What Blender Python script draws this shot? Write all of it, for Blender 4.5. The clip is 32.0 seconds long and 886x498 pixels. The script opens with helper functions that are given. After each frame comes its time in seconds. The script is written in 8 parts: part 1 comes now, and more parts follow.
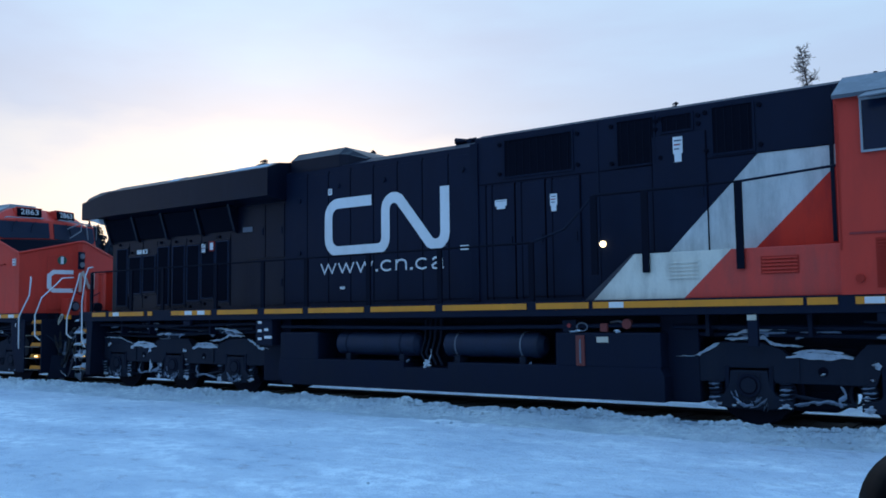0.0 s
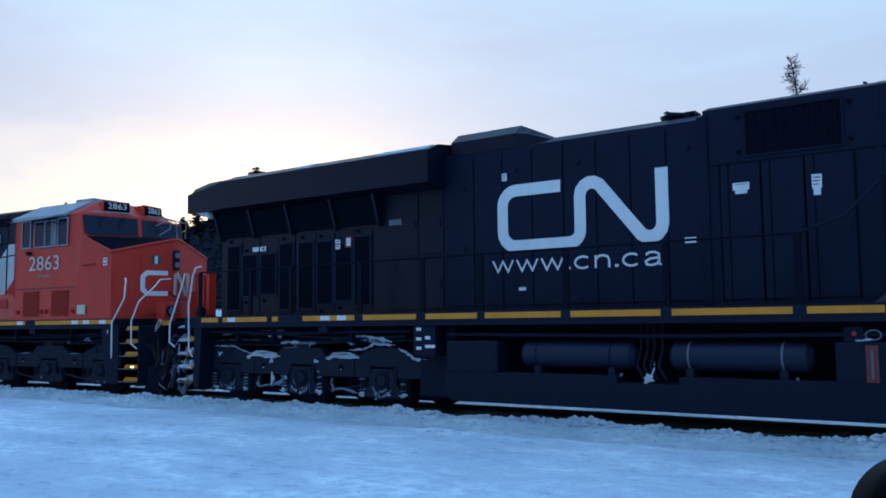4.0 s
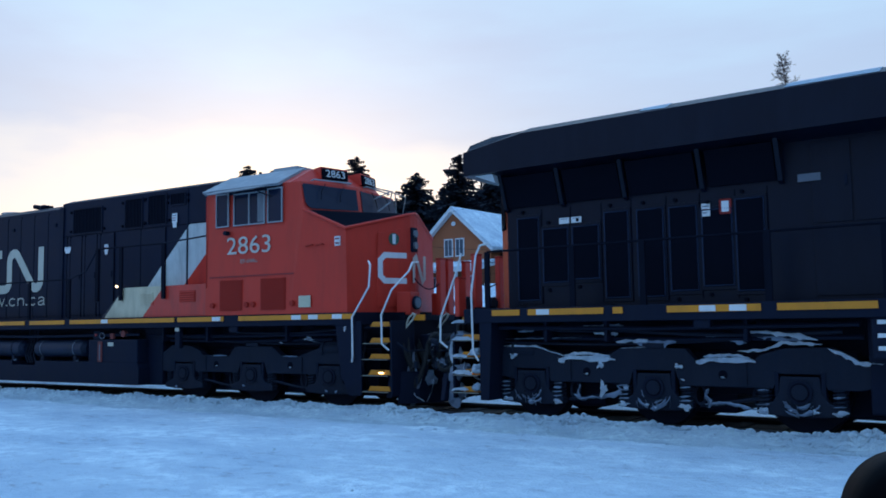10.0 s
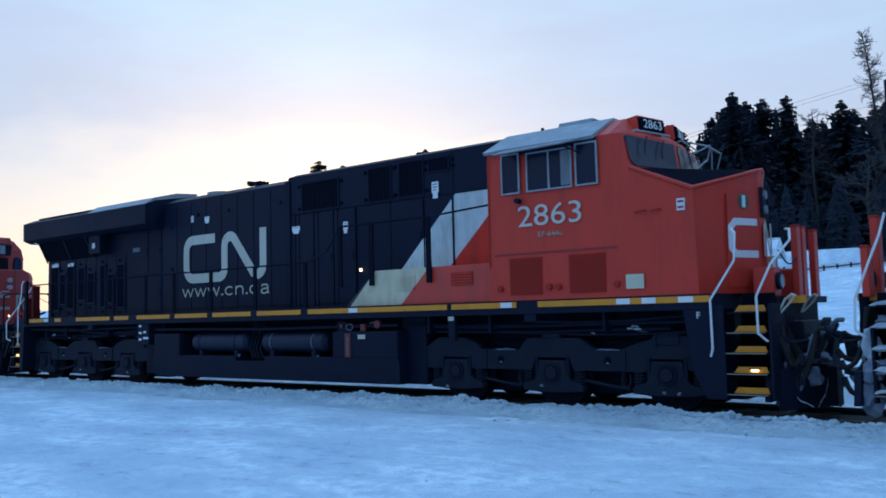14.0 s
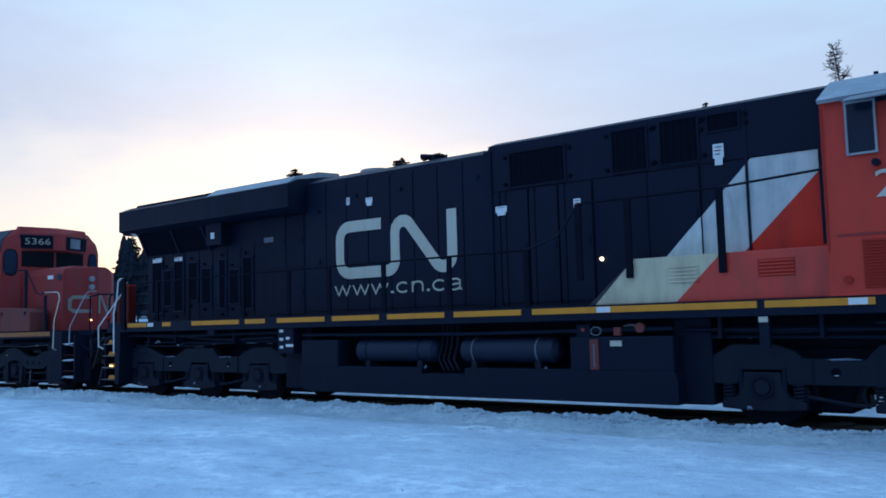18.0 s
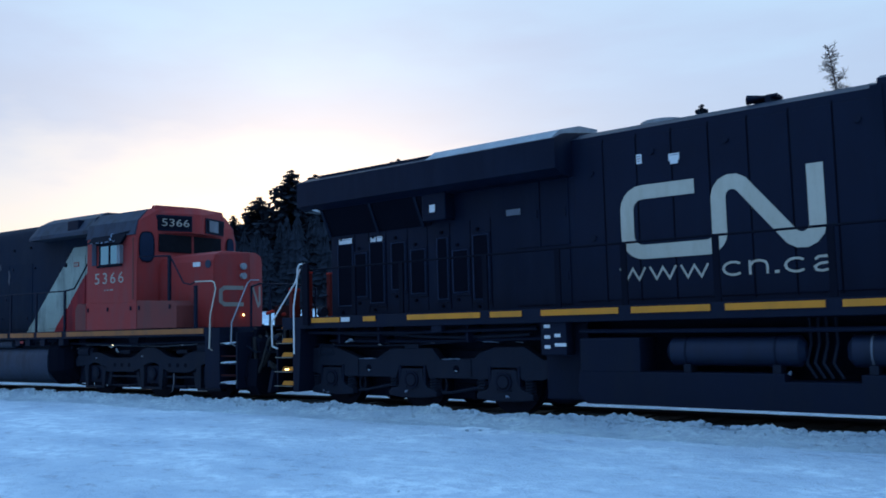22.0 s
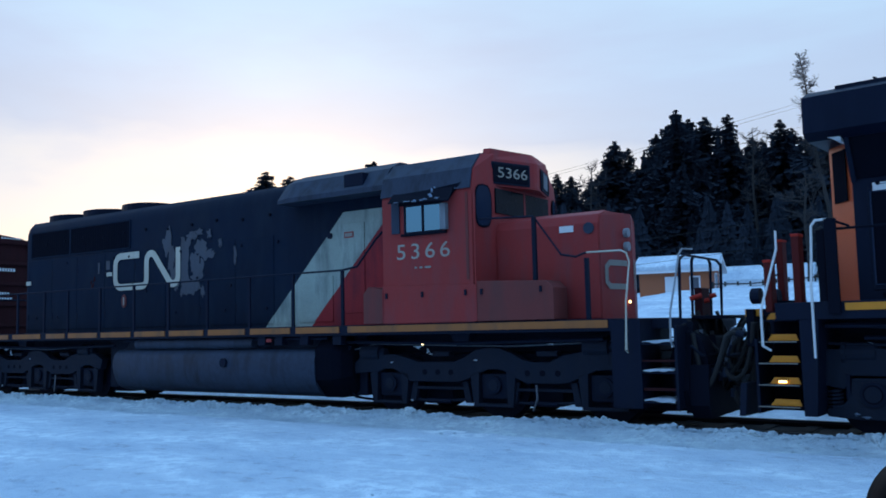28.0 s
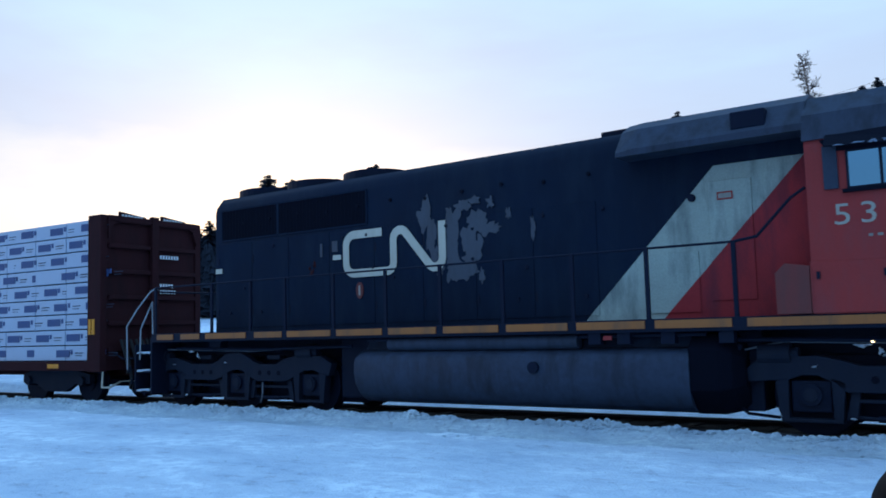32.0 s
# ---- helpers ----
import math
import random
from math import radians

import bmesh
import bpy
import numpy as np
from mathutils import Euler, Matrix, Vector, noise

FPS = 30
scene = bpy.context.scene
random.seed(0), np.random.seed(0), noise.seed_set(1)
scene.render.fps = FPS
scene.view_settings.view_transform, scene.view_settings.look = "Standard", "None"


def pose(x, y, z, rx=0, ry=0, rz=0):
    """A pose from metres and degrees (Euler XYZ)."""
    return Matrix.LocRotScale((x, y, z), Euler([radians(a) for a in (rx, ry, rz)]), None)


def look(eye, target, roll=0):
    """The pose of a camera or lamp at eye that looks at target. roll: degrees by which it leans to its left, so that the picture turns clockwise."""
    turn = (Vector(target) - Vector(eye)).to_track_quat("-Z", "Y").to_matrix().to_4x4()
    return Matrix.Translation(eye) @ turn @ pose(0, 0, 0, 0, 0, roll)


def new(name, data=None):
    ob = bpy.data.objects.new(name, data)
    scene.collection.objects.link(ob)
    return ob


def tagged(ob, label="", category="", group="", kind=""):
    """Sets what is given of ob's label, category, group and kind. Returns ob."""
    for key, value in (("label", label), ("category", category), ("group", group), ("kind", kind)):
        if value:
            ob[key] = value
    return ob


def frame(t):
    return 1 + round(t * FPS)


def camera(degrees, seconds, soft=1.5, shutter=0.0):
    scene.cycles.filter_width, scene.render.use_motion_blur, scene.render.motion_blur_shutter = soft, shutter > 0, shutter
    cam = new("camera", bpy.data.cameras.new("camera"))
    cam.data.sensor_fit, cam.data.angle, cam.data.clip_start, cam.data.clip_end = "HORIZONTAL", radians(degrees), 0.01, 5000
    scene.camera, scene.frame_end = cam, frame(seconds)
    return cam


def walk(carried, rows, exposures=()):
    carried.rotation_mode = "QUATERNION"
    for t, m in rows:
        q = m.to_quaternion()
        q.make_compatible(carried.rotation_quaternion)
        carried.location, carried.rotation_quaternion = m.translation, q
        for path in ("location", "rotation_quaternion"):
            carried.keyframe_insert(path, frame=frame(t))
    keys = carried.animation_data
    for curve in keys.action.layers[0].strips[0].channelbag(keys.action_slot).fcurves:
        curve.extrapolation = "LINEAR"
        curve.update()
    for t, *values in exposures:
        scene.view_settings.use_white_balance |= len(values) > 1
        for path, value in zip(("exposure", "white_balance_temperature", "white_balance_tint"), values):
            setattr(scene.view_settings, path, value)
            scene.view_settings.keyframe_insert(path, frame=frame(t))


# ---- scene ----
# The camera sits in a parked car beside the line; it only turns.
EYE = (0.0, -12.736, 1.467)
cam = camera(54.42, 32.0, soft=1.7, shutter=0.3)


def view(pan, tilt, roll):
    """Pan: degrees to the left of straight across the track."""
    return pose(*EYE) @ pose(0, 0, 0, 0, 0, pan) @ pose(0, 0, 0, 90 + tilt) @ pose(0, 0, 0, 0, 0, roll)


VIEWS = [
    (0, 37.73, 4.43, -0.72), (0.5, 37.41, 4.46, -0.63), (1, 37.45, 4.48, -0.54), (1.5, 37.44, 4.48, -0.54), (2, 37.48, 4.51, -0.62),
    (2.5, 37.28, 4.75, -0.66), (3, 37.23, 5.24, -0.81), (3.5, 37.38, 5.07, -0.66), (5.5, 36.37, 4.73, -0.52), (6, 36.90, 4.61, -0.44),
    (6.5, 36.94, 4.62, -0.44), (7, 36.86, 4.66, -0.50), (7.5, 37.00, 4.69, -0.60), (8, 36.90, 4.60, -0.84), (8.5, 36.94, 4.64, -0.85),
    (9, 36.90, 4.48, -0.85), (9.5, 36.54, 4.36, -0.88), (10, 36.65, 4.83, -0.91), (10.5, 36.70, 4.75, -0.91), (11, 36.55, 4.79, -0.91),
    (11.5, 36.44, 4.76, -0.87), (12, 36.63, 4.85, -0.87), (12.5, 37.63, 4.73, -1.11), (13, 41.25, 4.58, -1.46), (13.5, 41.46, 4.43, -1.48),
    (15.5, 40.37, 4.31, -1.70), (16, 40.19, 4.45, -1.72), (16.5, 40.09, 4.59, -1.72), (17, 40.07, 4.74, -1.71), (17.5, 40.07, 4.78, -1.68),
    (18, 39.74, 4.87, -1.54), (18.5, 39.70, 4.95, -1.49), (19, 39.79, 4.94, -1.49), (19.5, 39.82, 4.87, -1.49), (20, 39.69, 5.08, -1.63),
    (20.5, 39.58, 5.03, -1.63), (21, 39.56, 5.01, -1.50), (21.5, 39.45, 5.00, -1.50), (22, 39.49, 4.95, -1.50), (22.5, 39.53, 4.99, -1.40),
    (23, 39.57, 5.05, -1.38), (23.5, 39.41, 5.01, -1.34), (24, 39.44, 4.95, -1.32), (24.5, 39.53, 5.05, -1.31), (25, 39.52, 5.13, -1.30),
    (25.5, 39.37, 5.11, -1.30), (27.5, 39.06, 4.96, -1.35), (28, 37.83, 5.11, -1.35), (28.5, 37.25, 6.19, -1.30), (29, 37.68, 5.85, -1.28),
    (29.5, 38.50, 5.37, -1.28), (30, 38.25, 5.32, -1.46), (30.5, 38.22, 5.27, -1.60), (31, 38.15, 5.24, -1.60), (31.5, 38.29, 5.20, -1.57),
    (32, 37.99, 5.28, -1.56)]
walk(cam, [(t, view(*v)) for t, *v in VIEWS], [(0, 0.0), (28, 0.0), (29, 0.14), (32, 0.14)])

# ---- sky and light: a bright overcast dusk, brightest low behind the train ----
SUN_AZ = radians(138)  # direction of the low sun, anticlockwise from +x
SUN_EL = radians(4)
world = bpy.data.worlds.new("sky")
scene.world = world
world.use_nodes = True


class Nodes:
    """Short ways to lay and link shader nodes."""

    def __init__(self, tree):
        self.tree = tree
        tree.nodes.clear()

    def add(self, kind):
        return self.tree.nodes.new("ShaderNode" + kind)

    def put(self, value, socket):
        if isinstance(value, bpy.types.NodeSocket):
            self.tree.links.new(value, socket)
        elif isinstance(value, bpy.types.Node):
            self.tree.links.new(value.outputs[0], socket)
        else:
            socket.default_value = value

    def math(self, op, a, b=0.0, c=0.0, clamp=False):
        n = self.add("Math")
        n.operation, n.use_clamp = op, clamp
        for s, v in zip(n.inputs, (a, b, c)):
            self.put(v, s)
        return n.outputs[0]

    def mix(self, fac, a, b):
        n = self.add("Mix")
        n.data_type = "RGBA"
        self.put(fac, n.inputs[0])
        for v, s in ((a, n.inputs[6]), (b, n.inputs[7])):
            if isinstance(v, tuple) and len(v) == 3:
                v = (*v, 1)
            self.put(v, s)
        return n.outputs[2]

    def noise(self, vec, scale, detail=3.0, rough=0.55, out=0):
        n = self.add("TexNoise")
        self.put(vec, n.inputs["Vector"])
        n.inputs["Scale"].default_value, n.inputs["Detail"].default_value, n.inputs["Roughness"].default_value = scale, detail, rough
        return n.outputs[out]

    def ramp(self, fac, *stops):
        n = self.add("ValToRGB")
        self.put(fac, n.inputs[0])
        el = n.color_ramp.elements
        while len(el) < len(stops):
            el.new(0.5)
        for e, (pos, col) in zip(el, stops):
            e.position = pos
            e.color = (*col, 1) if isinstance(col, tuple) else (col, col, col, 1)
        return n.outputs[0]


def build_sky():
    n = Nodes(world.node_tree)
    tc = n.add("TexCoord").outputs["Generated"]
    sky = n.add("TexSky")
    sky.sky_type, sky.sun_disc, sky.sun_elevation, sky.sun_rotation = "NISHITA", False, SUN_EL, radians(90) - SUN_AZ
    sky.air_density, sky.dust_density, sky.ozone_density = 1.0, 1.5, 2.0
    sep = n.add("SeparateXYZ")
    n.put(tc, sep.inputs[0])
    z = sep.outputs[2]
    toward = n.math("ADD", n.math("MULTIPLY", sep.outputs[0], math.cos(SUN_AZ)), n.math("MULTIPLY", sep.outputs[1], math.sin(SUN_AZ)))
    # cloud deck: cream glow along the horizon, a lilac-grey bank over it, paler cyan above; dimmer and bluer away from the sun
    stretch = n.add("Mapping")
    n.put(tc, stretch.inputs[0])
    stretch.inputs["Rotation"].default_value = (0.0, 0.12, 0.6)
    stretch.inputs["Scale"].default_value = (1.0, 2.4, 6.5)
    broad = n.noise(stretch.outputs[0], 1.5, 4.0, 0.5)
    wisps = n.noise(stretch.outputs[0], 3.6, 6.0, 0.58)
    drift = n.math("ADD", n.math("MULTIPLY_ADD", broad, 0.26, -0.13), n.math("MULTIPLY_ADD", wisps, 0.10, -0.05))
    height = n.math("ADD", z, drift)
    turn = n.math("MULTIPLY_ADD", toward, 0.5, 0.5)
    sunward = n.ramp(height, (0.04, (0.80, 0.745, 0.72)), (0.12, (0.78, 0.772, 0.80)), (0.165, (0.71, 0.745, 0.85)), (0.22, (0.50, 0.605, 0.83)), (0.285, (0.52, 0.665, 0.92)), (0.36, (0.56, 0.79, 1.04)))
    away = n.ramp(height, (0.04, (0.255, 0.385, 0.66)), (0.45, (0.285, 0.515, 0.95)))
    cloud = n.mix(n.ramp(turn, (0.05, 0.0), (0.50, 0.25), (0.78, 0.75), (0.90, 0.93), (0.99, 0.82)), away, sunward)
    cloud = n.mix(n.ramp(z, (0.42, 0.0), (0.80, 1.0)), cloud, (0.44, 0.96, 1.80))
    bg1, bg2, both = n.add("Background"), n.add("Background"), n.add("AddShader")
    n.put(sky.outputs[0], bg1.inputs[0])
    bg1.inputs[1].default_value = 0.05
    n.put(cloud, bg2.inputs[0])
    bg2.inputs[1].default_value = 0.86
    n.put(bg1.outputs[0], both.inputs[0])
    n.put(bg2.outputs[0], both.inputs[1])
    n.put(both.outputs[0], n.add("OutputWorld").inputs[0])


build_sky()
sun = new("sun", bpy.data.lights.new("sun", "SUN"))
sun.data.energy, sun.data.angle, sun.data.color = 0.35, radians(14), (1.0, 0.86, 0.7)
sun.matrix_world = look((0, 0, 0), (-math.cos(SUN_AZ) * math.cos(SUN_EL), -math.sin(SUN_AZ) * math.cos(SUN_EL), -math.sin(SUN_EL)))

# ---- materials ----
def material(name, color, rough=0.6, metal=0.0, grain=25.0, stain=1.2, vary=0.35, dirt=None, dirt_amount=0.35, bump=0.15, spec=0.5, paint=None):
    """Base colour with fine grain, broad stains and dirt in object space; paint: a function of (nodes, x, z, colour) for two-tone liveries."""
    m = bpy.data.materials.new(name)
    m.use_nodes = True
    n = Nodes(m.node_tree)
    tc = n.add("TexCoord").outputs["Object"]
    col = (*color, 1)
    if paint:
        sep = n.add("SeparateXYZ")
        n.put(tc, sep.inputs[0])
        col = paint(n, sep.outputs[0], sep.outputs[2], col)
    fine = n.noise(tc, grain, 4.0, 0.6)
    broad = n.noise(tc, stain, 5.0, 0.62)
    shade = n.math("MULTIPLY_ADD", n.math("ADD", n.math("MULTIPLY", fine, 0.4), n.math("MULTIPLY", broad, 0.6)), 2 * vary, 1 - vary)
    mul = n.add("Mix")
    mul.data_type, mul.blend_type = "RGBA", "MULTIPLY"
    mul.inputs[0].default_value = 1
    n.put(col, mul.inputs[6])
    n.put(shade, mul.inputs[7])
    col = mul.outputs[2]
    if dirt:
        streak = n.add("Mapping")
        n.put(tc, streak.inputs[0])
        streak.inputs["Scale"].default_value = (2.2, 2.2, 0.5)
        f = n.ramp(n.noise(streak.outputs[0], 1.7, 6.0, 0.65), (0.46, 0.0), (0.72, 1.0))
        col = n.mix(n.math("MULTIPLY", f, dirt_amount), col, dirt)
    bsdf = n.add("BsdfPrincipled")
    n.put(col, bsdf.inputs["Base Color"])
    n.put(n.math("MULTIPLY_ADD", broad, 0.3, rough - 0.15, clamp=True), bsdf.inputs["Roughness"])
    bsdf.inputs["Metallic"].default_value = metal
    bsdf.inputs["Specular IOR Level"].default_value = spec
    if bump:
        b = n.add("Bump")
        b.inputs["Strength"].default_value, b.inputs["Distance"].default_value = bump, 0.01
        n.put(n.math("ADD", fine, n.math("MULTIPLY", broad, 2.0)), b.inputs["Height"])
        n.put(b.outputs[0], bsdf.inputs["Normal"])
    n.put(bsdf.outputs[0], n.add("OutputMaterial").inputs[0])
    return m


def glow(name, color, strength):
    m = bpy.data.materials.new(name)
    m.use_nodes = True
    n = Nodes(m.node_tree)
    e = n.add("Emission")
    e.inputs[0].default_value, e.inputs[1].default_value = (*color, 1), strength
    n.put(e.outputs[0], n.add("OutputMaterial").inputs[0])
    return m


BLACK, RED, WHITE = (0.0049, 0.0093, 0.0240), (0.57, 0.040, 0.023), (0.53, 0.555, 0.54)


def livery(left, right, lean=1.0, lean2=1.03, top=3.6, white=WHITE, red=RED):
    """Black, then a slanted white band, then red, along the hood; all black above top."""
    def paint(n, x, z, black):
        dz = n.math("SUBTRACT", z, 2.3)
        a = n.math("GREATER_THAN", n.math("SUBTRACT", x, n.math("MULTIPLY", dz, lean)), left)
        b = n.math("GREATER_THAN", n.math("SUBTRACT", x, n.math("MULTIPLY", dz, lean2)), right)
        below = n.math("LESS_THAN", z, top)
        c = n.mix(a, black, white)
        c = n.mix(b, c, red)
        return n.mix(below, black, c)
    return paint


m_black = material("black_paint", (0.0038, 0.0082, 0.0215), 0.52, grain=60, vary=0.45, dirt=(0.010, 0.0165, 0.034), dirt_amount=0.45, bump=0.05, spec=0.09)
m_newblack = material("fresh_black_paint", (0.0030, 0.0056, 0.0150), 0.38, grain=60, vary=0.35, dirt=(0.009, 0.013, 0.026), dirt_amount=0.35, bump=0.05, spec=0.16)
m_panel = material("worn_dark_blue_edge", (0.012, 0.024, 0.055), 0.5, vary=0.3, bump=0, spec=0.2)
m_frame = material("black_frame", (0.0052, 0.0095, 0.0235), 0.65, vary=0.4, dirt=(0.010, 0.014, 0.022), dirt_amount=0.4, spec=0.12)
m_truck = material("grimy_truck_steel", (0.0088, 0.0140, 0.0270), 0.7, grain=40, vary=0.55, dirt=(0.017, 0.022, 0.034), dirt_amount=0.5, bump=0.4, spec=0.15)
m_post = material("black_railing", (0.0042, 0.0060, 0.0130), 0.7, vary=0.3, bump=0, spec=0.06)
# flat near-black: real black faces and meshes, also shade painted into recesses
m_dark = material("black_face_and_recess_shade", (0.0042, 0.0056, 0.0110), 0.9, bump=0, spec=0.03)
m_reservoir = material("dark_blue_reservoir", (0.0095, 0.0175, 0.040), 0.5, vary=0.3, dirt=(0.008, 0.01, 0.014), dirt_amount=0.5, spec=0.2)
m_ice = material("dirty_ice", (0.15, 0.19, 0.25), 0.5, grain=18, vary=0.4, dirt=(0.03, 0.034, 0.04), dirt_amount=0.7, bump=0.5)
m_frost = material("thin_frost", (0.16, 0.22, 0.30), 0.6, grain=22, stain=5.0, vary=0.55, dirt=(0.03, 0.045, 0.07), dirt_amount=0.9, bump=0.4)
m_cabglass = material("dark_cab_glass", (0.012, 0.022, 0.045), 0.2, vary=0.3, bump=0, spec=0.13)
m_red = material("red_paint", RED, 0.45, grain=60, vary=0.16, dirt=(0.33, 0.030, 0.020), dirt_amount=0.4, bump=0.05, spec=0.3)
m_postred = material("grimy_dark_red_post", (0.10, 0.014, 0.013), 0.7, vary=0.35, bump=0.1, spec=0.12)
m_reddark = material("dark_red_mesh", (0.36, 0.029, 0.019), 0.7, grain=60, vary=0.2, bump=0.05, spec=0.15)
m_redold = material("faded_red_paint", (0.285, 0.031, 0.029), 0.6, grain=45, stain=0.8, vary=0.42, dirt=(0.17, 0.05, 0.055), dirt_amount=0.6, bump=0.1, spec=0.25)
m_redbrown = material("grimy_red_brown_paint", (0.165, 0.040, 0.036), 0.65, grain=45, stain=1.5, vary=0.35, dirt=(0.10, 0.045, 0.042), dirt_amount=0.7, bump=0.1, spec=0.2)
m_rust = material("brown_oxide_paint", (0.034, 0.0088, 0.0105), 0.8, vary=0.5, dirt=(0.016, 0.0065, 0.0080), dirt_amount=0.6, spec=0.12)
m_white = material("white_paint", (0.66, 0.68, 0.68), 0.5, vary=0.12, dirt=(0.42, 0.41, 0.38), dirt_amount=0.3, bump=0.03)
m_windshield = material("black_windshield_glass", (0.004, 0.006, 0.010), 0.25, vary=0.1, bump=0, spec=0.05)
m_cream = material("grimy_white_paint", (0.48, 0.455, 0.37), 0.55, vary=0.18, dirt=(0.30, 0.26, 0.18), dirt_amount=0.4, bump=0.03)
m_number = material("off_white_number_paint", (0.50, 0.47, 0.41), 0.55, vary=0.15, dirt=(0.36, 0.28, 0.22), dirt_amount=0.4, bump=0.03)
m_dull = material("dull_cream_paint", (0.24, 0.23, 0.195), 0.6, vary=0.35, dirt=(0.12, 0.05, 0.045), dirt_amount=0.6, bump=0.03)
m_faded = material("faded_number_paint", (0.31, 0.30, 0.25), 0.6, vary=0.25, dirt=(0.25, 0.14, 0.11), dirt_amount=0.6, bump=0.03)
m_ghost = material("faint_old_picture", (0.036, 0.049, 0.070), 0.6, vary=0.5, dirt=(0.014, 0.018, 0.028), dirt_amount=0.7, bump=0.03)
m_yellow = material("yellow_stripe", (0.66, 0.228, 0.004), 0.5, vary=0.15, dirt=(0.30, 0.13, 0.015), dirt_amount=0.35, bump=0.03)
m_orange = material("dull_orange_stripe", (0.32, 0.102, 0.018), 0.6, vary=0.25, dirt=(0.08, 0.05, 0.03), dirt_amount=0.6, bump=0.03)
m_grey = material("grey_roof_paint", (0.23, 0.255, 0.275), 0.6, vary=0.25, dirt=(0.5, 0.54, 0.58), dirt_amount=0.35)
m_silver = material("bare_rail_steel", (0.05, 0.056, 0.068), 0.55, metal=0.0, vary=0.2, spec=0.25)
m_rail = material("rusty_rail_side", (0.011, 0.013, 0.018), 0.8, vary=0.4)
m_glass = material("dark_window_glass", (0.007, 0.014, 0.034), 0.14, vary=0.1, bump=0, spec=0.2)
m_tank = material("worn_grey_tank_paint", (0.029, 0.041, 0.066), 0.65, vary=0.45, dirt=(0.010, 0.012, 0.017), dirt_amount=0.75, spec=0.2)
m_fueltank = material("blotchy_grey_tank_paint", (0.026, 0.039, 0.066), 0.62, grain=9, stain=1.3, vary=0.95, dirt=(0.012, 0.014, 0.022), dirt_amount=0.85, spec=0.2)
m_hose = material("rubber", (0.012, 0.012, 0.013), 0.8, vary=0.2)
m_wrap = material("white_lumber_wrap", (0.36, 0.43, 0.53), 0.35, grain=12, stain=3.0, vary=0.10, bump=0.5)
m_blue = material("blue_print", (0.022, 0.058, 0.16), 0.5, vary=0.2, bump=0.05)
m_bark = material("bark", (0.030, 0.027, 0.026), 0.9, vary=0.4, bump=0.5)
m_needle = material("spruce_needles", (0.021, 0.028, 0.040), 0.9, grain=6, vary=0.5, bump=0, spec=0.05)
m_twig = material("bare_twigs", (0.034, 0.032, 0.034), 0.9, vary=0.4, bump=0)
m_cedar = material("orange_cladding", (0.38, 0.115, 0.045), 0.7, vary=0.2)
m_trim = material("white_trim", (0.72, 0.74, 0.76), 0.6, vary=0.08)
m_pane = material("house_window_pane", (0.08, 0.10, 0.13), 0.1, vary=0.1, bump=0)
m_plastic = material("black_plastic", (0.003, 0.003, 0.004), 0.6, vary=0.15, bump=0.1, spec=0.06)
# near-black base: the deep shade under the train is put into this colour
m_ballast = material("dirty_shaded_ballast", (0.008, 0.011, 0.017), 0.9, grain=22, stain=0.9, vary=0.6, dirt=(0.022, 0.026, 0.034), dirt_amount=0.5, bump=0.9)
m_orangeend = material("orange_red_end_paint", (0.53, 0.085, 0.028), 0.4, grain=60, vary=0.15, dirt=(0.3, 0.07, 0.03), dirt_amount=0.4, bump=0.05)
m_car = material("dark_car_paint", (0.02, 0.024, 0.03), 0.3, vary=0.1, bump=0)
m_mirror = material("mirror_glass", (0.6, 0.62, 0.64), 0.03, metal=1.0, vary=0.02, bump=0)
m_visor = material("dark_grey_awning", (0.12, 0.14, 0.16), 0.6, vary=0.2, dirt=(0.4, 0.43, 0.46), dirt_amount=0.3)
m_bright = material("sky_reflecting_glass", (0.14, 0.33, 0.46), 0.06, metal=1.0, vary=0.05, bump=0)
m_label = material("dull_label", (0.10, 0.12, 0.15), 0.6, vary=0.2, bump=0)
m_lamp = glow("lamp_glow", (1.0, 0.78, 0.45), 4.0)
m_amber = glow("step_lamp_glow", (1.0, 0.75, 0.3), 4.0)


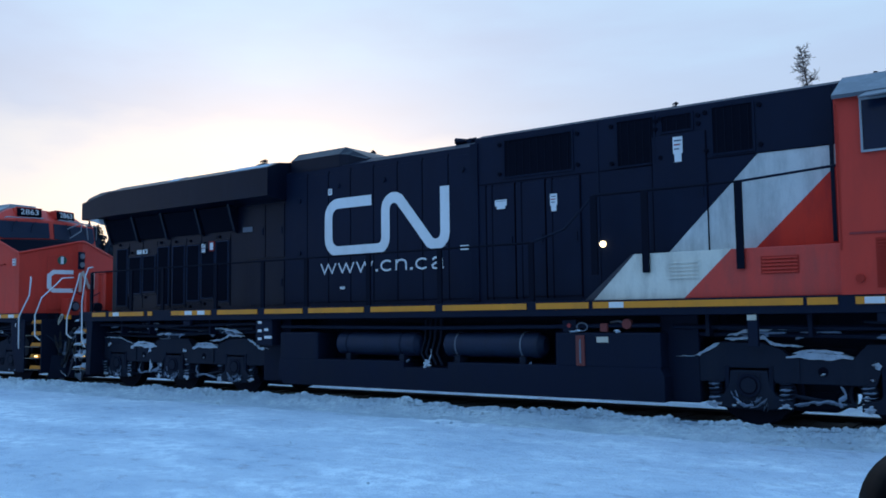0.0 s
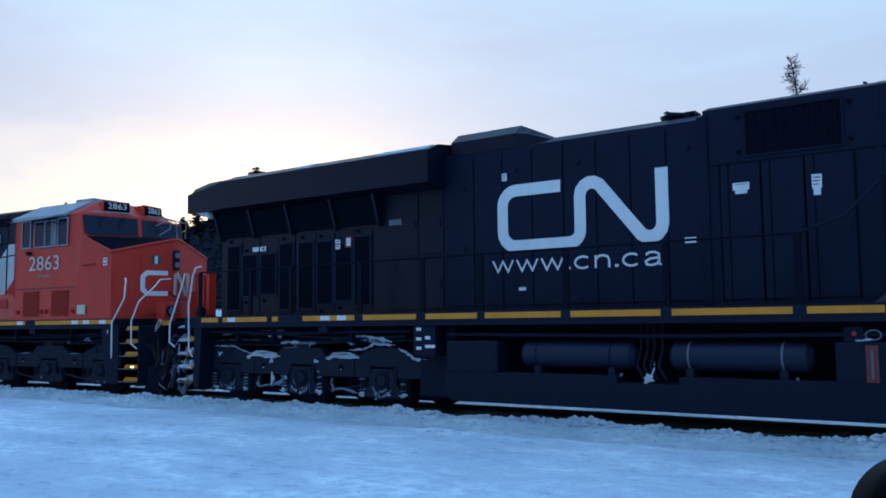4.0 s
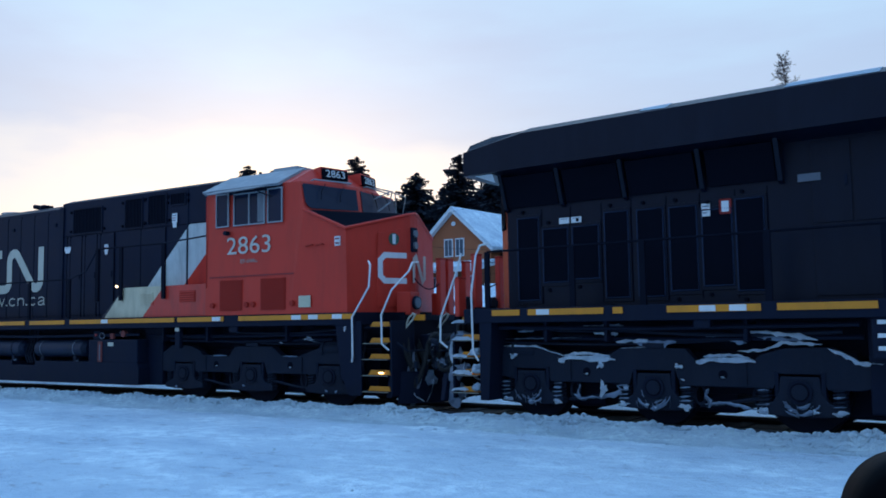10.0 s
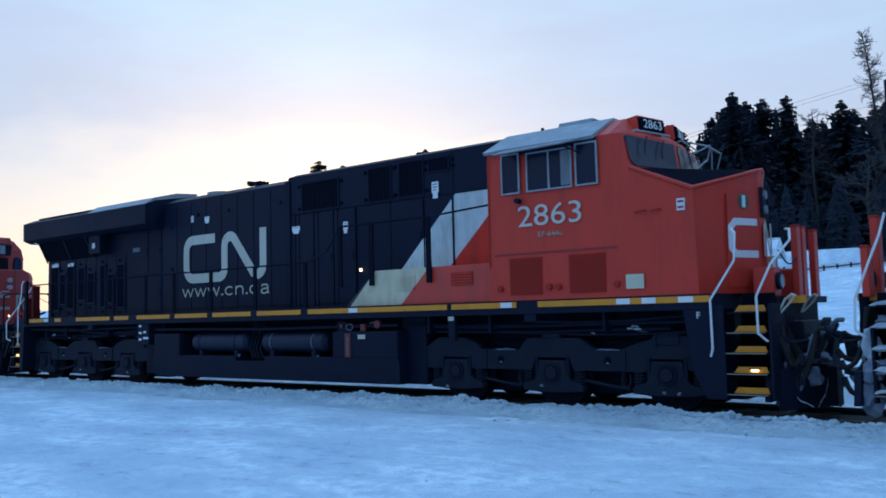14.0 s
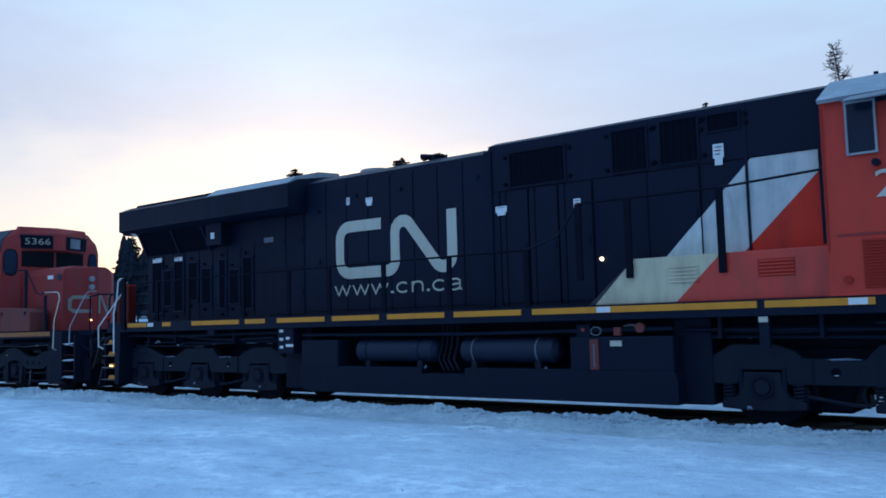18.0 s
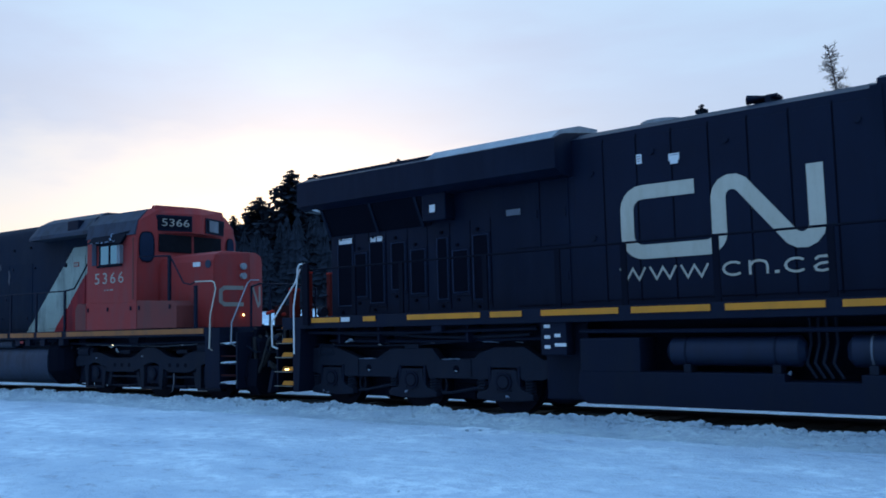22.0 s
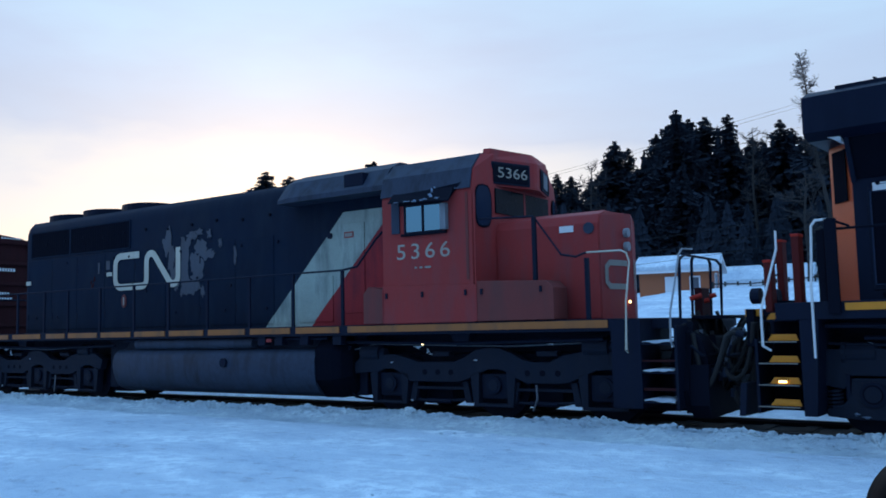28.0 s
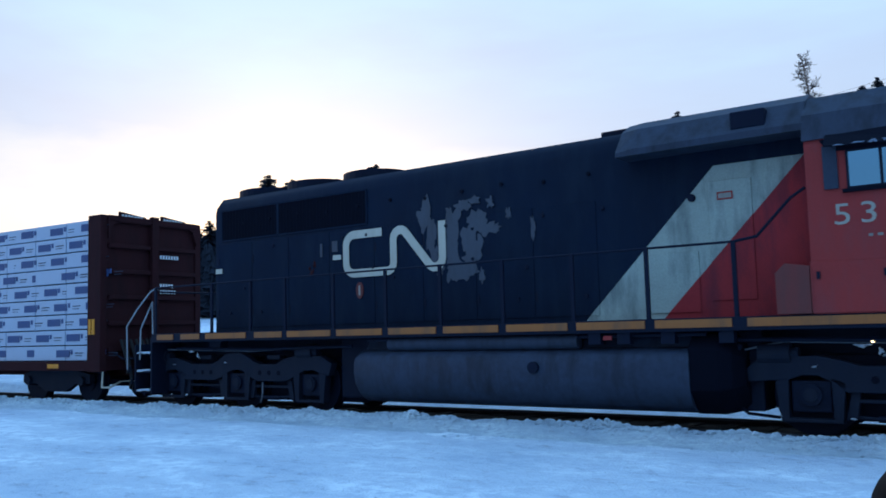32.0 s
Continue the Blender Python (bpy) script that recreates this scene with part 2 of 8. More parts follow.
def snow_material(name, base, scale=1.0):
    m = bpy.data.materials.new(name)
    m.use_nodes = True
    n = Nodes(m.node_tree)
    tc = n.add("TexCoord").outputs["Object"]
    streak = n.add("Mapping")
    n.put(tc, streak.inputs[0])
    streak.inputs["Rotation"].default_value = (0, 0, 0.35)
    streak.inputs["Scale"].default_value = (0.5 * scale, 0.9 * scale, 1.0)
    tracks = n.noise(streak.outputs[0], 0.9, 6.0, 0.62)
    lumps = n.noise(tc, 5.0 * scale, 5.0, 0.62)
    crumbs = n.noise(tc, 38.0 * scale, 3.0, 0.6)
    f = n.ramp(tracks, (0.40, 0.0), (0.62, 1.0))
    col = n.mix(f, tuple(c * k for c, k in zip(base, (0.60, 0.65, 0.72))), base)
    patch = n.ramp(n.noise(tc, 4.5 * scale, 8.0, 0.72), (0.42, 0.0), (0.56, 1.0))
    col = n.mix(patch, tuple(c * k for c, k in zip(base, (0.72, 0.75, 0.80))), col)
    scuff = n.math("MULTIPLY", n.ramp(n.noise(streak.outputs[0], 7.0, 6.0, 0.66), (0.57, 0.0), (0.66, 1.0)), n.ramp(tracks, (0.40, 0.9), (0.60, 0.1)))
    col = n.mix(n.math("MULTIPLY", scuff, 0.6), col, (0.33, 0.36, 0.41))
    grit = n.ramp(n.noise(tc, 14.0, 4.0, 0.7), (0.66, 0.0), (0.76, 1.0))
    col = n.mix(n.math("MULTIPLY", grit, 0.5), col, (0.30, 0.30, 0.30))
    bsdf = n.add("BsdfPrincipled")
    n.put(col, bsdf.inputs["Base Color"])
    bsdf.inputs["Roughness"].default_value = 0.9
    bsdf.inputs["Specular IOR Level"].default_value = 0.0
    b = n.add("Bump")
    b.inputs["Strength"].default_value, b.inputs["Distance"].default_value = 1.0, 0.07
    n.put(n.math("ADD", n.math("MULTIPLY", lumps, 1.5), n.math("ADD", n.math("MULTIPLY", crumbs, 0.5), n.math("MULTIPLY", tracks, 0.9))), b.inputs["Height"])
    n.put(b.outputs[0], bsdf.inputs["Normal"])
    n.put(bsdf.outputs[0], n.add("OutputMaterial").inputs[0])
    return m


m_snow = snow_material("packed_snow", (0.86, 0.95, 0.985))
m_ploughed = snow_material("ploughed_snow", (0.80, 0.91, 0.93), 2.2)
m_loose = snow_material("loose_snow", (0.76, 0.85, 0.90), 2.0)


# ---- mesh helpers ----
def box(bm, x0, x1, y0, y1, z0, z1, bevel=0.0):
    r = bmesh.ops.create_cube(bm, size=1.0)
    vs = r["verts"]
    for v in vs:
        v.co = Vector((x0 + (v.co.x + 0.5) * (x1 - x0), y0 + (v.co.y + 0.5) * (y1 - y0), z0 + (v.co.z + 0.5) * (z1 - z0)))
    if bevel:
        es = list({e for v in vs for e in v.link_edges})
        bmesh.ops.bevel(bm, geom=es, offset=bevel, segments=2, affect="EDGES", profile=0.6)
    return bm


def prism(bm, outline, y0, y1, bevel=0.0):
    """An outline in (x, z), extruded from y0 to y1."""
    a = [bm.verts.new((x, y0, z)) for x, z in outline]
    b = [bm.verts.new((x, y1, z)) for x, z in outline]
    fs = [bm.faces.new(a), bm.faces.new(b[::-1])]
    for i in range(len(a)):
        j = (i + 1) % len(a)
        fs.append(bm.faces.new((a[j], a[i], b[i], b[j])))
    bmesh.ops.recalc_face_normals(bm, faces=fs)
    if bevel:
        es = list({e for f in fs for e in f.edges})
        bmesh.ops.bevel(bm, geom=es, offset=bevel, segments=2, affect="EDGES", profile=0.6)
    return bm


def prism_x(bm, outline, x0, x1, bevel=0.0):
    """An outline in (y, z), extruded from x0 to x1."""
    return loft(bm, [(x0, outline), (x1, outline)], bevel)


def loft(bm, sections, bevel=0.0):
    """Sections (x, [(y, z)...]) of equal length, skinned and capped."""
    rings = [[bm.verts.new((x, y, z)) for y, z in ring] for x, ring in sections]
    fs = [bm.faces.new(rings[0]), bm.faces.new(rings[-1][::-1])]
    for r, s in zip(rings, rings[1:]):
        for i in range(len(r)):
            j = (i + 1) % len(r)
            fs.append(bm.faces.new((r[i], r[j], s[j], s[i])))
    bmesh.ops.recalc_face_normals(bm, faces=fs)
    if bevel:
        es = [e for e in {e for f in fs for e in f.edges} if len(e.link_faces) == 2 and e.calc_face_angle(0) > 0.5]
        bmesh.ops.bevel(bm, geom=es, offset=bevel, segments=2, affect="EDGES", profile=0.6)
    return bm


def rod(bm, p, q, r, n=8, r2=None):
    p, q = Vector(p), Vector(q)
    d = q - p
    m = Matrix.Translation((p + q) / 2) @ d.to_track_quat("Z", "Y").to_matrix().to_4x4()
    bmesh.ops.create_cone(bm, cap_ends=True, segments=n, radius1=r, radius2=r if r2 is None else r2, depth=d.length, matrix=m)
    return bm


def pipe(bm, points, r, n=6):
    """One bent tube through the points."""
    ps = [Vector(p) for p in points]
    ring, side = None, None
    for i, p in enumerate(ps):
        a = (p - ps[i - 1]).normalized() if i else None
        b = (ps[i + 1] - p).normalized() if i < len(ps) - 1 else None
        t = ((a or b) + (b or a)).normalized()
        if side is None:
            side = t.orthogonal().normalized()
        side = (side - t * side.dot(t)).normalized()
        up = t.cross(side)
        k = r / max(0.6, t.dot(b or a))
        nxt = [bm.verts.new(p + (side * math.cos(2 * math.pi * q / n) + up * math.sin(2 * math.pi * q / n)) * k) for q in range(n)]
        if ring:
            for q in range(n):
                bm.faces.new((ring[q], ring[(q + 1) % n], nxt[(q + 1) % n], nxt[q]))
        else:
            bm.faces.new(nxt[::-1])
        ring = nxt
    bm.faces.new(ring)
    return bm


def mirrored(outline):
    """A half outline from the middle of the top to the bottom at +y, closed over to -y."""
    return [(y, z) for y, z in outline] + [(-y, z) for y, z in reversed(outline) if y > 1e-6]


def finish(name, bm, mat):
    me = bpy.data.meshes.new(name)
    bm.to_mesh(me)
    bm.free()
    me.materials.append(mat)
    return me


def part(name, bm, mat, parent, label="", at=None):
    ob = new(name, finish(name, bm, mat) if isinstance(bm, bmesh.types.BMesh) else bm)
    ob.parent = parent
    if at is not None:
        ob.matrix_basis = at
    if label:
        ob["label"] = label
    return ob


def smooth(ob, angle=35):
    for p in ob.data.polygons:
        p.use_smooth = True
    ob.data.set_sharp_from_angle(angle=radians(angle))
    return ob


def B():
    return bmesh.new()


def solid(bm, verts, faces):
    """A mesh from a few named corners."""
    vs = {k: bm.verts.new(v) for k, v in verts.items()}
    for f in faces:
        bm.faces.new([vs[k] for k in f])
    bmesh.ops.recalc_face_normals(bm, faces=bm.faces)
    return bm


def slab(bm, corners, thick):
    """A plate through the corners, given thickness along its normal (positive: outward for corners laid counter-clockwise)."""
    ps = [Vector(c) for c in corners]
    n = (ps[1] - ps[0]).cross(ps[2] - ps[0]).normalized() * thick
    a = [bm.verts.new(p) for p in ps]
    b = [bm.verts.new(p + n) for p in ps]
    bm.faces.new(a[::-1])
    bm.faces.new(b)
    for i in range(len(a)):
        j = (i + 1) % len(a)
        bm.faces.new((a[i], a[j], b[j], b[i]))
    bmesh.ops.recalc_face_normals(bm, faces=bm.faces)
    return bm


def thing(name, label, category, m=None, group=""):
    ob = new(name)
    ob.empty_display_size = 0.3
    if m is not None:
        ob.matrix_basis = m
    return tagged(ob, label, category, group)


def lettering(text, size, width=None, spacing=1.0):
    """Flat text in the xz plane, read from -y, centred, as a bmesh a few millimetres thick."""
    cu = bpy.data.curves.new("lettering", "FONT")
    cu.body, cu.size, cu.extrude, cu.align_x, cu.align_y = text, size, 0.002, "CENTER", "CENTER"
    cu.resolution_u, cu.space_character = 3, spacing
    ob = bpy.data.objects.new("lettering", cu)
    scene.collection.objects.link(ob)
    dg = bpy.context.evaluated_depsgraph_get()
    me = bpy.data.meshes.new_from_object(ob.evaluated_get(dg))
    bpy.data.objects.remove(ob)
    bm = bmesh.new()
    bm.from_mesh(me)
    if width:
        xs = [v.co.x for v in bm.verts]
        k = width / (max(xs) - min(xs))
        for v in bm.verts:
            v.co.x *= k
    bm.transform(Matrix.Rotation(radians(90), 4, "X"))
    return bm


def ribbon(bm, points, half, y, thick=0.004):
    """A flat band of even width along a path in (x, z), at depth y facing -y."""
    ps = [Vector(p) for p in points]
    left, right = [], []
    for i, p in enumerate(ps):
        a = (p - ps[i - 1]).normalized() if i else None
        b = (ps[i + 1] - p).normalized() if i < len(ps) - 1 else None
        t = ((a or b) + (b or a)).normalized()
        n = Vector((-t.y, t.x))
        k = half / max(0.45, n.dot(Vector((-(b or a).y, (b or a).x))))
        left.append(p + n * k)
        right.append(p - n * k)
    rows = [[bm.verts.new((v.x, yy, v.y)) for yy in (y, y - thick) for v in (a, b)] for a, b in zip(left, right)]
    for p, q in zip(rows, rows[1:]):
        for a, b in ((0, 1), (1, 3), (3, 2), (2, 0)):
            bm.faces.new((p[a], p[b], q[b], q[a]))
    for p in (rows[0], rows[-1]):
        bm.faces.new((p[0], p[1], p[3], p[2]))
    bmesh.ops.recalc_face_normals(bm, faces=bm.faces)
    return bm


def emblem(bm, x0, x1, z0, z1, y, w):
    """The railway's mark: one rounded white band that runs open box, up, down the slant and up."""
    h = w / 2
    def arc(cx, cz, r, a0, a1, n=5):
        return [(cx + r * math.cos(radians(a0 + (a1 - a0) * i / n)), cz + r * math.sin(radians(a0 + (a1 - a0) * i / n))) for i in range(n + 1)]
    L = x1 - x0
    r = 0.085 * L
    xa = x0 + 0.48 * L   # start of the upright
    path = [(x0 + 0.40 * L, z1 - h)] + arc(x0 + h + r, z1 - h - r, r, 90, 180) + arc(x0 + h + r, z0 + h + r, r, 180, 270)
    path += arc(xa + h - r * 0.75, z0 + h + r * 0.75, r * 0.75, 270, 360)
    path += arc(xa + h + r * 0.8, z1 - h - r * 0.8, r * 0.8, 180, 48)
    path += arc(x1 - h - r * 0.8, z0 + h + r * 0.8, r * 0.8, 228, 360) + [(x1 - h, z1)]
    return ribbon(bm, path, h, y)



def web_line(loco, x0, x1, z0, y, mat):
    """The line of small painted marks under the band: three zigzags, dots and open rounds, as plain bent bands."""
    h, w = 0.19, 0.016
    zig = [(0, 1), (0.25, 0.06), (0.5, 0.92), (0.75, 0.06), (1.0, 1)]

    def arc(a0, a1, rx=0.5, n=10):
        return [(0.5 + rx * math.cos(radians(a0 + (a1 - a0) * k / n)), 0.5 + 0.46 * math.sin(radians(a0 + (a1 - a0) * k / n))) for k in range(n + 1)]
    stem = [(0.05, 0.0), (0.05, 1.0)]
    arch = [(0.09, 0.68), (0.25, 0.92), (0.55, 0.97), (0.82, 0.86), (0.92, 0.62), (0.92, 0.0)]
    bowl = [(0.08, 0.78), (0.25, 0.97), (0.6, 0.98), (0.82, 0.82), (0.82, 0.1), (0.95, 0.02)]
    belly = [(0.82, 0.56), (0.3, 0.5), (0.06, 0.3), (0.12, 0.07), (0.4, 0.0), (0.7, 0.1), (0.82, 0.3)]
    marks = [(0.30, [zig]), (0.30, [zig]), (0.30, [zig]), (0.05, None), (0.21, [arc(48, 312)]), (0.20, [stem, arch]), (0.05, None), (0.21, [arc(48, 312)]), (0.21, [bowl, belly])]
    gap = 0.055
    k = (x1 - x0) / (sum(m[0] for m in marks) + gap * (len(marks) - 1))
    x = x0
    for width, paths in marks:
        bm = B()
        if paths is None:
            box(bm, x, x + 0.045 * k, y - 0.004, y, z0, z0 + 0.04)
        else:
            for p in paths:
                ribbon(bm, [(x + q * width * k, z0 + v * h) for q, v in p], w * (1.0 if len(p) != 5 else 0.9), y)
        part("marking", bm, mat, loco, "small painted mark in a line")
        x += (width + gap) * k


# ---- the line: a gentle curve toward the camera's side far to the left ----
BEND = -0.00408
SPREAD = (0.2389, -0.2800, -0.3309, 0.0883, 3.4342, 22.4638, 18.9504)


def along(t):
    """Metres that the train has rolled at t seconds."""
    u, v = (t - 16) / 16, 0.0
    for c in SPREAD:
        v = v * u + c
    return v


def track_y(x):
    return BEND * x * x / 2 if abs(x) < 45 else BEND * 45 * (abs(x) - 22.5)


def on_track(x, half=6.4):
    """Pose of a vehicle whose middle is at x, its trucks on the rails."""
    a, b = track_y(x - half), track_y(x + half)
    return pose(x, (a + b) / 2, 0, 0, 0, math.degrees(math.atan2(b - a, 2 * half)))


def ground_height(x, y):
    d = y - track_y(x)
    z = -0.06 + 0.05 * noise.noise(Vector((x * 0.11, y * 0.22, 3.1))) * min(1, abs(d) / 5)
    z += 0.018 * noise.noise(Vector((x * 0.5, y * 1.3, 0.0))) + 0.012 * noise.noise(Vector((x * 2.1, y * 3.1, 5.0)))
    if d < 0:  # ploughed edge beside the rails
        z += 0.155 * math.exp(-((d + 1.78) / 0.34) ** 2) * (0.85 + 0.55 * noise.noise(Vector((x * 1.7, y * 2.0, 8.0))))
    if -1.35 < d < 0.88:
        z -= 0.17 * min(1.0, (d + 1.35) / 0.25, (0.88 - d) / 0.06)
    elif 0.88 <= d < 1.8:
        z += -0.05 * min(1.0, (1.8 - d) / 0.3) + 0.012 * noise.noise(Vector((x * 2.3, 1.0, 4.0)))
    if d > 2.2:  # the far side climbs to the houses and the wooded hill
        z += 0.05 * min(d, 14) + 2.1 * max(0, min(1, (d - 12) / 18))
        hill = max(0.0, y - 42)
        z += hill * 0.16 * max(0.15, min(1.0, (x + 75) / 45))
    return z


def axis(stops):
    out = []
    for a, b, step in stops:
        k = max(1, round((b - a) / step))
        out += [a + (b - a) * i / k for i in range(k)]
    return out + [stops[-1][1]]


def build_ground():
    xs = axis([(-900, -120, 90), (-120, -45, 5), (-45, -24, 0.8), (-24, 8, 0.16), (8, 30, 1.5), (30, 120, 8), (120, 900, 90)])
    ys = axis([(-600, -60, 60), (-60, -12, 4), (-12, -3.2, 0.3), (-3.2, -1.4, 0.09), (-1.4, 0.3, 0.17), (0.3, 0.9, 0.06), (0.9, 1.9, 0.1), (1.9, 2.5, 0.3), (2.5, 12, 1.0), (12, 60, 4), (60, 160, 12), (160, 1500, 150)])
    # rows follow the bend of the line near the camera
    verts, faces, nx = [], [], len(xs)
    for y in ys:
        for x in xs:
            yy = y + (track_y(x) if abs(x) < 60 else track_y(60)) * max(0.0, 1 - abs(y) / 9) if abs(y) < 9 else y
            verts.append((x, yy, ground_height(x, yy)))
    for j in range(len(ys) - 1):
        for i in range(nx - 1):
            a = j * nx + i
            faces.append((a, a + 1, a + nx + 1, a + nx))
    me = bpy.data.meshes.new("ground")
    me.from_pydata(verts, [], faces)
    me.materials.append(m_snow)
    me.materials.append(m_ploughed)
    for p in me.polygons:
        p.use_smooth = True
        x, y, _ = p.center
        d = y - track_y(x)
        edge = 0.35 * noise.noise(Vector((x * 0.7, y * 0.7, 2.0)))
        if abs(x) < 46 and -2.55 + edge < d < -1.3:  # churned by the plough
            p.material_index = 1
    tagged(new("ground", me), "packed snow on a wide open lot beside the rails", "snow", kind="structure")


build_ground()


def build_snow_crumbs():
    rnd = random.Random(5)
    verts, faces = [], []
    base = B()
    bmesh.ops.create_icosphere(base, subdivisions=1, radius=1)
    bv = [v.co.copy() for v in base.verts]
    bf = [[v.index for v in f.verts] for f in base.faces]
    base.free()
    for _ in range(6500):
        x = rnd.uniform(-26, 6)
        d = rnd.gauss(-1.76, 0.15) if rnd.random() < 0.82 else rnd.gauss(-1.98, 0.2) if rnd.random() < 0.8 else rnd.uniform(-8, -2)
        y = track_y(x) + d
        r = rnd.choice((0.5, 0.7, 0.7, 1.0, 1.0, 1.5)) * rnd.uniform(0.012, 0.040) * (1 if d > -3 else 0.6)
        r *= 0.6 if d < -1.95 else 1.0
        z = ground_height(x, y) + 0.3 * r
        o = len(verts)
        for v in bv:
            k = r * rnd.uniform(0.7, 1.2)
            verts.append((x + v.x * k * 1.2, y + v.y * k, z + v.z * k * 0.8))
        faces += [[i + o for i in f] for f in bf]
    me = bpy.data.meshes.new("snow_crumbs")
    me.from_pydata(verts, [], faces)
    me.materials.append(m_ploughed)
    tagged(new("snow_crumbs", me), "loose lumps of ploughed snow along the rails", "snow", kind="stuff")


build_snow_crumbs()


RAIL_TOP = -0.045


def build_track():
    line = thing("railway_track", "steel rails on snowed-in wooden sleepers", "track")
    line["kind"] = "structure"
    xs = [-95 + i * 1.5 for i in range(95)]
    for side in (-0.7525, 0.7525):
        head, web = B(), B()
        for bm, y0, y1, z0, z1 in ((head, -0.036, 0.036, RAIL_TOP - 0.04, RAIL_TOP), (web, -0.01, 0.01, RAIL_TOP - 0.12, RAIL_TOP - 0.04), (web, -0.07, 0.07, RAIL_TOP - 0.135, RAIL_TOP - 0.12)):
            rings = []
            for x in xs:
                y = track_y(x) + side
                rings.append([bm.verts.new((x, y + p, q)) for p, q in ((y0, z0), (y1, z0), (y1, z1), (y0, z1))])
            for r, s in zip(rings, rings[1:]):
                for i in range(4):
                    bm.faces.new((r[i], r[(i + 1) % 4], s[(i + 1) % 4], s[i]))
        rail = part("rail", web, m_rail, line, "rusty rail web and foot")
        part("rail_head", head, m_silver, rail, "polished rail head")
    # bed and sleepers both wear the colour darkened for shade below the train
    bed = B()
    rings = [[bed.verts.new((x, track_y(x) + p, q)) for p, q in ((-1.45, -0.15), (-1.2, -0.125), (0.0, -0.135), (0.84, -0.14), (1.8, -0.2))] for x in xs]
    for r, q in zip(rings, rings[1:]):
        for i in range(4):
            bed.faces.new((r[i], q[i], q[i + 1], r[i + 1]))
    tagged(new("ballast", finish("ballast", bed, m_ballast)), "dirty stone ballast, its colour darkened for the shade under the train", "ballast", kind="structure")
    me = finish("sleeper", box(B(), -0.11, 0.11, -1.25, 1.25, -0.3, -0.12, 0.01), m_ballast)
    for i in range(70):
        x = -36 + i * 0.6
        part("sleeper", me, None, line, at=on_track(x, 0.3))


build_track()


# ---- railway vehicles: x forward, z up from the rail head, the middle at x = 0 ----
SPINS = []  # wheelsets with their radius


def wheelset_mesh(r):
    bm = B()
    for s in (-1, 1):
        rod(bm, (0, s * 0.70, 0), (0, s * 0.83, 0), r, 28)
        rod(bm, (0, s * 0.66, 0), (0, s * 0.70, 0), r + 0.028, 28)
        rod(bm, (0, s * 0.83, 0), (0, s * 0.86, 0), r * 0.42, 16)
        for k in range(3):  # cast marks, so that the turning shows
            a = k * 2.094
            rod(bm, (r * 0.68 * math.cos(a), s * 0.825, r * 0.68 * math.sin(a)), (r * 0.68 * math.cos(a), s * 0.84, r * 0.68 * math.sin(a)), 0.045, 8)
    rod(bm, (0, -1.0, 0), (0, 1.0, 0), 0.09, 10)
    return finish("wheelset", bm, m_frame)


WHEELSETS = {r: wheelset_mesh(r) for r in (0.52, 0.46)}


def add_wheelset(truck, x, r):
    SPINS.append((part("wheelset", WHEELSETS[r], None, truck, at=pose(x, 0, r + RAIL_TOP)), x, r))


def snow_patch(bm, rnd, x0, x1, y, z, thick=0.03, drop=0.05, depth=0.12):
    """A ragged cap of packed snow along a ledge, level on top with sloping ends."""
    n = max(4, int((x1 - x0) / 0.035))
    q = rnd.uniform(0, 50)
    top, low, back = [], [], []
    for i in range(n + 1):
        x = x0 + (x1 - x0) * i / n
        w = min(1.0, 0.12 + 4.5 * min(i, n - i) / n)
        h = thick * w * (0.85 + 0.5 * noise.noise(Vector((x * 4.0, q, 0.0)))) + rnd.uniform(-0.004, 0.004)
        top.append(bm.verts.new((x, y, z + h)))
        low.append(bm.verts.new((x, y - 0.012, z - drop * max(0.0, 0.5 + 1.6 * noise.noise(Vector((x * 6.0, q, 5.0)))))))
        back.append(bm.verts.new((x, y + depth, z + h * 1.02)))
    for i in range(n):
        bm.faces.new((low[i], low[i + 1], top[i + 1], top[i]))
        bm.faces.new((top[i], top[i + 1], back[i + 1], back[i]))


def rime(bm, rnd, pts, half, y):
    """A thin ragged streak of frozen snow along a line in (x, z), on the side facing -y."""
    seq = []
    for (xa, za), (xb, zb) in zip(pts, pts[1:]):
        n = max(2, int(math.hypot(xb - xa, zb - za) / 0.03))
        seq += [(xa + (xb - xa) * i / n, za + (zb - za) * i / n) for i in range(n)]
    seq.append(pts[-1])
    prev, q = None, rnd.uniform(0, 50)
    for i, (x, z) in enumerate(seq):
        swell = min(1.0, 0.25 + 5.0 * min(i, len(seq) - 1 - i) / len(seq))
        lo = half * swell * max(0.08, 0.75 + 1.1 * noise.noise(Vector((i * 0.31, q, 0.0)))) * rnd.uniform(0.7, 1.3)
        hi = half * swell * max(0.08, 0.75 + 1.1 * noise.noise(Vector((i * 0.27, q, 7.0)))) * rnd.uniform(0.8, 1.2)
        x += rnd.uniform(-0.008, 0.008)
        row = [bm.verts.new((x, y, z - lo)), bm.verts.new((x, y - 0.012, z + (hi - lo) / 2)), bm.verts.new((x, y, z + hi))]
        if prev:
            for k in (0, 1):
                bm.faces.new((prev[k], row[k], row[k + 1], prev[k + 1]))
        prev = row


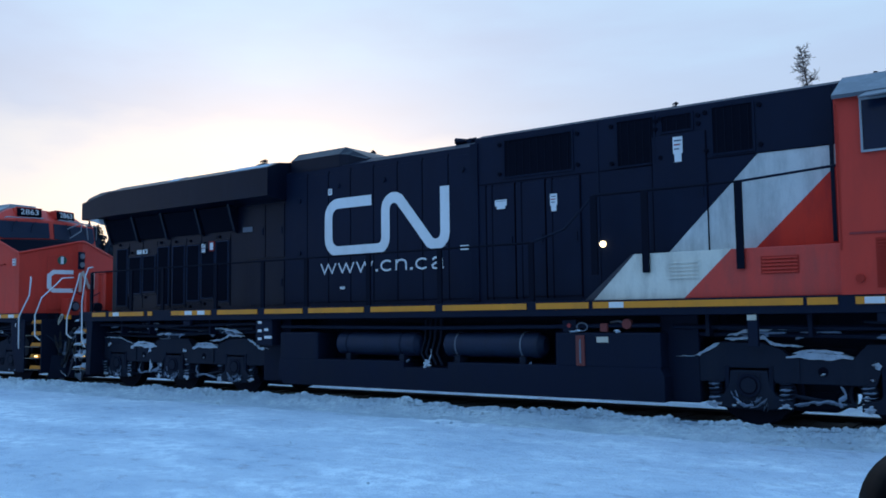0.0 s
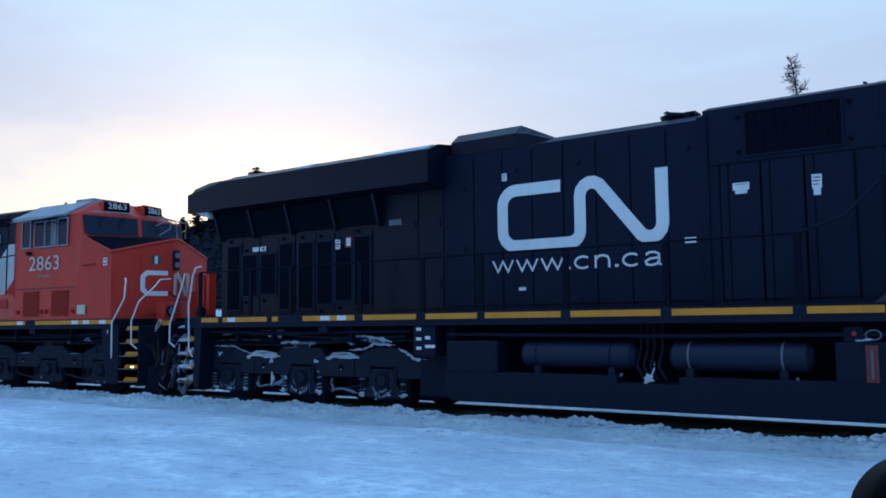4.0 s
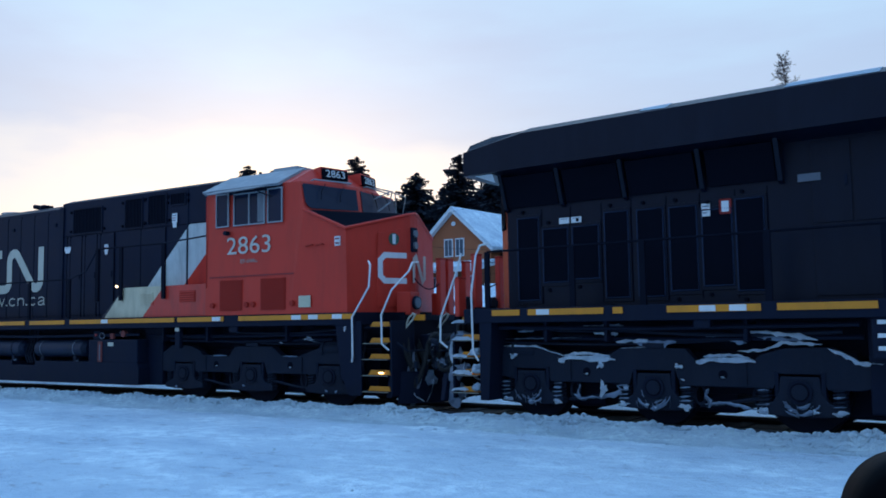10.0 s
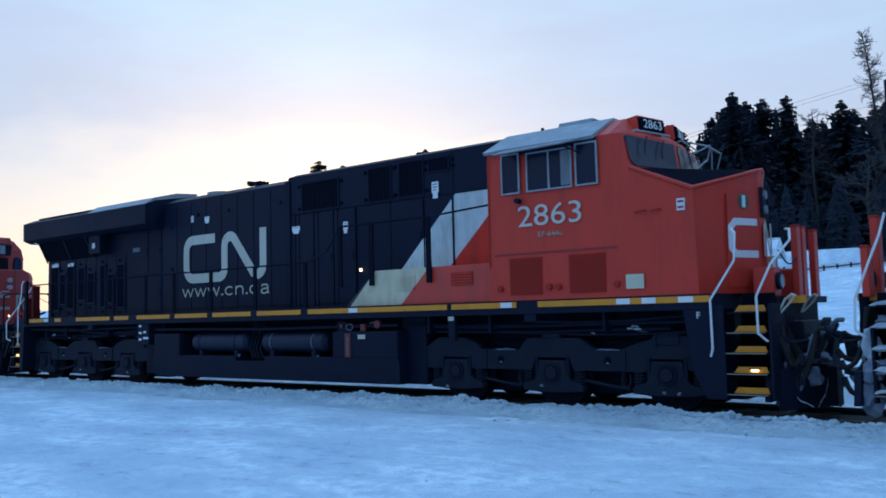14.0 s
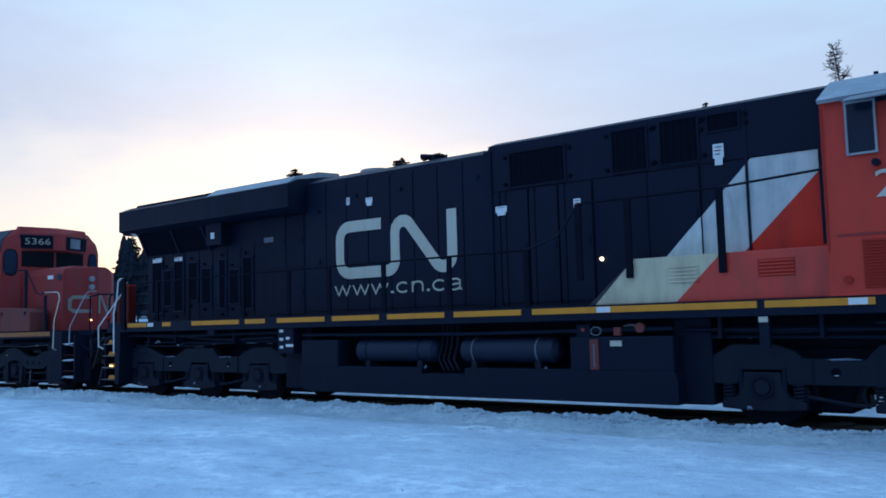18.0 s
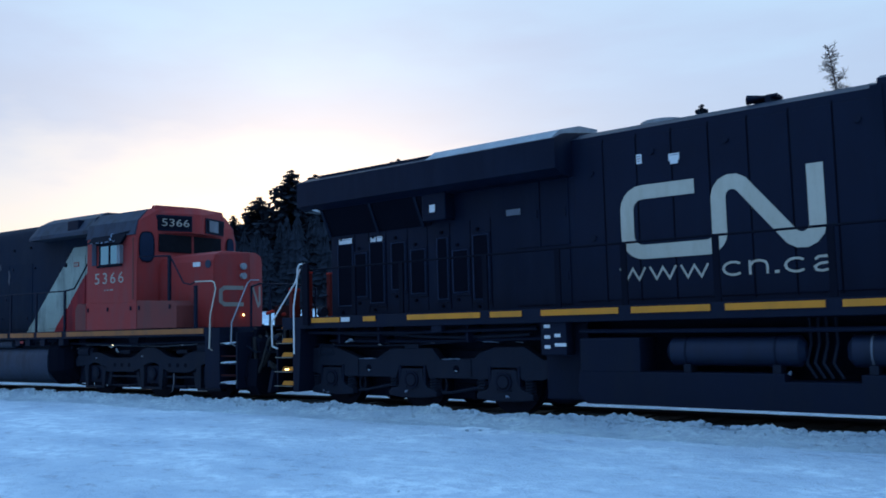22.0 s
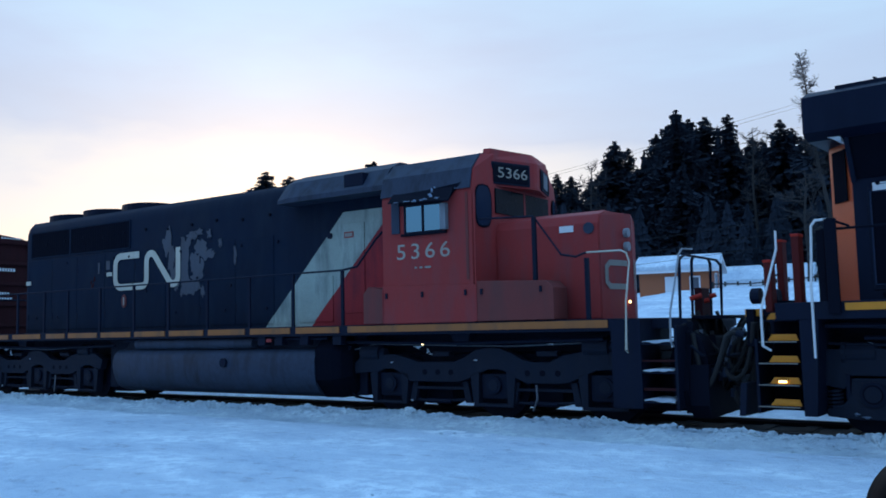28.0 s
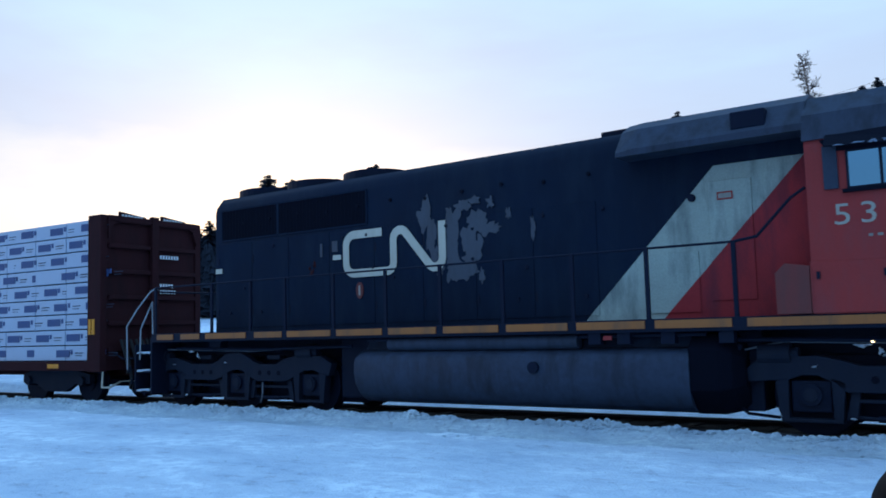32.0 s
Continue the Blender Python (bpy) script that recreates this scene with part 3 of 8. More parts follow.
def splat(bm, rnd, x, z, rx, rz, y, n=20):
    """A blotch of frozen spray with a ragged rim, proud in the middle."""
    q = rnd.uniform(0, 50)
    top = bm.verts.new((x, y - 0.02, z))
    ring = []
    for k in range(n):
        a = 2 * math.pi * k / n
        r = max(0.3, 0.75 + 0.9 * noise.noise(Vector((math.cos(a) * 1.3, math.sin(a) * 1.3, q)))) * rnd.uniform(0.8, 1.15)
        ring.append(bm.verts.new((x + rx * r * math.cos(a), y, z + rz * r * math.sin(a))))
    for k in range(n):
        bm.faces.new((top, ring[k], ring[(k + 1) % n]))


def lump(p, size, seed):
    """A rough lump of ice or caked snow."""
    bm = bmesh_ball((0, 0, 0), 1.0)
    for v in bm.verts:
        v.co *= 1.0 + 0.75 * noise.noise(v.co * 1.7 + Vector((seed * 3.1, 0, 0))) + 0.3 * noise.noise(v.co * 5.0 + Vector((0, seed, 0)))
        v.co = Vector(p) + Vector((v.co.x * size[0], v.co.y * size[1], v.co.z * size[2]))
    return bm


def hose_bundle(L, x, seed, count=11, high=1.5):
    """Brake and jumper hoses that droop in loops before the pilot, some of them iced."""
    rnd = random.Random(seed)
    for k in range(count):
        y, top, low = -1.1 + 0.17 * k, rnd.uniform(1.0, high), rnd.uniform(0.25, 0.75)
        reach, twist = rnd.uniform(0.3, 0.62), rnd.uniform(-0.25, 0.25)
        pts = [(x + reach * u * (1.1 - 0.25 * math.sin(3.1 * u)), y + twist * math.sin(3.0 * u), top - (top - low) * math.sin(math.pi * min(1, u * 1.15)) ** 0.8) for u in [i / 14 for i in range(15)]]
        iced = k in (2, 5)
        part("brake_hose", pipe(B(), pts, 0.034, 7), m_ice if iced else m_hose, L, "iced brake hose" if iced else "drooping black brake hose")
        if k % 3 == 0:
            part("hose_coupling", rod(B(), pts[-1], (pts[-1][0] + 0.1, pts[-1][1], pts[-1][2] - 0.04), 0.05, 10), m_truck, L)


def truck_ge(loco, axles, snowy, rnd, front):
    """A three-axle truck: o is the outer, b the middle and i the axle next to the tank."""
    o, b, i = axles[::-1] if front else axles
    d = -1 if front else 1
    base = {"o": o, "b": b, "i": i}

    def P(ax, du, z):
        return (base[ax] + d * du, z)

    top = [P("o", -0.66, 0.93), P("o", -0.55, 1.06), P("o", 0.11, 1.07), P("o", 0.50, 0.95), P("o", 0.76, 0.86), P("o", 1.13, 0.86), P("o", 1.22, 0.91), P("b", -0.50, 1.05),
           P("b", 0.46, 1.05), P("b", 0.63, 0.86), P("b", 1.37, 0.88), P("b", 1.47, 0.97), P("i", -0.18, 1.06), P("i", 0.39, 1.07), P("i", 0.75, 0.86), P("i", 1.0, 0.86)]
    low = [P("i", 1.0, 0.62), P("i", 0.72, 0.54), P("i", 0.33, 0.54), P("i", 0.26, 0.73), P("i", -0.26, 0.73), P("i", -0.33, 0.54), P("b", 0.38, 0.54), P("b", 0.31, 0.74), P("b", -0.31, 0.74),
           P("b", -0.38, 0.54), P("o", 0.33, 0.54), P("o", 0.26, 0.73), P("o", -0.26, 0.73), P("o", -0.33, 0.56), P("o", -0.66, 0.62)]
    x0, x1 = min(axles) - 0.6, max(axles) + 0.6
    t = part("truck", box(B(), x0, x1, -0.66, 0.66, 0.40, 1.0, 0.03), m_frame, loco, "grimy three-axle truck")
    for s in (-1, 1):
        part("side_frame", prism(B(), top + low, s * 0.96, s * 1.13, 0.012), m_truck, t, "cast side frame with dipped trays between the axles")
        for ax, du in (("o", 0.95), ("b", 0.98)):
            hx, hz = P(ax, du, 0.70)
            part("frame_hole", rod(B(), (hx, s * 1.128, hz), (hx, s * 1.134, hz), 0.062, 14), m_dark, t)
            px = base[ax] + d * (du + (-0.28 if ax == "o" else 0.3))
            part("frame_rib", box(B(), px - 0.02, px + 0.02, min(s * 1.13, s * 1.15), max(s * 1.13, s * 1.15), 0.57, 0.86), m_truck, t)
        for ax in "obi":
            x = base[ax]
            # pedestal liners, the box between them and its round cover
            for q in (-1, 1):
                part("pedestal_liner", box(B(), x + q * 0.285 - 0.025, x + q * 0.285 + 0.025, min(s * 1.0, s * 1.145), max(s * 1.0, s * 1.145), 0.44, 0.76), m_frame, t)
            j = prism(B(), [(x - 0.24, 0.70), (x + 0.24, 0.70), (x + 0.26, 0.50), (x + 0.34, 0.38), (x + 0.55, 0.31), (x + 0.55, 0.22), (x + 0.2, 0.19), (x - 0.2, 0.19), (x - 0.55, 0.22), (x - 0.55, 0.31), (x - 0.34, 0.38), (x - 0.26, 0.50)], s * 1.0, s * 1.15, 0.015)
            jb = part("journal_box", j, m_truck, t, "bell-shaped journal box")
            part("box_cover", rod(B(), (x, s * 1.15, 0.505), (x, s * 1.175, 0.505), 0.155, 22), m_frame, jb)
            part("box_lid", rod(B(), (x, s * 1.175, 0.505), (x, s * 1.182, 0.505), 0.118, 20), m_dark, jb)
            part("box_cap", rod(B(), (x, s * 1.18, 0.505), (x, s * 1.188, 0.505), 0.10, 18), m_truck, jb)
            for q in range(4):
                a = q * 1.571 + 0.785
                part("cover_bolt", rod(B(), (x + 0.185 * math.cos(a), s * 1.15, 0.505 + 0.185 * math.sin(a)), (x + 0.185 * math.cos(a), s * 1.165, 0.505 + 0.185 * math.sin(a)), 0.018, 6), m_truck, jb)
            for q in (-0.46, 0.46):
                sp = pipe(B(), [(x + q + 0.08 * math.cos(k * 0.9), s * 1.06 + 0.08 * math.sin(k * 0.9), 0.31 + k * 0.0068) for k in range(36)], 0.017, 5)
                part("spring", sp, m_truck, t, "coil spring")
        for ax, bays in (("o", ((0.70, 1.35), (0.95, 1.50))), ("b", ((0.62, 1.28), (0.9, 1.42)))):
            for k, (u0, u1) in enumerate(bays):
                xa, xb = base[ax] + d * u0, base[ax] + d * u1
                # hanger loop and brake shoe
                xc = xa if k == 0 else xb
                loop = [(xc + 0.075 * math.cos(q * 0.52), s * 1.03, 0.42 + 0.13 * math.sin(q * 0.52)) for q in range(13)]
                part("brake_hanger", pipe(B(), loop, 0.02, 5), m_truck, t)
                part("brake_shoe", box(B(), xc - 0.05 + 0.11 * (1 if k else -1), xc + 0.05 + 0.11 * (1 if k else -1), min(s * 0.72, s * 0.9), max(s * 0.72, s * 0.9), 0.3, 0.6, 0.02), m_frame, t)
            part("brake_link", pipe(B(), [(base[ax] + d * 0.62, s * 1.06, 0.28), (base[ax] + d * 0.85, s * 1.06, 0.30), (base[ax] + d * 1.45, s * 1.06, 0.40)], 0.026, 6), m_truck, t)
        for u0, z0, u1, z1, r, yy in ((-0.5, 1.13, 3.2, 1.17, 0.018, 1.08), (0.4, 1.25, 3.6, 1.20, 0.024, 0.98), (1.6, 1.30, 4.5, 1.27, 0.03, 1.15), (-0.3, 1.36, 2.4, 1.33, 0.02, 1.2)):
            pts = [(o + d * (u0 + (u1 - u0) * k / 6), s * yy, z0 + (z1 - z0) * k / 6 - 0.05 * math.sin(math.pi * k / 6)) for k in range(7)]
            part("brake_pipe", pipe(B(), pts, r), m_truck, t)
        cyl = B()
        xo = o - d * 0.08
        rod(cyl, (xo - 0.22, s * 1.02, 1.0), (xo + 0.12, s * 1.02, 1.0), 0.135, 16)
        rod(cyl, (xo + 0.12, s * 1.02, 1.0), (xo + 0.19, s * 1.02, 1.0), 0.135, 16, 0.06)
        rod(cyl, (xo - 0.27, s * 1.02, 1.0), (xo - 0.22, s * 1.02, 1.0), 0.155, 16)
        part("brake_cylinder", cyl, m_truck, t, "round brake cylinder")
        part("sander_pipe", pipe(B(), [(o - d * 0.8, s * 1.1, 1.3), (o - d * 0.75, s * 1.1, 0.7), (o - d * 0.62, s * 0.8, 0.25)], 0.022), m_truck, t)
        part("bolster_foot", box(B(), b - 0.16, b + 0.16, min(s * 0.9, s * 1.14), max(s * 0.9, s * 1.14), 1.05, 1.12, 0.01), m_truck, t)
        if s > 0:
            continue
        # snow and frozen spray on the side that shows
        sn, fr = B(), B()

        def line(mesh, pts, half, y):
            rime(mesh, rnd, [P(*p) for p in pts], half, y)

        def blot(mesh, p, rx, rz, y=-1.16):
            splat(mesh, rnd, *P(*p), rx, rz, y)

        for k in range(2 if snowy else 0):
            ax, u0, u1 = (("o", 0.48, 1.42), ("b", 0.62, 1.42))[k]
            xa, xb = sorted((base[ax] + d * u0, base[ax] + d * u1))
            snow_patch(sn, rnd, xa, xb, -1.135, 0.88, 0.06, 0.03, 0.12)
            line(sn, [(ax, u0 + 0.1, 0.94), (ax, (u0 + u1) / 2, 0.97), (ax, u1 - 0.08, 0.93)], 0.03, -1.14)
        if snowy:
            line(sn, [("o", -0.5, 1.07), ("o", 0.08, 1.07), ("o", 0.3, 1.0), ("o", 0.62, 0.92)], 0.018, -1.14)
            line(sn, [("b", -0.5, 1.05), ("b", -0.1, 1.06)], 0.008, -1.14)
            line(sn, [("b", 1.2, 1.02), ("b", 1.55, 1.03), ("i", -0.2, 1.13), ("i", 0.3, 1.11)], 0.026, -1.15)
            line(sn, [("i", 0.36, 1.06), ("i", 0.72, 0.88), ("i", 0.98, 0.87)], 0.034, -1.14)
            line(sn, [("i", -0.62, 1.27), ("i", 0.0, 1.22), ("i", 0.25, 1.16)], 0.03, -1.18)
            line(fr, [("i", -0.5, 1.2), ("i", 0.1, 1.17)], 0.045, -1.12)
            line(fr, [("b", 0.75, 1.2), ("b", 1.0, 1.22), ("b", 1.3, 1.12)], 0.05, -1.1)
            line(sn, [("o", 1.1, 1.27), ("o", 1.5, 1.26)], 0.04, -1.16)
            line(sn, [("o", 1.45, 1.14), ("o", 1.95, 1.16)], 0.035, -1.16)
            line(fr, [("b", -0.3, 1.14), ("b", 0.35, 1.13)], 0.05, -1.12)
            line(fr, [("o", 0.9, 1.36), ("o", 1.6, 1.37)], 0.03, -1.2)
            line(fr, [("o", -0.2, 1.30), ("o", 0.1, 1.31)], 0.02, -1.2)
            line(fr, [("o", -0.45, 1.18), ("o", 0.9, 1.2)], 0.01, -1.15)
            for ax, du, z, rx, rz in (("o", -0.3, 0.92, 0.08, 0.05), ("o", 1.18, 0.80, 0.06, 0.08), ("b", 0.36, 0.8, 0.07, 0.05), ("b", -0.42, 0.5, 0.05, 0.05), ("o", 0.55, 0.84, 0.05, 0.03), ("b", 0.42, 0.62, 0.03, 0.02)):
                blot(sn, (ax, du, z), rx, rz, -1.15)
            blot(sn, ("o", 1.22, 0.47), 0.09, 0.12, -1.15)
            line(fr, [("o", 0.72, 0.36), ("o", 0.85, 0.30), ("o", 1.3, 0.36), ("o", 1.5, 0.42), ("o", 1.42, 0.52)], 0.04, -1.12)
            line(fr, [("o", 0.85, 0.52), ("o", 0.78, 0.40), ("o", 0.85, 0.3)], 0.035, -1.13)
            line(fr, [("b", 0.72, 0.30), ("b", 1.0, 0.33), ("b", 1.4, 0.26)], 0.03, -1.12)
            line(fr, [("b", 0.78, 0.52), ("b", 0.72, 0.42), ("b", 0.82, 0.34), ("b", 0.76, 0.26)], 0.045, -1.13)
            for ax in "obi":
                x = base[ax]
                for k in range(9):  # spray smeared in arcs round the lower half of the cover
                    a0, rr = rnd.uniform(3.2, 5.4), rnd.uniform(0.165, 0.29)
                    a1 = a0 + rnd.uniform(0.3, 1.0)
                    rime(fr, rnd, [(x + rr * math.cos(a0 + (a1 - a0) * q / 4), 0.49 + rr * math.sin(a0 + (a1 - a0) * q / 4)) for q in range(5)], rnd.uniform(0.012, 0.035), -1.19 - 0.001 * k)
                for k in range(8):  # runs of ice down to the foot
                    px, pz = x + rnd.uniform(-0.26, 0.26), rnd.uniform(0.27, 0.36)
                    rime(fr, rnd, [(px, pz), (px + rnd.uniform(-0.03, 0.03), pz - rnd.uniform(0.05, 0.12))], rnd.uniform(0.012, 0.035), -1.185)
                for k in range(2):
                    splat(sn, rnd, x + rnd.uniform(-0.22, 0.22), rnd.uniform(0.22, 0.30), rnd.uniform(0.03, 0.05), rnd.uniform(0.015, 0.03), -1.2)
                for q in (-0.46, 0.46):
                    for z in (0.33, 0.39, 0.45, 0.51):
                        if rnd.random() < 0.75:
                            rime(fr, rnd, [(x + q - 0.08, z), (x + q + 0.08, z + 0.012)], 0.014, -1.155)
                    splat(sn, rnd, x + q, 0.25, 0.10, 0.05, -1.16)
        else:
            for ax, du in (("o", 0.9), ("b", 0.85)):
                line(fr, [(ax, du - 0.18, 0.865), (ax, du + 0.25, 0.87)], 0.015, -1.14)
            line(sn, [("o", 0.35, 1.17), ("o", 0.6, 1.19)], 0.018, -1.15)
            blot(sn, ("o", 0.5, 1.22), 0.07, 0.025, -1.14)
            blot(sn, ("b", -0.75, 1.12), 0.04, 0.02, -1.14)
            for k in range(4):
                ax = "obi"[k % 3]
                splat(fr, rnd, base[ax] + rnd.uniform(-0.25, 0.25), rnd.uniform(0.22, 0.3), 0.05, 0.025, -1.19)
            for k in range(6):
                xx = rnd.uniform(x0, x1)
                rime(fr, rnd, [(xx, 1.15), (xx + rnd.uniform(0.06, 0.25), 1.15 + rnd.uniform(-0.03, 0.03))], rnd.uniform(0.005, 0.013), -1.1)
        for ax, du in (("o", 0.95), ("b", 0.98)):  # light snow behind the hole
            splat(sn, rnd, *P(ax, du, 0.665), 0.034, 0.016, -1.137)
        tagged(part("packed_snow", sn, m_loose, t, "white snow packed on the truck"), kind="stuff")
        tagged(part("frozen_spray", fr, m_frost, t, "thin grey-blue frozen spray"), kind="stuff")
    for x in axles:
        add_wheelset(t, x, 0.52)
        part("traction_motor", box(B(), x - 0.1, x + 1.0, -0.64, 0.64, 0.14, 0.8, 0.05), m_frame, t)
    return t


def steps(loco, x, facing, kind, worn=False):
    """A corner stairwell with five treads, yellow kick plates and two grab rails; facing: +1 at the front end."""
    f = facing
    well = part("step_well", box(B(), x - 0.30, x + 0.30, -0.80, -0.76, 0.24, 1.5), m_frame, loco, "black step well")
    if f > 0:
        part("side_plate", prism(B(), [(9.34, 1.5), (9.92, 1.5), (9.92, 0.22), (9.64, 0.22), (9.47, 0.58)], -1.48, -1.45, 0.006), m_frame, well, "broad tapered side plate")
        part("side_plate", box(B(), 10.5, 10.54, -1.44, -0.75, 0.22, 1.5, 0.01), m_frame, well)
        part("marking", lettering("F", 0.13), m_white, well, "small white letter F", at=pose(9.57, -1.484, 1.36))
    else:
        part("side_plate", prism(B(), [(-9.66, 1.62), (-9.42, 1.62), (-9.50, 0.24), (-9.66, 0.24)], -1.48, -0.75, 0.006), m_frame, well)
        part("side_plate", box(B(), -10.28, -10.24, -1.36, -0.75, 0.24, 1.2, 0.01), m_frame, well)
    for k in range(5):
        z = (0.30 if f > 0 else 0.35) + 0.275 * k
        lean = 0.03 * k
        t0, t1 = (x - 0.40 + lean, x + 0.21) if f > 0 else (x - 0.28 + 0.5 * lean, x + 0.24)
        tread = part("step", box(B(), t0, t1, -1.455, -0.82, z - 0.025, z - 0.005), m_frame, well)
        part("step_nose", box(B(), t0, t1, -1.465, -1.445, z - 0.016, z - 0.004, 0.002), m_dull if k < 4 else m_frame, tread, "worn pale tread edge")
        if kind == "yellow":
            a0, a1 = t0 + 0.13 - lean * 0.5, t1
            part("kick_plate", prism(B(), [(a0, z + 0.002), (a1, z + 0.002), (a1 - 0.03, z + 0.085), (a0 + 0.06, z + 0.085)], -1.38, -1.36), m_yellow, well, "yellow kick plate")
            part("kick_plate_back", box(B(), t0 + 0.02, t1 - 0.02, -0.9, -0.88, z + 0.0, z + 0.25), m_dark, well)
    if f > 0:
        rails = ([(9.73, -1.5, 0.80), (9.77, -1.53, 0.9), (9.77, -1.54, 1.57), (10.11, -1.5, 2.09), (10.13, -1.48, 2.47), (10.06, -1.44, 2.54)],
                 [(10.49, -1.45, 1.0), (10.39, -1.52, 1.11), (10.39, -1.53, 1.60), (10.59, -1.5, 2.02), (10.78, -1.25, 2.34), (10.72, -1.05, 2.5), (10.54, -0.6, 2.54)])
        spots = ((10.4, 0.38, 2.66), (10.4, 0.67, 2.66), (10.4, 1.32, 2.65))
    else:
        rails = ([(-10.31, -1.45, 1.05), (-10.40, -1.52, 1.15), (-10.38, -1.53, 1.53), (-10.07, -1.48, 2.30), (-10.0, -1.46, 2.56)],
                 [(-9.67, -1.5, 0.85), (-9.75, -1.53, 1.0), (-9.76, -1.54, 1.9), (-9.69, -1.5, 2.5), (-9.62, -1.48, 2.66), (-9.47, -1.46, 2.68)])
        spots = ((-10.4, -0.46, 2.62), (-10.4, 0.28, 2.61), (-10.4, 0.64, 2.62), (-10.38, -0.98, 2.2))
        if worn:
            rails = ([(-10.0, -1.56, 1.06), (-10.07, -1.64, 1.12), (-10.07, -1.65, 1.57), (-10.03, -1.06, 2.38), (-10.08, -0.90, 2.64)],
                     [(-9.44, -1.64, 0.97), (-9.44, -1.64, 1.87), (-9.44, -1.56, 2.25), (-9.43, -1.54, 2.60), (-9.38, -1.53, 2.67), (-9.24, -1.53, 2.67)])
            spots = ((-9.78, -0.98, 2.56), (-10.16, -0.98, 2.24), (-10.4, 0.28, 2.61))
            part("end_stanchion", box(B(), -9.28, -9.14, -1.56, -1.50, 1.5, 2.68, 0.01), m_post, loco, "broad black end stanchion")
            part("handrail", pipe(B(), [(-9.2, -1.53, 2.66), (-9.0, -1.48, 2.57)], 0.016), m_post, loco)
    for pts in rails:
        part("grab_rail", pipe(B(), pts, 0.016, 8), m_white, loco, "bent white grab rail")
    for px, py, pz in spots:
        post = part("gate_post", box(B(), px - 0.05, px + 0.05, py - 0.10, py + 0.10, 1.55, pz, 0.02), m_postred if worn else m_red, loco, "red end-platform post")
        part("post_cap", box(B(), px - 0.055, px + 0.055, py - 0.105, py + 0.105, pz - 0.03, pz + 0.01, 0.012), m_reddark, post)
    part("platform_stripe", box(B(), min(x + 0.37 * f, x + 0.6 * f), max(x + 0.37 * f, x + 0.6 * f), -0.9, -0.86, 1.5, 1.6), m_yellow, loco, "yellow platform edge")
    zl = 0.60 if f > 0 else 0.645
    lamp_x = x + 0.03 if f > 0 else x + 0.02
    lamp = part("step_lamp", box(B(), lamp_x - 0.05, lamp_x + 0.05, -1.41, -1.385, zl - 0.005, zl + 0.03, 0.008), m_amber, loco, "small lit step lamp")
    part("lamp_shade", box(B(), lamp_x - 0.07, lamp_x + 0.07, -1.42, -1.38, zl + 0.03, zl + 0.042), m_frame, lamp)
    part("end_chain", pipe(B(), [(10.42 * f, -0.55 + 0.12 * k, 2.25 - 0.18 * math.sin(math.pi * k / 8)) for k in range(9)], 0.012, 5), m_frame, loco, "sagging end chain")


def coupler(loco, x, facing):
    g = B()
    box(g, min(x, x - 0.8 * facing), max(x, x - 0.8 * facing), -0.12, 0.12, 0.74, 1.0, 0.02)
    prism(g, [(x - 0.1 * facing, 0.70), (x + 0.16 * facing, 0.72), (x + 0.2 * facing, 1.02), (x - 0.1 * facing, 1.04)], -0.18, 0.2, 0.02)
    part("coupler", g, m_truck, loco, "rusty knuckle coupler")
    part("draft_box", box(B(), min(x - 0.5 * facing, x - 0.12 * facing), max(x - 0.5 * facing, x - 0.12 * facing), -0.5, 0.5, 0.5, 1.25, 0.04), m_frame, loco)
    part("cut_lever", pipe(B(), [(x - 0.2 * facing, -1.35, 1.12), (x - 0.1 * facing, -1.2, 0.98), (x - 0.05 * facing, -0.2, 0.98), (x - 0.02 * facing, -0.1, 1.05)], 0.018), m_truck, loco)
    for y, sag, reach in ((-0.75, 0.62, 0.42), (-0.6, 0.50, 0.5), (-0.45, 0.40, 0.38), (-0.3, 0.7, 0.5), (0.4, 0.5, 0.5), (0.6, 0.6, 0.45), (-0.9, 0.8, 0.34), (-1.02, 0.55, 0.4), (-0.2, 0.3, 0.55), (0.1, 0.42, 0.5)):
        pts = []
        for k in range(11):
            u = k / 10
            pts.append((x - 0.4 * facing + reach * facing * u, y + 0.08 * math.sin(u * 5), 1.42 - sag * 4 * u * (1 - u * 0.72)))
        h = part("brake_hose", pipe(B(), pts, 0.034, 7), m_hose, loco)
        part("hose_end", rod(B(), pts[-1], (pts[-1][0], pts[-1][1], pts[-1][2] - 0.12), 0.04, 8), m_truck, h)


def handrail(loco, posts, z_deck, z_top, mat, y=-1.46, thick=0.045):
    rail = B()
    pts = [(x, y, z_top) for x in posts]
    pipe(rail, pts, 0.017, 6)
    r = part("handrail", rail, mat, loco)
    for x in posts:
        part("stanchion", box(B(), x - thick, x + thick, y - 0.02, y + 0.02, z_deck, z_top, 0.004), mat, loco)
    return r


def stripe(loco, spans, z0, z1, mat, y=-1.5, label=""):
    for x0, x1 in spans:
        part("reflective_stripe", box(B(), x0, x1, y - 0.006, y + 0.01, z0, z1), mat, loco, label)


def bars(loco, x, z, y, words, mat, h):
    """Plain bars that stand for small writing."""
    for w in words:
        part("marking", box(B(), x, x + w, y - 0.004, y, z, z + h), mat, loco)
        x += w + 0.05


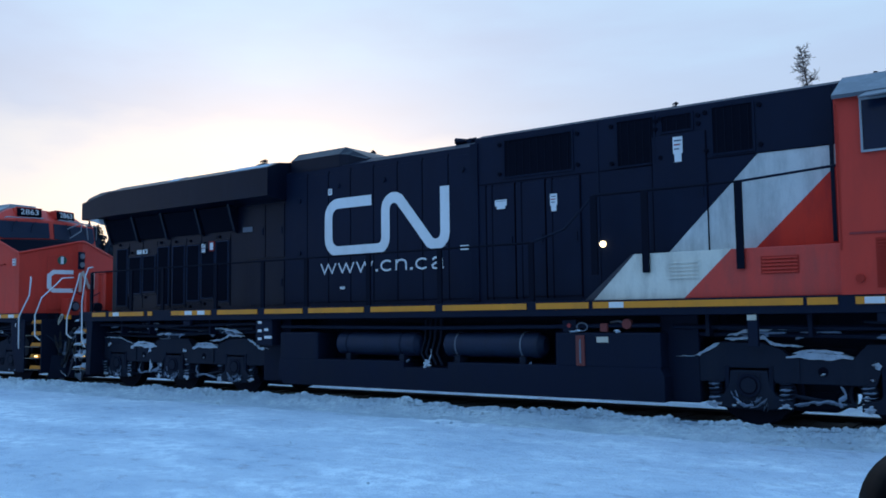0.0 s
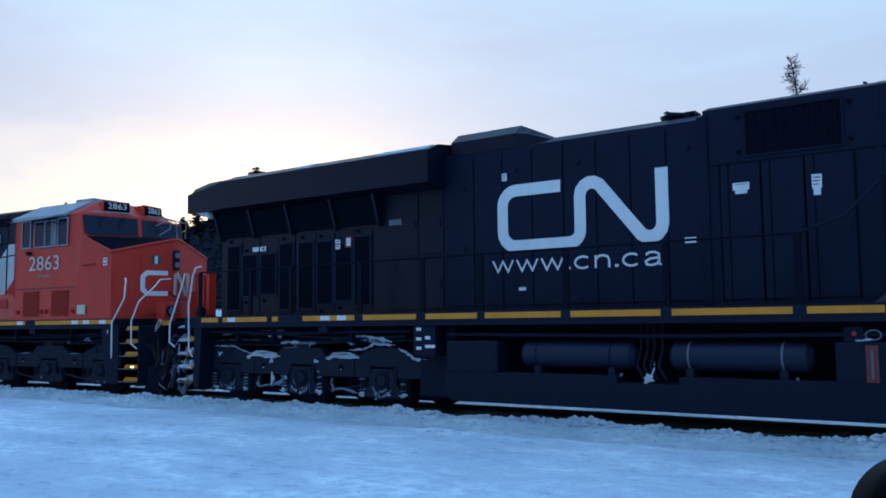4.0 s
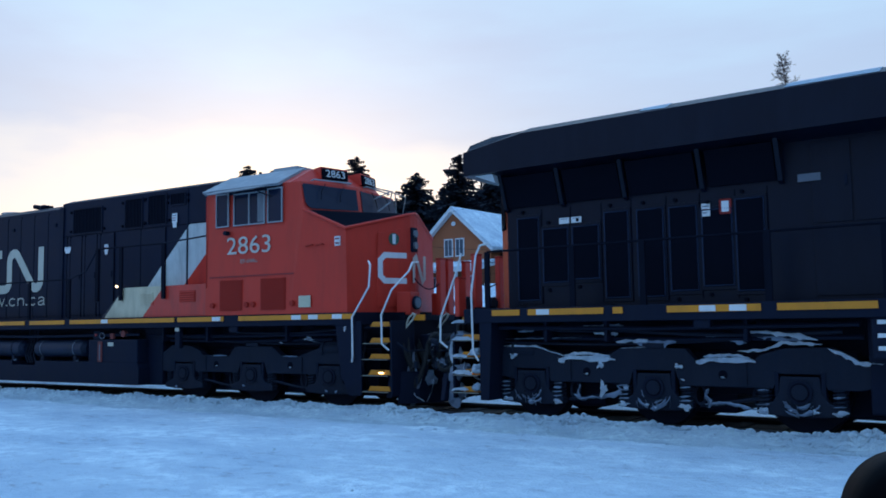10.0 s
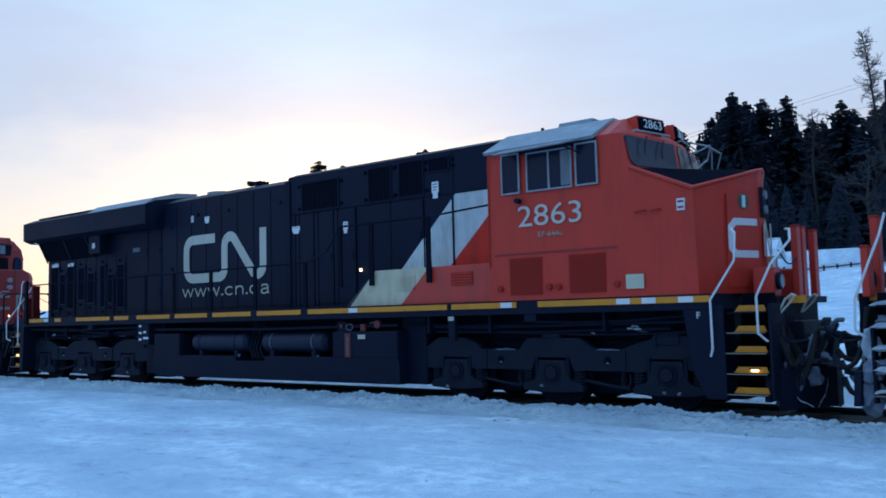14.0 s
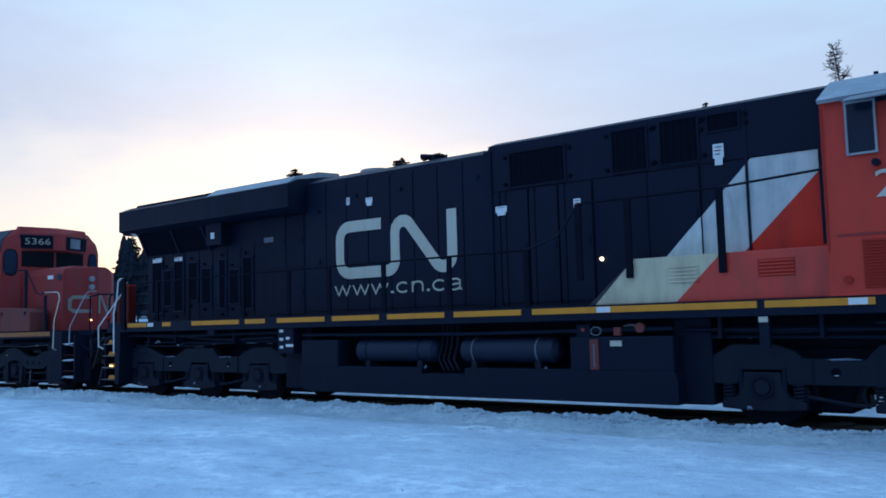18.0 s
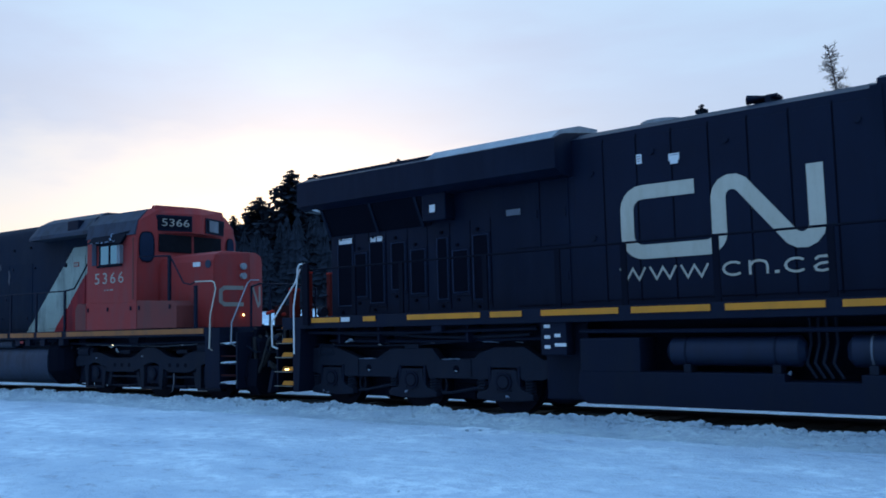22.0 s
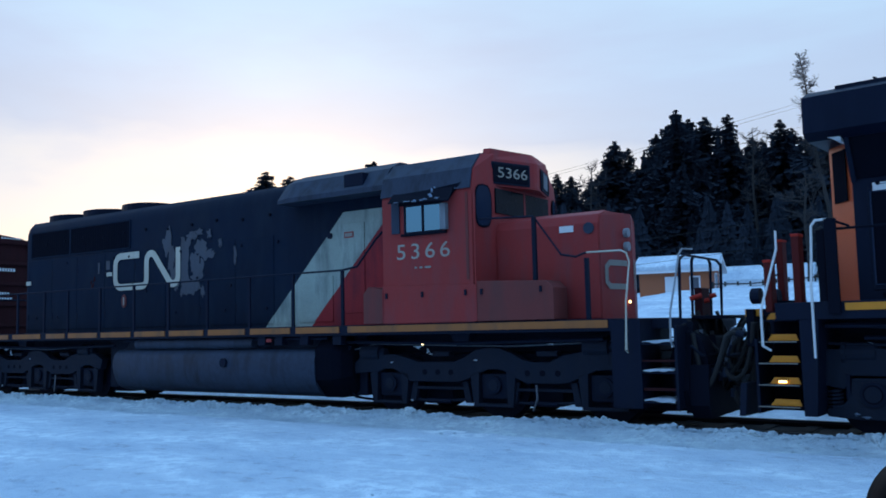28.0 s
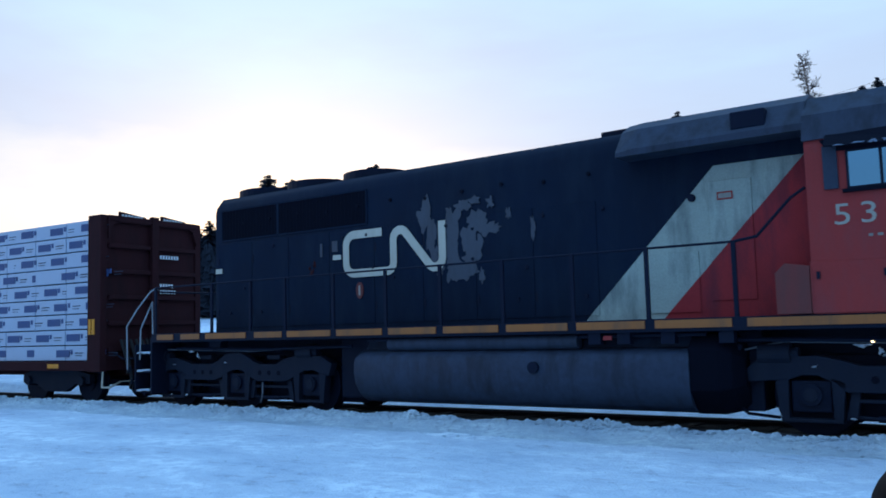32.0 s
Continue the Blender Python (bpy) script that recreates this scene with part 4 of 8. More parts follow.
def louvre(loco, x0, x1, z0, z1, y, n, mat, back):
    f = part("louvre_panel", box(B(), x0, x1, y - 0.006, y + 0.01, z0, z1), back, loco)
    for k in range(n):
        z = z0 + (k + 0.5) * (z1 - z0) / n
        part("slat", box(B(), x0 + 0.02, x1 - 0.02, y - 0.022, y - 0.004, z - 0.25 * (z1 - z0) / n, z + 0.2 * (z1 - z0) / n), mat, f)


def grille(loco, x0, x1, z0, z1, y, n):
    """A dark screened opening with upright bars and a raised frame."""
    g = part("grille", box(B(), x0, x1, y - 0.004, y + 0.01, z0, z1), m_dark, loco, "dark screened opening")
    fr = B()
    for q in ((x0 - 0.03, x1 + 0.03, z1, z1 + 0.03), (x0 - 0.03, x1 + 0.03, z0 - 0.03, z0), (x0 - 0.03, x0, z0, z1), (x1, x1 + 0.03, z0, z1)):
        box(fr, q[0], q[1], y - 0.02, y, q[2], q[3])
    part("grille_frame", fr, m_black, g)
    for k in range(n):
        x = x0 + (k + 0.5) * (x1 - x0) / n
        part("bar", box(B(), x - 0.008, x + 0.008, y - 0.012, y - 0.003, z0, z1), m_post, g)


def door(loco, x0, x1, z0, z1, y, mat, latch=True):
    d = part("hood_door", box(B(), x0 + 0.012, x1 - 0.012, y - 0.018, y + 0.005, z0, z1, 0.006), mat, loco)
    if latch:
        part("latch", box(B(), x1 - 0.09, x1 - 0.055, y - 0.035, y - 0.018, (z0 + z1) / 2 - 0.07, (z0 + z1) / 2 + 0.07), m_frame, d)
    return d


def window(parent, x0, x1, z0, z1, y, mat=None, mid=False, glass=None):
    w = part("cab_window", box(B(), x0, x1, y - 0.006, y + 0.02, z0, z1), glass or m_glass, parent, "cab window")
    fr, t = B(), 0.025
    for q in ((x0 - t, x1 + t, z1, z1 + t), (x0 - t, x1 + t, z0 - t, z0), (x0 - t, x0, z0, z1), (x1, x1 + t, z0, z1)) + (((x0 + x1) / 2 - 0.015, (x0 + x1) / 2 + 0.015, z0, z1),) * mid:
        box(fr, q[0], q[1], y - 0.025, y, q[2], q[3])
    part("window_frame", fr, mat or m_grey, w)
    return w


def loco_ge(newer, number, label):
    """A six-axle wide-nose freight locomotive with a winged radiator at the rear."""
    rnd = random.Random(11 if newer else 12)
    L = thing("locomotive", label, "locomotive", group="locomotives of the train")
    sh = 0.25 if newer else 0.0   # this one carries its cab a little further forward
    lm = material("hood_livery", BLACK, 0.5, grain=60, vary=0.4, dirt=(0.0065, 0.0135, 0.032), dirt_amount=0.4, bump=0.05, spec=0.10, paint=livery(4.0 if newer else 3.78, 5.2 if newer else 4.9))
    bx = material("box_livery", BLACK, 0.45, grain=60, vary=0.3, dirt=(0.04, 0.036, 0.03), dirt_amount=0.35, bump=0.05,
                  paint=livery(3.64 if newer else 3.45, 5.0 if newer else 4.72, white=(0.64, 0.62, 0.53) if newer else (0.54, 0.47, 0.32)))
    white = m_white if newer else m_cream
    rearblack = m_newblack if newer else m_black
    # frame
    part("underframe", box(B(), -9.9, 9.75, -0.55, 0.55, 0.95, 1.45), m_frame, L, "black underframe")
    part("deck", box(B(), -9.95, 9.8, -1.49, 1.49, 1.44, 1.66, 0.01), m_frame, L, "black deck and side sill")
    for s in (-1, 1):
        for xe, f in ((9.9, 1), (-9.95, -1)):
            part("end_plate", box(B(), min(xe, xe + 0.62 * f), max(xe, xe + 0.62 * f), 0.82 * s - 0.7 if s > 0 else -0.76, 1.48 if s > 0 else 0.12, 1.5, 1.6), m_frame, L)
    for xe, f in ((10.45, 1), (-10.45, -1)):
        pl = B()
        prism_x(pl, [(-1.0, 1.6), (1.0, 1.6), (1.0, 1.1), (0.6, 0.75), (-0.6, 0.75), (-1.0, 1.1)], xe - 0.05, xe + 0.05)
        part("pilot_plate", pl, m_post, L, "black pilot plate")
        pv = B()
        prism_x(pv, [(-1.3, 0.62), (1.3, 0.62), (1.4, 0.2), (-1.4, 0.2)], xe - 0.06, xe + 0.02)
        part("snowplough", pv, m_frame, L, "black pilot plough flecked with snow")
        coupler(L, xe + 0.35 * f, f)
    for x0, x1 in ((9.35, 9.85), (-9.8, -9.35)):
        part("frame_brace", box(B(), x0, x1, -0.75, 0.75, 0.28, 1.0, 0.02), m_frame, L)
    steps(L, 10.25, 1, "yellow")
    steps(L, -9.95, -1, "yellow", not newer)
    # hood
    hood = B()
    prism_x(hood, mirrored([(0, 4.40), (0.7, 4.40), (1.0, 4.27), (1.0, 1.66)]), -3.7, 0.74)
    part("engine_hood", hood, lm, L, "black engine hood")
    rear = B()
    xr = -9.4 if newer else -9.05
    prism_x(rear, mirrored([(0, 4.1), (1.0, 4.1), (1.0, 1.66)]), xr, -3.7)
    part("radiator_hood", rear, rearblack, L, "black radiator compartment")
    loft_end = loft(B(), [(xr - 0.36, mirrored([(0, 3.9), (0.6, 3.9), (0.6, 1.66)])), (xr - 0.002, mirrored([(0, 3.9), (0.995, 3.9), (0.995, 1.66)]))])
    part("hood_end", loft_end, m_orangeend, L, "orange-red tapered rear end")
    part("end_vent", loft(B(), [(xr - 0.30, [(-0.72, 3.62), (-0.71, 2.95), (-0.6, 2.95), (-0.6, 3.62)]), (xr - 0.08, [(-0.955, 3.62), (-0.955, 2.95), (-0.6, 2.95), (-0.6, 3.62)])]), m_dark, L, "dark opening in the rear corner")
    part("wing_soffit", loft(B(), [(xr - 0.42, mirrored([(0, 3.86), (1.44, 3.86), (1.44, 3.82)])), (xr - 0.02, mirrored([(0, 3.86), (1.44, 3.86), (1.3, 3.66)]))]), m_white, L, "pale underside of the wing")
    aux = B()
    prism_x(aux, mirrored([(0, 4.47), (0.75, 4.47), (1.0, 4.38), (1.0, 1.66)]), 0.74, 6.1 + sh)
    part("auxiliary_cab", aux, lm, L, "black, white and red auxiliary cabinet")
    # radiator wing
    if newer:
        wing = mirrored([(0, 4.62), (1.2, 4.47), (1.5, 4.34), (1.5, 3.80), (1.02, 3.74)])
        w = B()
        loft(w, [(-9.9, mirrored([(0, 4.34), (1.2, 4.26), (1.5, 4.17), (1.5, 3.79), (1.02, 3.76)])), (-8.8, wing), (-3.68, wing)])
        part("radiator_wing", w, rearblack, L, "wide overhanging radiator wing")
        top = [(0, [(0, 4.45), (1.33, 4.31), (1.42, 4.20)]), (0.4, [(0, 4.6), (1.28, 4.41), (1.42, 4.25)]), (1.2, [(0, 4.63), (1.28, 4.43), (1.42, 4.32)])]
        part("wing_top", loft(B(), [(-9.88 + dx, mirrored(q)) for dx, q in top]), rearblack, L, "raised rear top of the radiator wing")
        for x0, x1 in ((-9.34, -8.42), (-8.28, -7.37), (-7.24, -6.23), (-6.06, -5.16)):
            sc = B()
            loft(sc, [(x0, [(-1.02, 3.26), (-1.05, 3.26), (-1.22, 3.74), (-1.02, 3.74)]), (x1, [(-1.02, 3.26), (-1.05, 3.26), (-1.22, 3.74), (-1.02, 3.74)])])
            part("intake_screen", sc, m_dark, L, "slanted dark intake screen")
        for x0 in (-9.40, -8.38, -7.335, -6.175, -5.13):
            sc = B()
            loft(sc, [(x0, [(-1.02, 3.2), (-1.09, 3.24), (-1.27, 3.78), (-1.02, 3.78)]), (x0 + 0.06, [(-1.02, 3.2), (-1.09, 3.24), (-1.27, 3.78), (-1.02, 3.78)])])
            part("screen_rib", sc, rearblack, L)
        part("exhaust_hump", loft(B(), [(-3.55, mirrored([(0, 4.66), (0.8, 4.66), (1.0, 4.5), (1.0, 4.26)])), (-2.3, mirrored([(0, 4.66), (0.8, 4.66), (1.0, 4.5), (1.0, 4.26)])),
                                        (-2.1, mirrored([(0, 4.57), (0.8, 4.57), (0.95, 4.47), (0.95, 4.26)])), (-1.8, mirrored([(0, 4.42), (0.7, 4.42), (0.8, 4.38), (0.8, 4.26)]))]), rearblack, L, "raised exhaust housing")
        part("roof_snow", loft(B(), [(-6.9, [(-1.40, 4.393), (-1.22, 4.47), (-1.1, 4.49)]), (-6.5, [(-1.46, 4.365), (-1.18, 4.485), (-0.9, 4.49)])]), m_loose, L, "thin snow on the wing")
        part("roof_snow", loft(B(), [(-4.9, [(-1.46, 4.365), (-1.18, 4.485), (-0.9, 4.49)]), (-3.8, [(-1.46, 4.365), (-1.18, 4.485), (-0.9, 4.49)])]), m_loose, L, "thin snow on the wing")
    else:
        wing = mirrored([(0, 4.55), (1.2, 4.36), (1.5, 4.24), (1.5, 3.78), (1.3, 3.70)])
        w = B()
        loft(w, [(-9.47, wing), (-3.65, wing)])
        part("radiator_wing", w, rearblack, L, "wide overhanging radiator wing")
        part("wing_top", loft(B(), [(-9.12, mirrored([(0, 4.61), (0.9, 4.475), (1.25, 4.385), (1.25, 4.33)])), (-6.3, mirrored([(0, 4.61), (0.9, 4.475), (1.25, 4.385), (1.25, 4.33)]))]), m_frame, L, "dark raised radiator top")
        t = B()
        loft(t, [(-9.0, [(-1.0, 3.72), (-1.28, 3.72), (-1.02, 3.2)]), (-6.5, [(-1.0, 3.72), (-1.28, 3.72), (-1.02, 3.2)])])
        part("radiator_flare", t, m_dark, L, "dark slanted screens under the wing")
        for x in (-9.05, -7.79, -6.70):
            b = B()
            loft(b, [(x, [(-1.0, 3.74), (-1.32, 3.74), (-1.04, 3.16)]), (x + 0.06, [(-1.0, 3.74), (-1.32, 3.74), (-1.04, 3.16)])])
            part("flare_rib", b, rearblack, L)
        part("control_box", box(B(), -6.50, -5.98, -1.28, -1.0, 3.24, 3.74, 0.02), rearblack, L)
        part("wing_top", loft(B(), [(-6.25, [(-1.47, 4.258), (-1.2, 4.43), (-0.6, 4.58), (0, 4.62), (0, 4.3)]), (-3.72, [(-1.47, 4.258), (-1.2, 4.43), (-0.6, 4.58), (0, 4.62), (0, 4.3)])]), m_grey, L, "snow-dusted sloping top of the wing")
        fan = B()
        rod(fan, (-2.45, -0.2, 4.40), (-2.45, -0.2, 4.49), 0.36, 20)
        part("exhaust_outlet", fan, m_grey, L, "grey exhaust outlet")
    horn = B()
    hx, hz = (0.35, 4.48) if newer else (-0.75, 4.50)
    for y, l in ((-0.5, 0.30), (-0.40, 0.22), (-0.60, 0.26)):
        rod(horn, (hx, y, hz), (hx - l, y, hz + 0.01), 0.02, 10, 0.06)
        rod(horn, (hx, y, hz), (hx + 0.16, y, hz), 0.03, 8)
    box(horn, hx, hx + 0.08, -0.66, -0.34, 4.38, hz)
    part("air_horn", horn, m_black, L, "black multi-chime air horn")
    # doors and grilles on the camera's side and the far side
    H = -1.0
    xs = [-3.62, -3.1, -2.55, -2.0, -1.45, -0.9, -0.35, 0.2, 0.72]
    for x0, x1 in zip(xs, xs[1:]):
        door(L, x0, x1, 1.75, 4.15, H, lm, latch=False)
        part("seam", box(B(), x1 - 0.009, x1 + 0.009, H - 0.008, H, 1.72, 4.2), m_dark, L)
    for k, (x, z) in enumerate([(-3.3, 3.7), (-3.3, 2.7), (-2.3, 3.9), (-1.2, 3.9), (0.5, 3.9)]):
        part("door_bolt", rod(B(), (x, H - 0.015, z), (x, H - 0.05, z), 0.045, 10), m_frame, L)
    for x0, x1 in ((0.95, 1.5), (1.5, 2.05), (2.05, 2.65)):
        door(L, x0, x1, 1.75, 3.55, H, lm)
        for xs_ in (x0, x0 + 0.12, x1):
            part("seam", box(B(), xs_ - 0.009, xs_ + 0.009, H - 0.022, H, 1.72, 3.58), m_dark, L)
    part("seam", box(B(), 0.8, 6.0 + sh, H - 0.006, H, 3.592, 3.606), m_dark, L)
    part("seam", box(B(), 3.55 + sh, 3.562 + sh, H - 0.021, H, 2.3, 4.0 if newer else 3.58), m_dark, L)
    part("seam", box(B(), 4.34 + sh, 4.352 + sh, H - 0.021, H, 2.3, 4.0 if newer else 3.58), m_dark, L)
    door(L, 3.55 + sh, 4.35 + sh, 2.3, 4.0 if newer else 3.56, H, lm)
    if newer:
        gs = ((1.32, 2.52, 3.69, 4.27, 9), (3.28, 3.84, 3.64, 4.3, 5), (4.70, 5.24, 3.66, 4.3, 5), (3.97, 4.4, 4.06, 4.28, 3))
    else:
        gs = ((1.17, 2.18, 3.65, 4.2, 8), (3.02, 3.56, 3.65, 4.27, 5), (3.79, 4.34, 3.67, 4.29, 5), (4.50, 4.93, 4.05, 4.27, 3))
    for x0, x1, z0, z1, n in gs:
        grille(L, x0, x1, z0, z1, H, n)
        for xb, zb in ((x0 - 0.1, z0 + 0.05), (x0 - 0.1, z1 - 0.05), (x1 + 0.1, z0 + 0.05), (x1 + 0.1, z1 - 0.05)):
            part("door_bolt", rod(B(), (xb, H, zb), (xb, H - 0.03, zb), 0.032, 8), m_dark, L)
    seam = 2.94 if newer else 5.01
    part("seam", box(B(), seam - 0.02, seam + 0.02, H - 0.012, H, 1.7, 4.36), m_frame, L)
    part("seam", box(B(), 6.0 + sh - 0.06, 6.02 + sh - 0.03, H - 0.012, H, 2.35, 4.36), m_frame, L)
    part("hood_post", box(B(), 0.66, 0.80, H - 0.03, H, 1.7, 4.3), m_black, L)
    # rear compartment doors and screens
    z1 = 3.12
    if newer:
        rows = ((-9.18, -8.82, 1.78, 3.08), (-8.72, -8.31, 2.05, 2.88), (-8.20, -7.79, 2.08, 2.88), (-7.66, -7.31, 1.78, 3.05), (-7.14, -6.77, 1.78, 3.04), (-6.65, -6.28, 1.85, 3.03), (-6.18, -5.79, 1.90, 2.95), (-5.71, -5.36, 1.82, 3.06))
    else:
        rows = ((-8.83, -8.47, 1.85, 3.02), (-8.38, -8.11, 2.01, 2.82), (-7.99, -7.67, 1.88, 3.0), (-7.45, -7.15, 2.1, 2.95), (-6.98, -6.68, 2.01, 2.79), (-6.37, -6.17, 1.89, 2.95), (-6.03, -5.73, 1.99, 2.71), (-5.59, -5.30, 1.86, 2.94))
    for x0, x1, z0, zz in rows:
        g = part("screen_door", box(B(), x0 - 0.05, x1 + 0.05, H - 0.02, H + 0.01, z0 - 0.06, zz + 0.05, 0.008), rearblack, L)
        part("screen", box(B(), x0, x1, H - 0.024, H - 0.018, z0, zz), m_dark, g, "dark mesh screen")
        part("inner_frame", pipe(B(), [(x0 - 0.012, H - 0.026, z0), (x0 - 0.012, H - 0.026, zz), (x1 + 0.012, H - 0.026, zz), (x1 + 0.012, H - 0.026, z0), (x0 - 0.012, H - 0.026, z0)], 0.011, 4), m_panel, g)
        for zb in (z0 - 0.12, zz + 0.10):
            part("door_bolt", rod(B(), (x0 + 0.08, H, zb), (x0 + 0.08, H - 0.035, zb), 0.028, 8), m_dark, g)
        part("seam", box(B(), x1 + 0.052, x1 + 0.066, H - 0.006, H, 1.72, 3.2), m_dark, L)
    door(L, -4.75, -4.25, 2.65, 3.7, H, rearblack)
    door(L, -4.25, -3.72, 2.65, 3.7, H, rearblack)
    door(L, -4.75, -3.72, 1.72, 2.58, H, rearblack)
    # lower box along the walkway
    bxm = B()
    x0 = 2.85 if newer else 2.7
    prism(bxm, [(x0, 1.66), (x0 + 0.75, 2.3), (6.1 + sh, 2.3), (6.1 + sh, 1.66)], -1.36, -1.0, 0.012)
    part("walkway_box", bxm, bx, L, "sloped equipment box in white and red")
    xv = 3.95 + sh * 0.7
    louvre(L, xv, xv + 0.46, 1.92, 2.18, -1.362, 5, bx, bx)
    louvre(L, xv + 1.25, xv + 1.72, 1.95, 2.18, -1.362, 5, m_red, m_reddark)
    part("lamp", bmesh_ball((x0 + (0.16 if newer else 0.08), -1.03, 2.5 if newer else 2.36), 0.05 if newer else 0.032), m_lamp, L, "small lit walkway lamp")
    # mark, web line and notices
    if newer:
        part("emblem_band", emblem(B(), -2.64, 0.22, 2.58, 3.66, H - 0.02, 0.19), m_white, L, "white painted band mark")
        zt, xt, xe = 2.27, -2.74, 0.10
    else:
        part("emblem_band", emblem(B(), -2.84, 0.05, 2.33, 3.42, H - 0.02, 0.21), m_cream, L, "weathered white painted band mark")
        zt, xt, xe = 2.02, -2.88, 0.14
    web_line(L, xt, xe, zt, H - 0.021, white)
    if newer:
        plates = ((-2.5, 3.8, 0.09, 0.12), (1.24, 3.27, 0.22, 0.1), (2.2, 3.24, 0.12, 0.18), (4.2, 3.84, 0.14, 0.24), (0.52, 2.59, 0.16, 0.08), (-8.35, 2.985, 0.17, 0.09), (-8.14, 2.985, 0.17, 0.09), (-6.13, 2.95, 0.12, 0.18), (-2.2, 2.0, 0.12, 0.05))
    else:
        plates = ((0.98, 3.30, 0.22, 0.1), (-2.5, 3.81, 0.08, 0.14), (-1.96, 3.77, 0.16, 0.1), (2.39, 3.25, 0.12, 0.15), (4.64, 3.75, 0.15, 0.2), (-8.64, 3.08, 0.34, 0.10), (-7.91, 3.06, 0.13, 0.09), (-7.75, 3.06, 0.13, 0.09))
    for x, z, w, h in plates:
        np = part("notice_plate", box(B(), x - w / 2, x + w / 2, H - 0.03, H - 0.02, z - h / 2, z + h / 2), m_white, L, "small white notice plate")
        if h > 0.09 and w > 0.11 and x > -3:
            part("plate_tail", box(B(), x - w * 0.36, x + w * 0.36, H - 0.029, H - 0.02, z - h, z - h / 2), m_white, np)
        for k in range(3 if h > 0.11 else 1):
            zz = z + h * (0.28 - 0.25 * k)
            part("print_line", box(B(), x - w * 0.36, x + w * (0.36 - 0.1 * k), H - 0.032, H - 0.03, zz - h * 0.05, zz + h * 0.04), m_redold if k == 1 else m_label, np)
    part("dull_label", box(B(), -4.9, -4.62, H - 0.03, H - 0.018, 3.2, 3.3), m_label, L, "dull grey label")
    if newer:
        part("notice_plate", box(B(), -5.94, -5.77, H - 0.034, H - 0.02, 2.87, 3.08, 0.02), m_redold, L, "small red-rimmed white notice")
        part("notice_face", box(B(), -5.905, -5.805, H - 0.038, H - 0.033, 2.90, 3.05, 0.01), m_white, L)
    else:
        part("notice_plate", box(B(), -6.32, -6.20, -1.29, -1.28, 3.38, 3.51), m_white, L, "small white notice plate")
    # cab and nose
    c = 6.1 + sh
    roof = [(0, 4.55), (0.85, 4.50), (1.5, 4.12), (1.5, 3.9)]
    prof = mirrored([(0, 4.46), (0.85, 4.43), (1.47, 4.10), (1.5, 1.66)])
    part("cab", loft(B(), [(c, prof), (c + 2.2, prof)]), m_red, L, "bright red cab")
    v, f = {}, []
    for k, q in (("l", -1), ("r", 1)):
        v.update({"a" + k: (c + 2.2, q * 1.47, 4.10), "b" + k: (c + 2.2, q * 0.85, 4.43), "w" + k: (c + 2.44, q * 1.47, 4.09), "x" + k: (c + 2.53, q * 0.8, 4.11),
                  "y" + k: (c + 2.54, q * 1.49, 3.55), "n" + k: (c + 3.45, q * 1.42, 3.15), "m" + k: (c + 3.95, q * 0.12, 3.48), "d" + k: (c + 2.2, q * 1.5, 1.66), "e" + k: (c + 3.48, q * 1.43, 1.66), "g" + k: (c + 3.96, q * 0.12, 1.66)})
    v.update({"bm": (c + 2.2, 0, 4.46), "xm": (c + 2.63, 0, 4.13), "ym": (c + 2.70, 0, 3.62), "mm": (c + 3.97, 0, 3.50), "gm": (c + 3.98, 0, 1.66)})
    for k in "lr":
        f += [("a" + k, "b" + k, "x" + k, "w" + k), ("b" + k, "bm", "xm", "x" + k), ("w" + k, "x" + k, "xm", "ym", "y" + k), ("y" + k, "ym", "mm", "m" + k, "n" + k),
              ("a" + k, "w" + k, "y" + k, "n" + k, "e" + k, "d" + k), ("n" + k, "m" + k, "g" + k, "e" + k), ("m" + k, "mm", "gm", "g" + k)]
    nose_bm = solid(B(), v, f)
    part("nose", nose_bm, m_red, L, "red wide nose")
    for q in (-1, 1):
        cor = [(c + 2.57, q * 1.46, 3.555), (c + 2.74, 0.0, 3.635), (c + 3.93, 0.0, 3.515), (c + 3.91, q * 0.12, 3.495), (c + 3.42, q * 1.39, 3.185)]
        part("nose_top", slab(B(), cor if q > 0 else cor[::-1], -0.012 if q > 0 else -0.012), m_dark, L, "matt black anti-glare top of the nose")
    part("nose_rim", pipe(B(), [(c + 2.53, -1.495, 3.56), (c + 3.45, -1.43, 3.15), (c + 3.95, -0.12, 3.485), (c + 3.97, 0, 3.505), (c + 3.95, 0.12, 3.485), (c + 3.45, 1.43, 3.15)], 0.03, 8), m_red, L)
    rf = B()
    loft(rf, [(c + 0.0, [(-1.60, 4.09), (-0.84, 4.48), (0.84, 4.48), (1.60, 4.09), (1.56, 4.05), (0.80, 4.44), (-0.80, 4.44), (-1.56, 4.05)]),
              (c + 2.0, [(-1.60, 4.09), (-0.84, 4.48), (0.84, 4.48), (1.60, 4.09), (1.56, 4.05), (0.80, 4.44), (-0.80, 4.44), (-1.56, 4.05)])])
    part("cab_roof", rf, m_visor if newer else m_grey, L, "grey cab roof dusted with snow")
    part("roof_unit", loft(B(), [(c + 0.75, mirrored([(0, 4.66), (0.38, 4.66), (0.48, 4.42)])), (c + 1.4, mirrored([(0, 4.66), (0.38, 4.66), (0.48, 4.42)]))], 0.02), m_grey, L, "grey air conditioner box")
    part("antenna", rod(B(), (c + 0.5, -0.5, 4.42), (c + 0.5, -0.5, 4.6), 0.03, 8), m_frame, L)
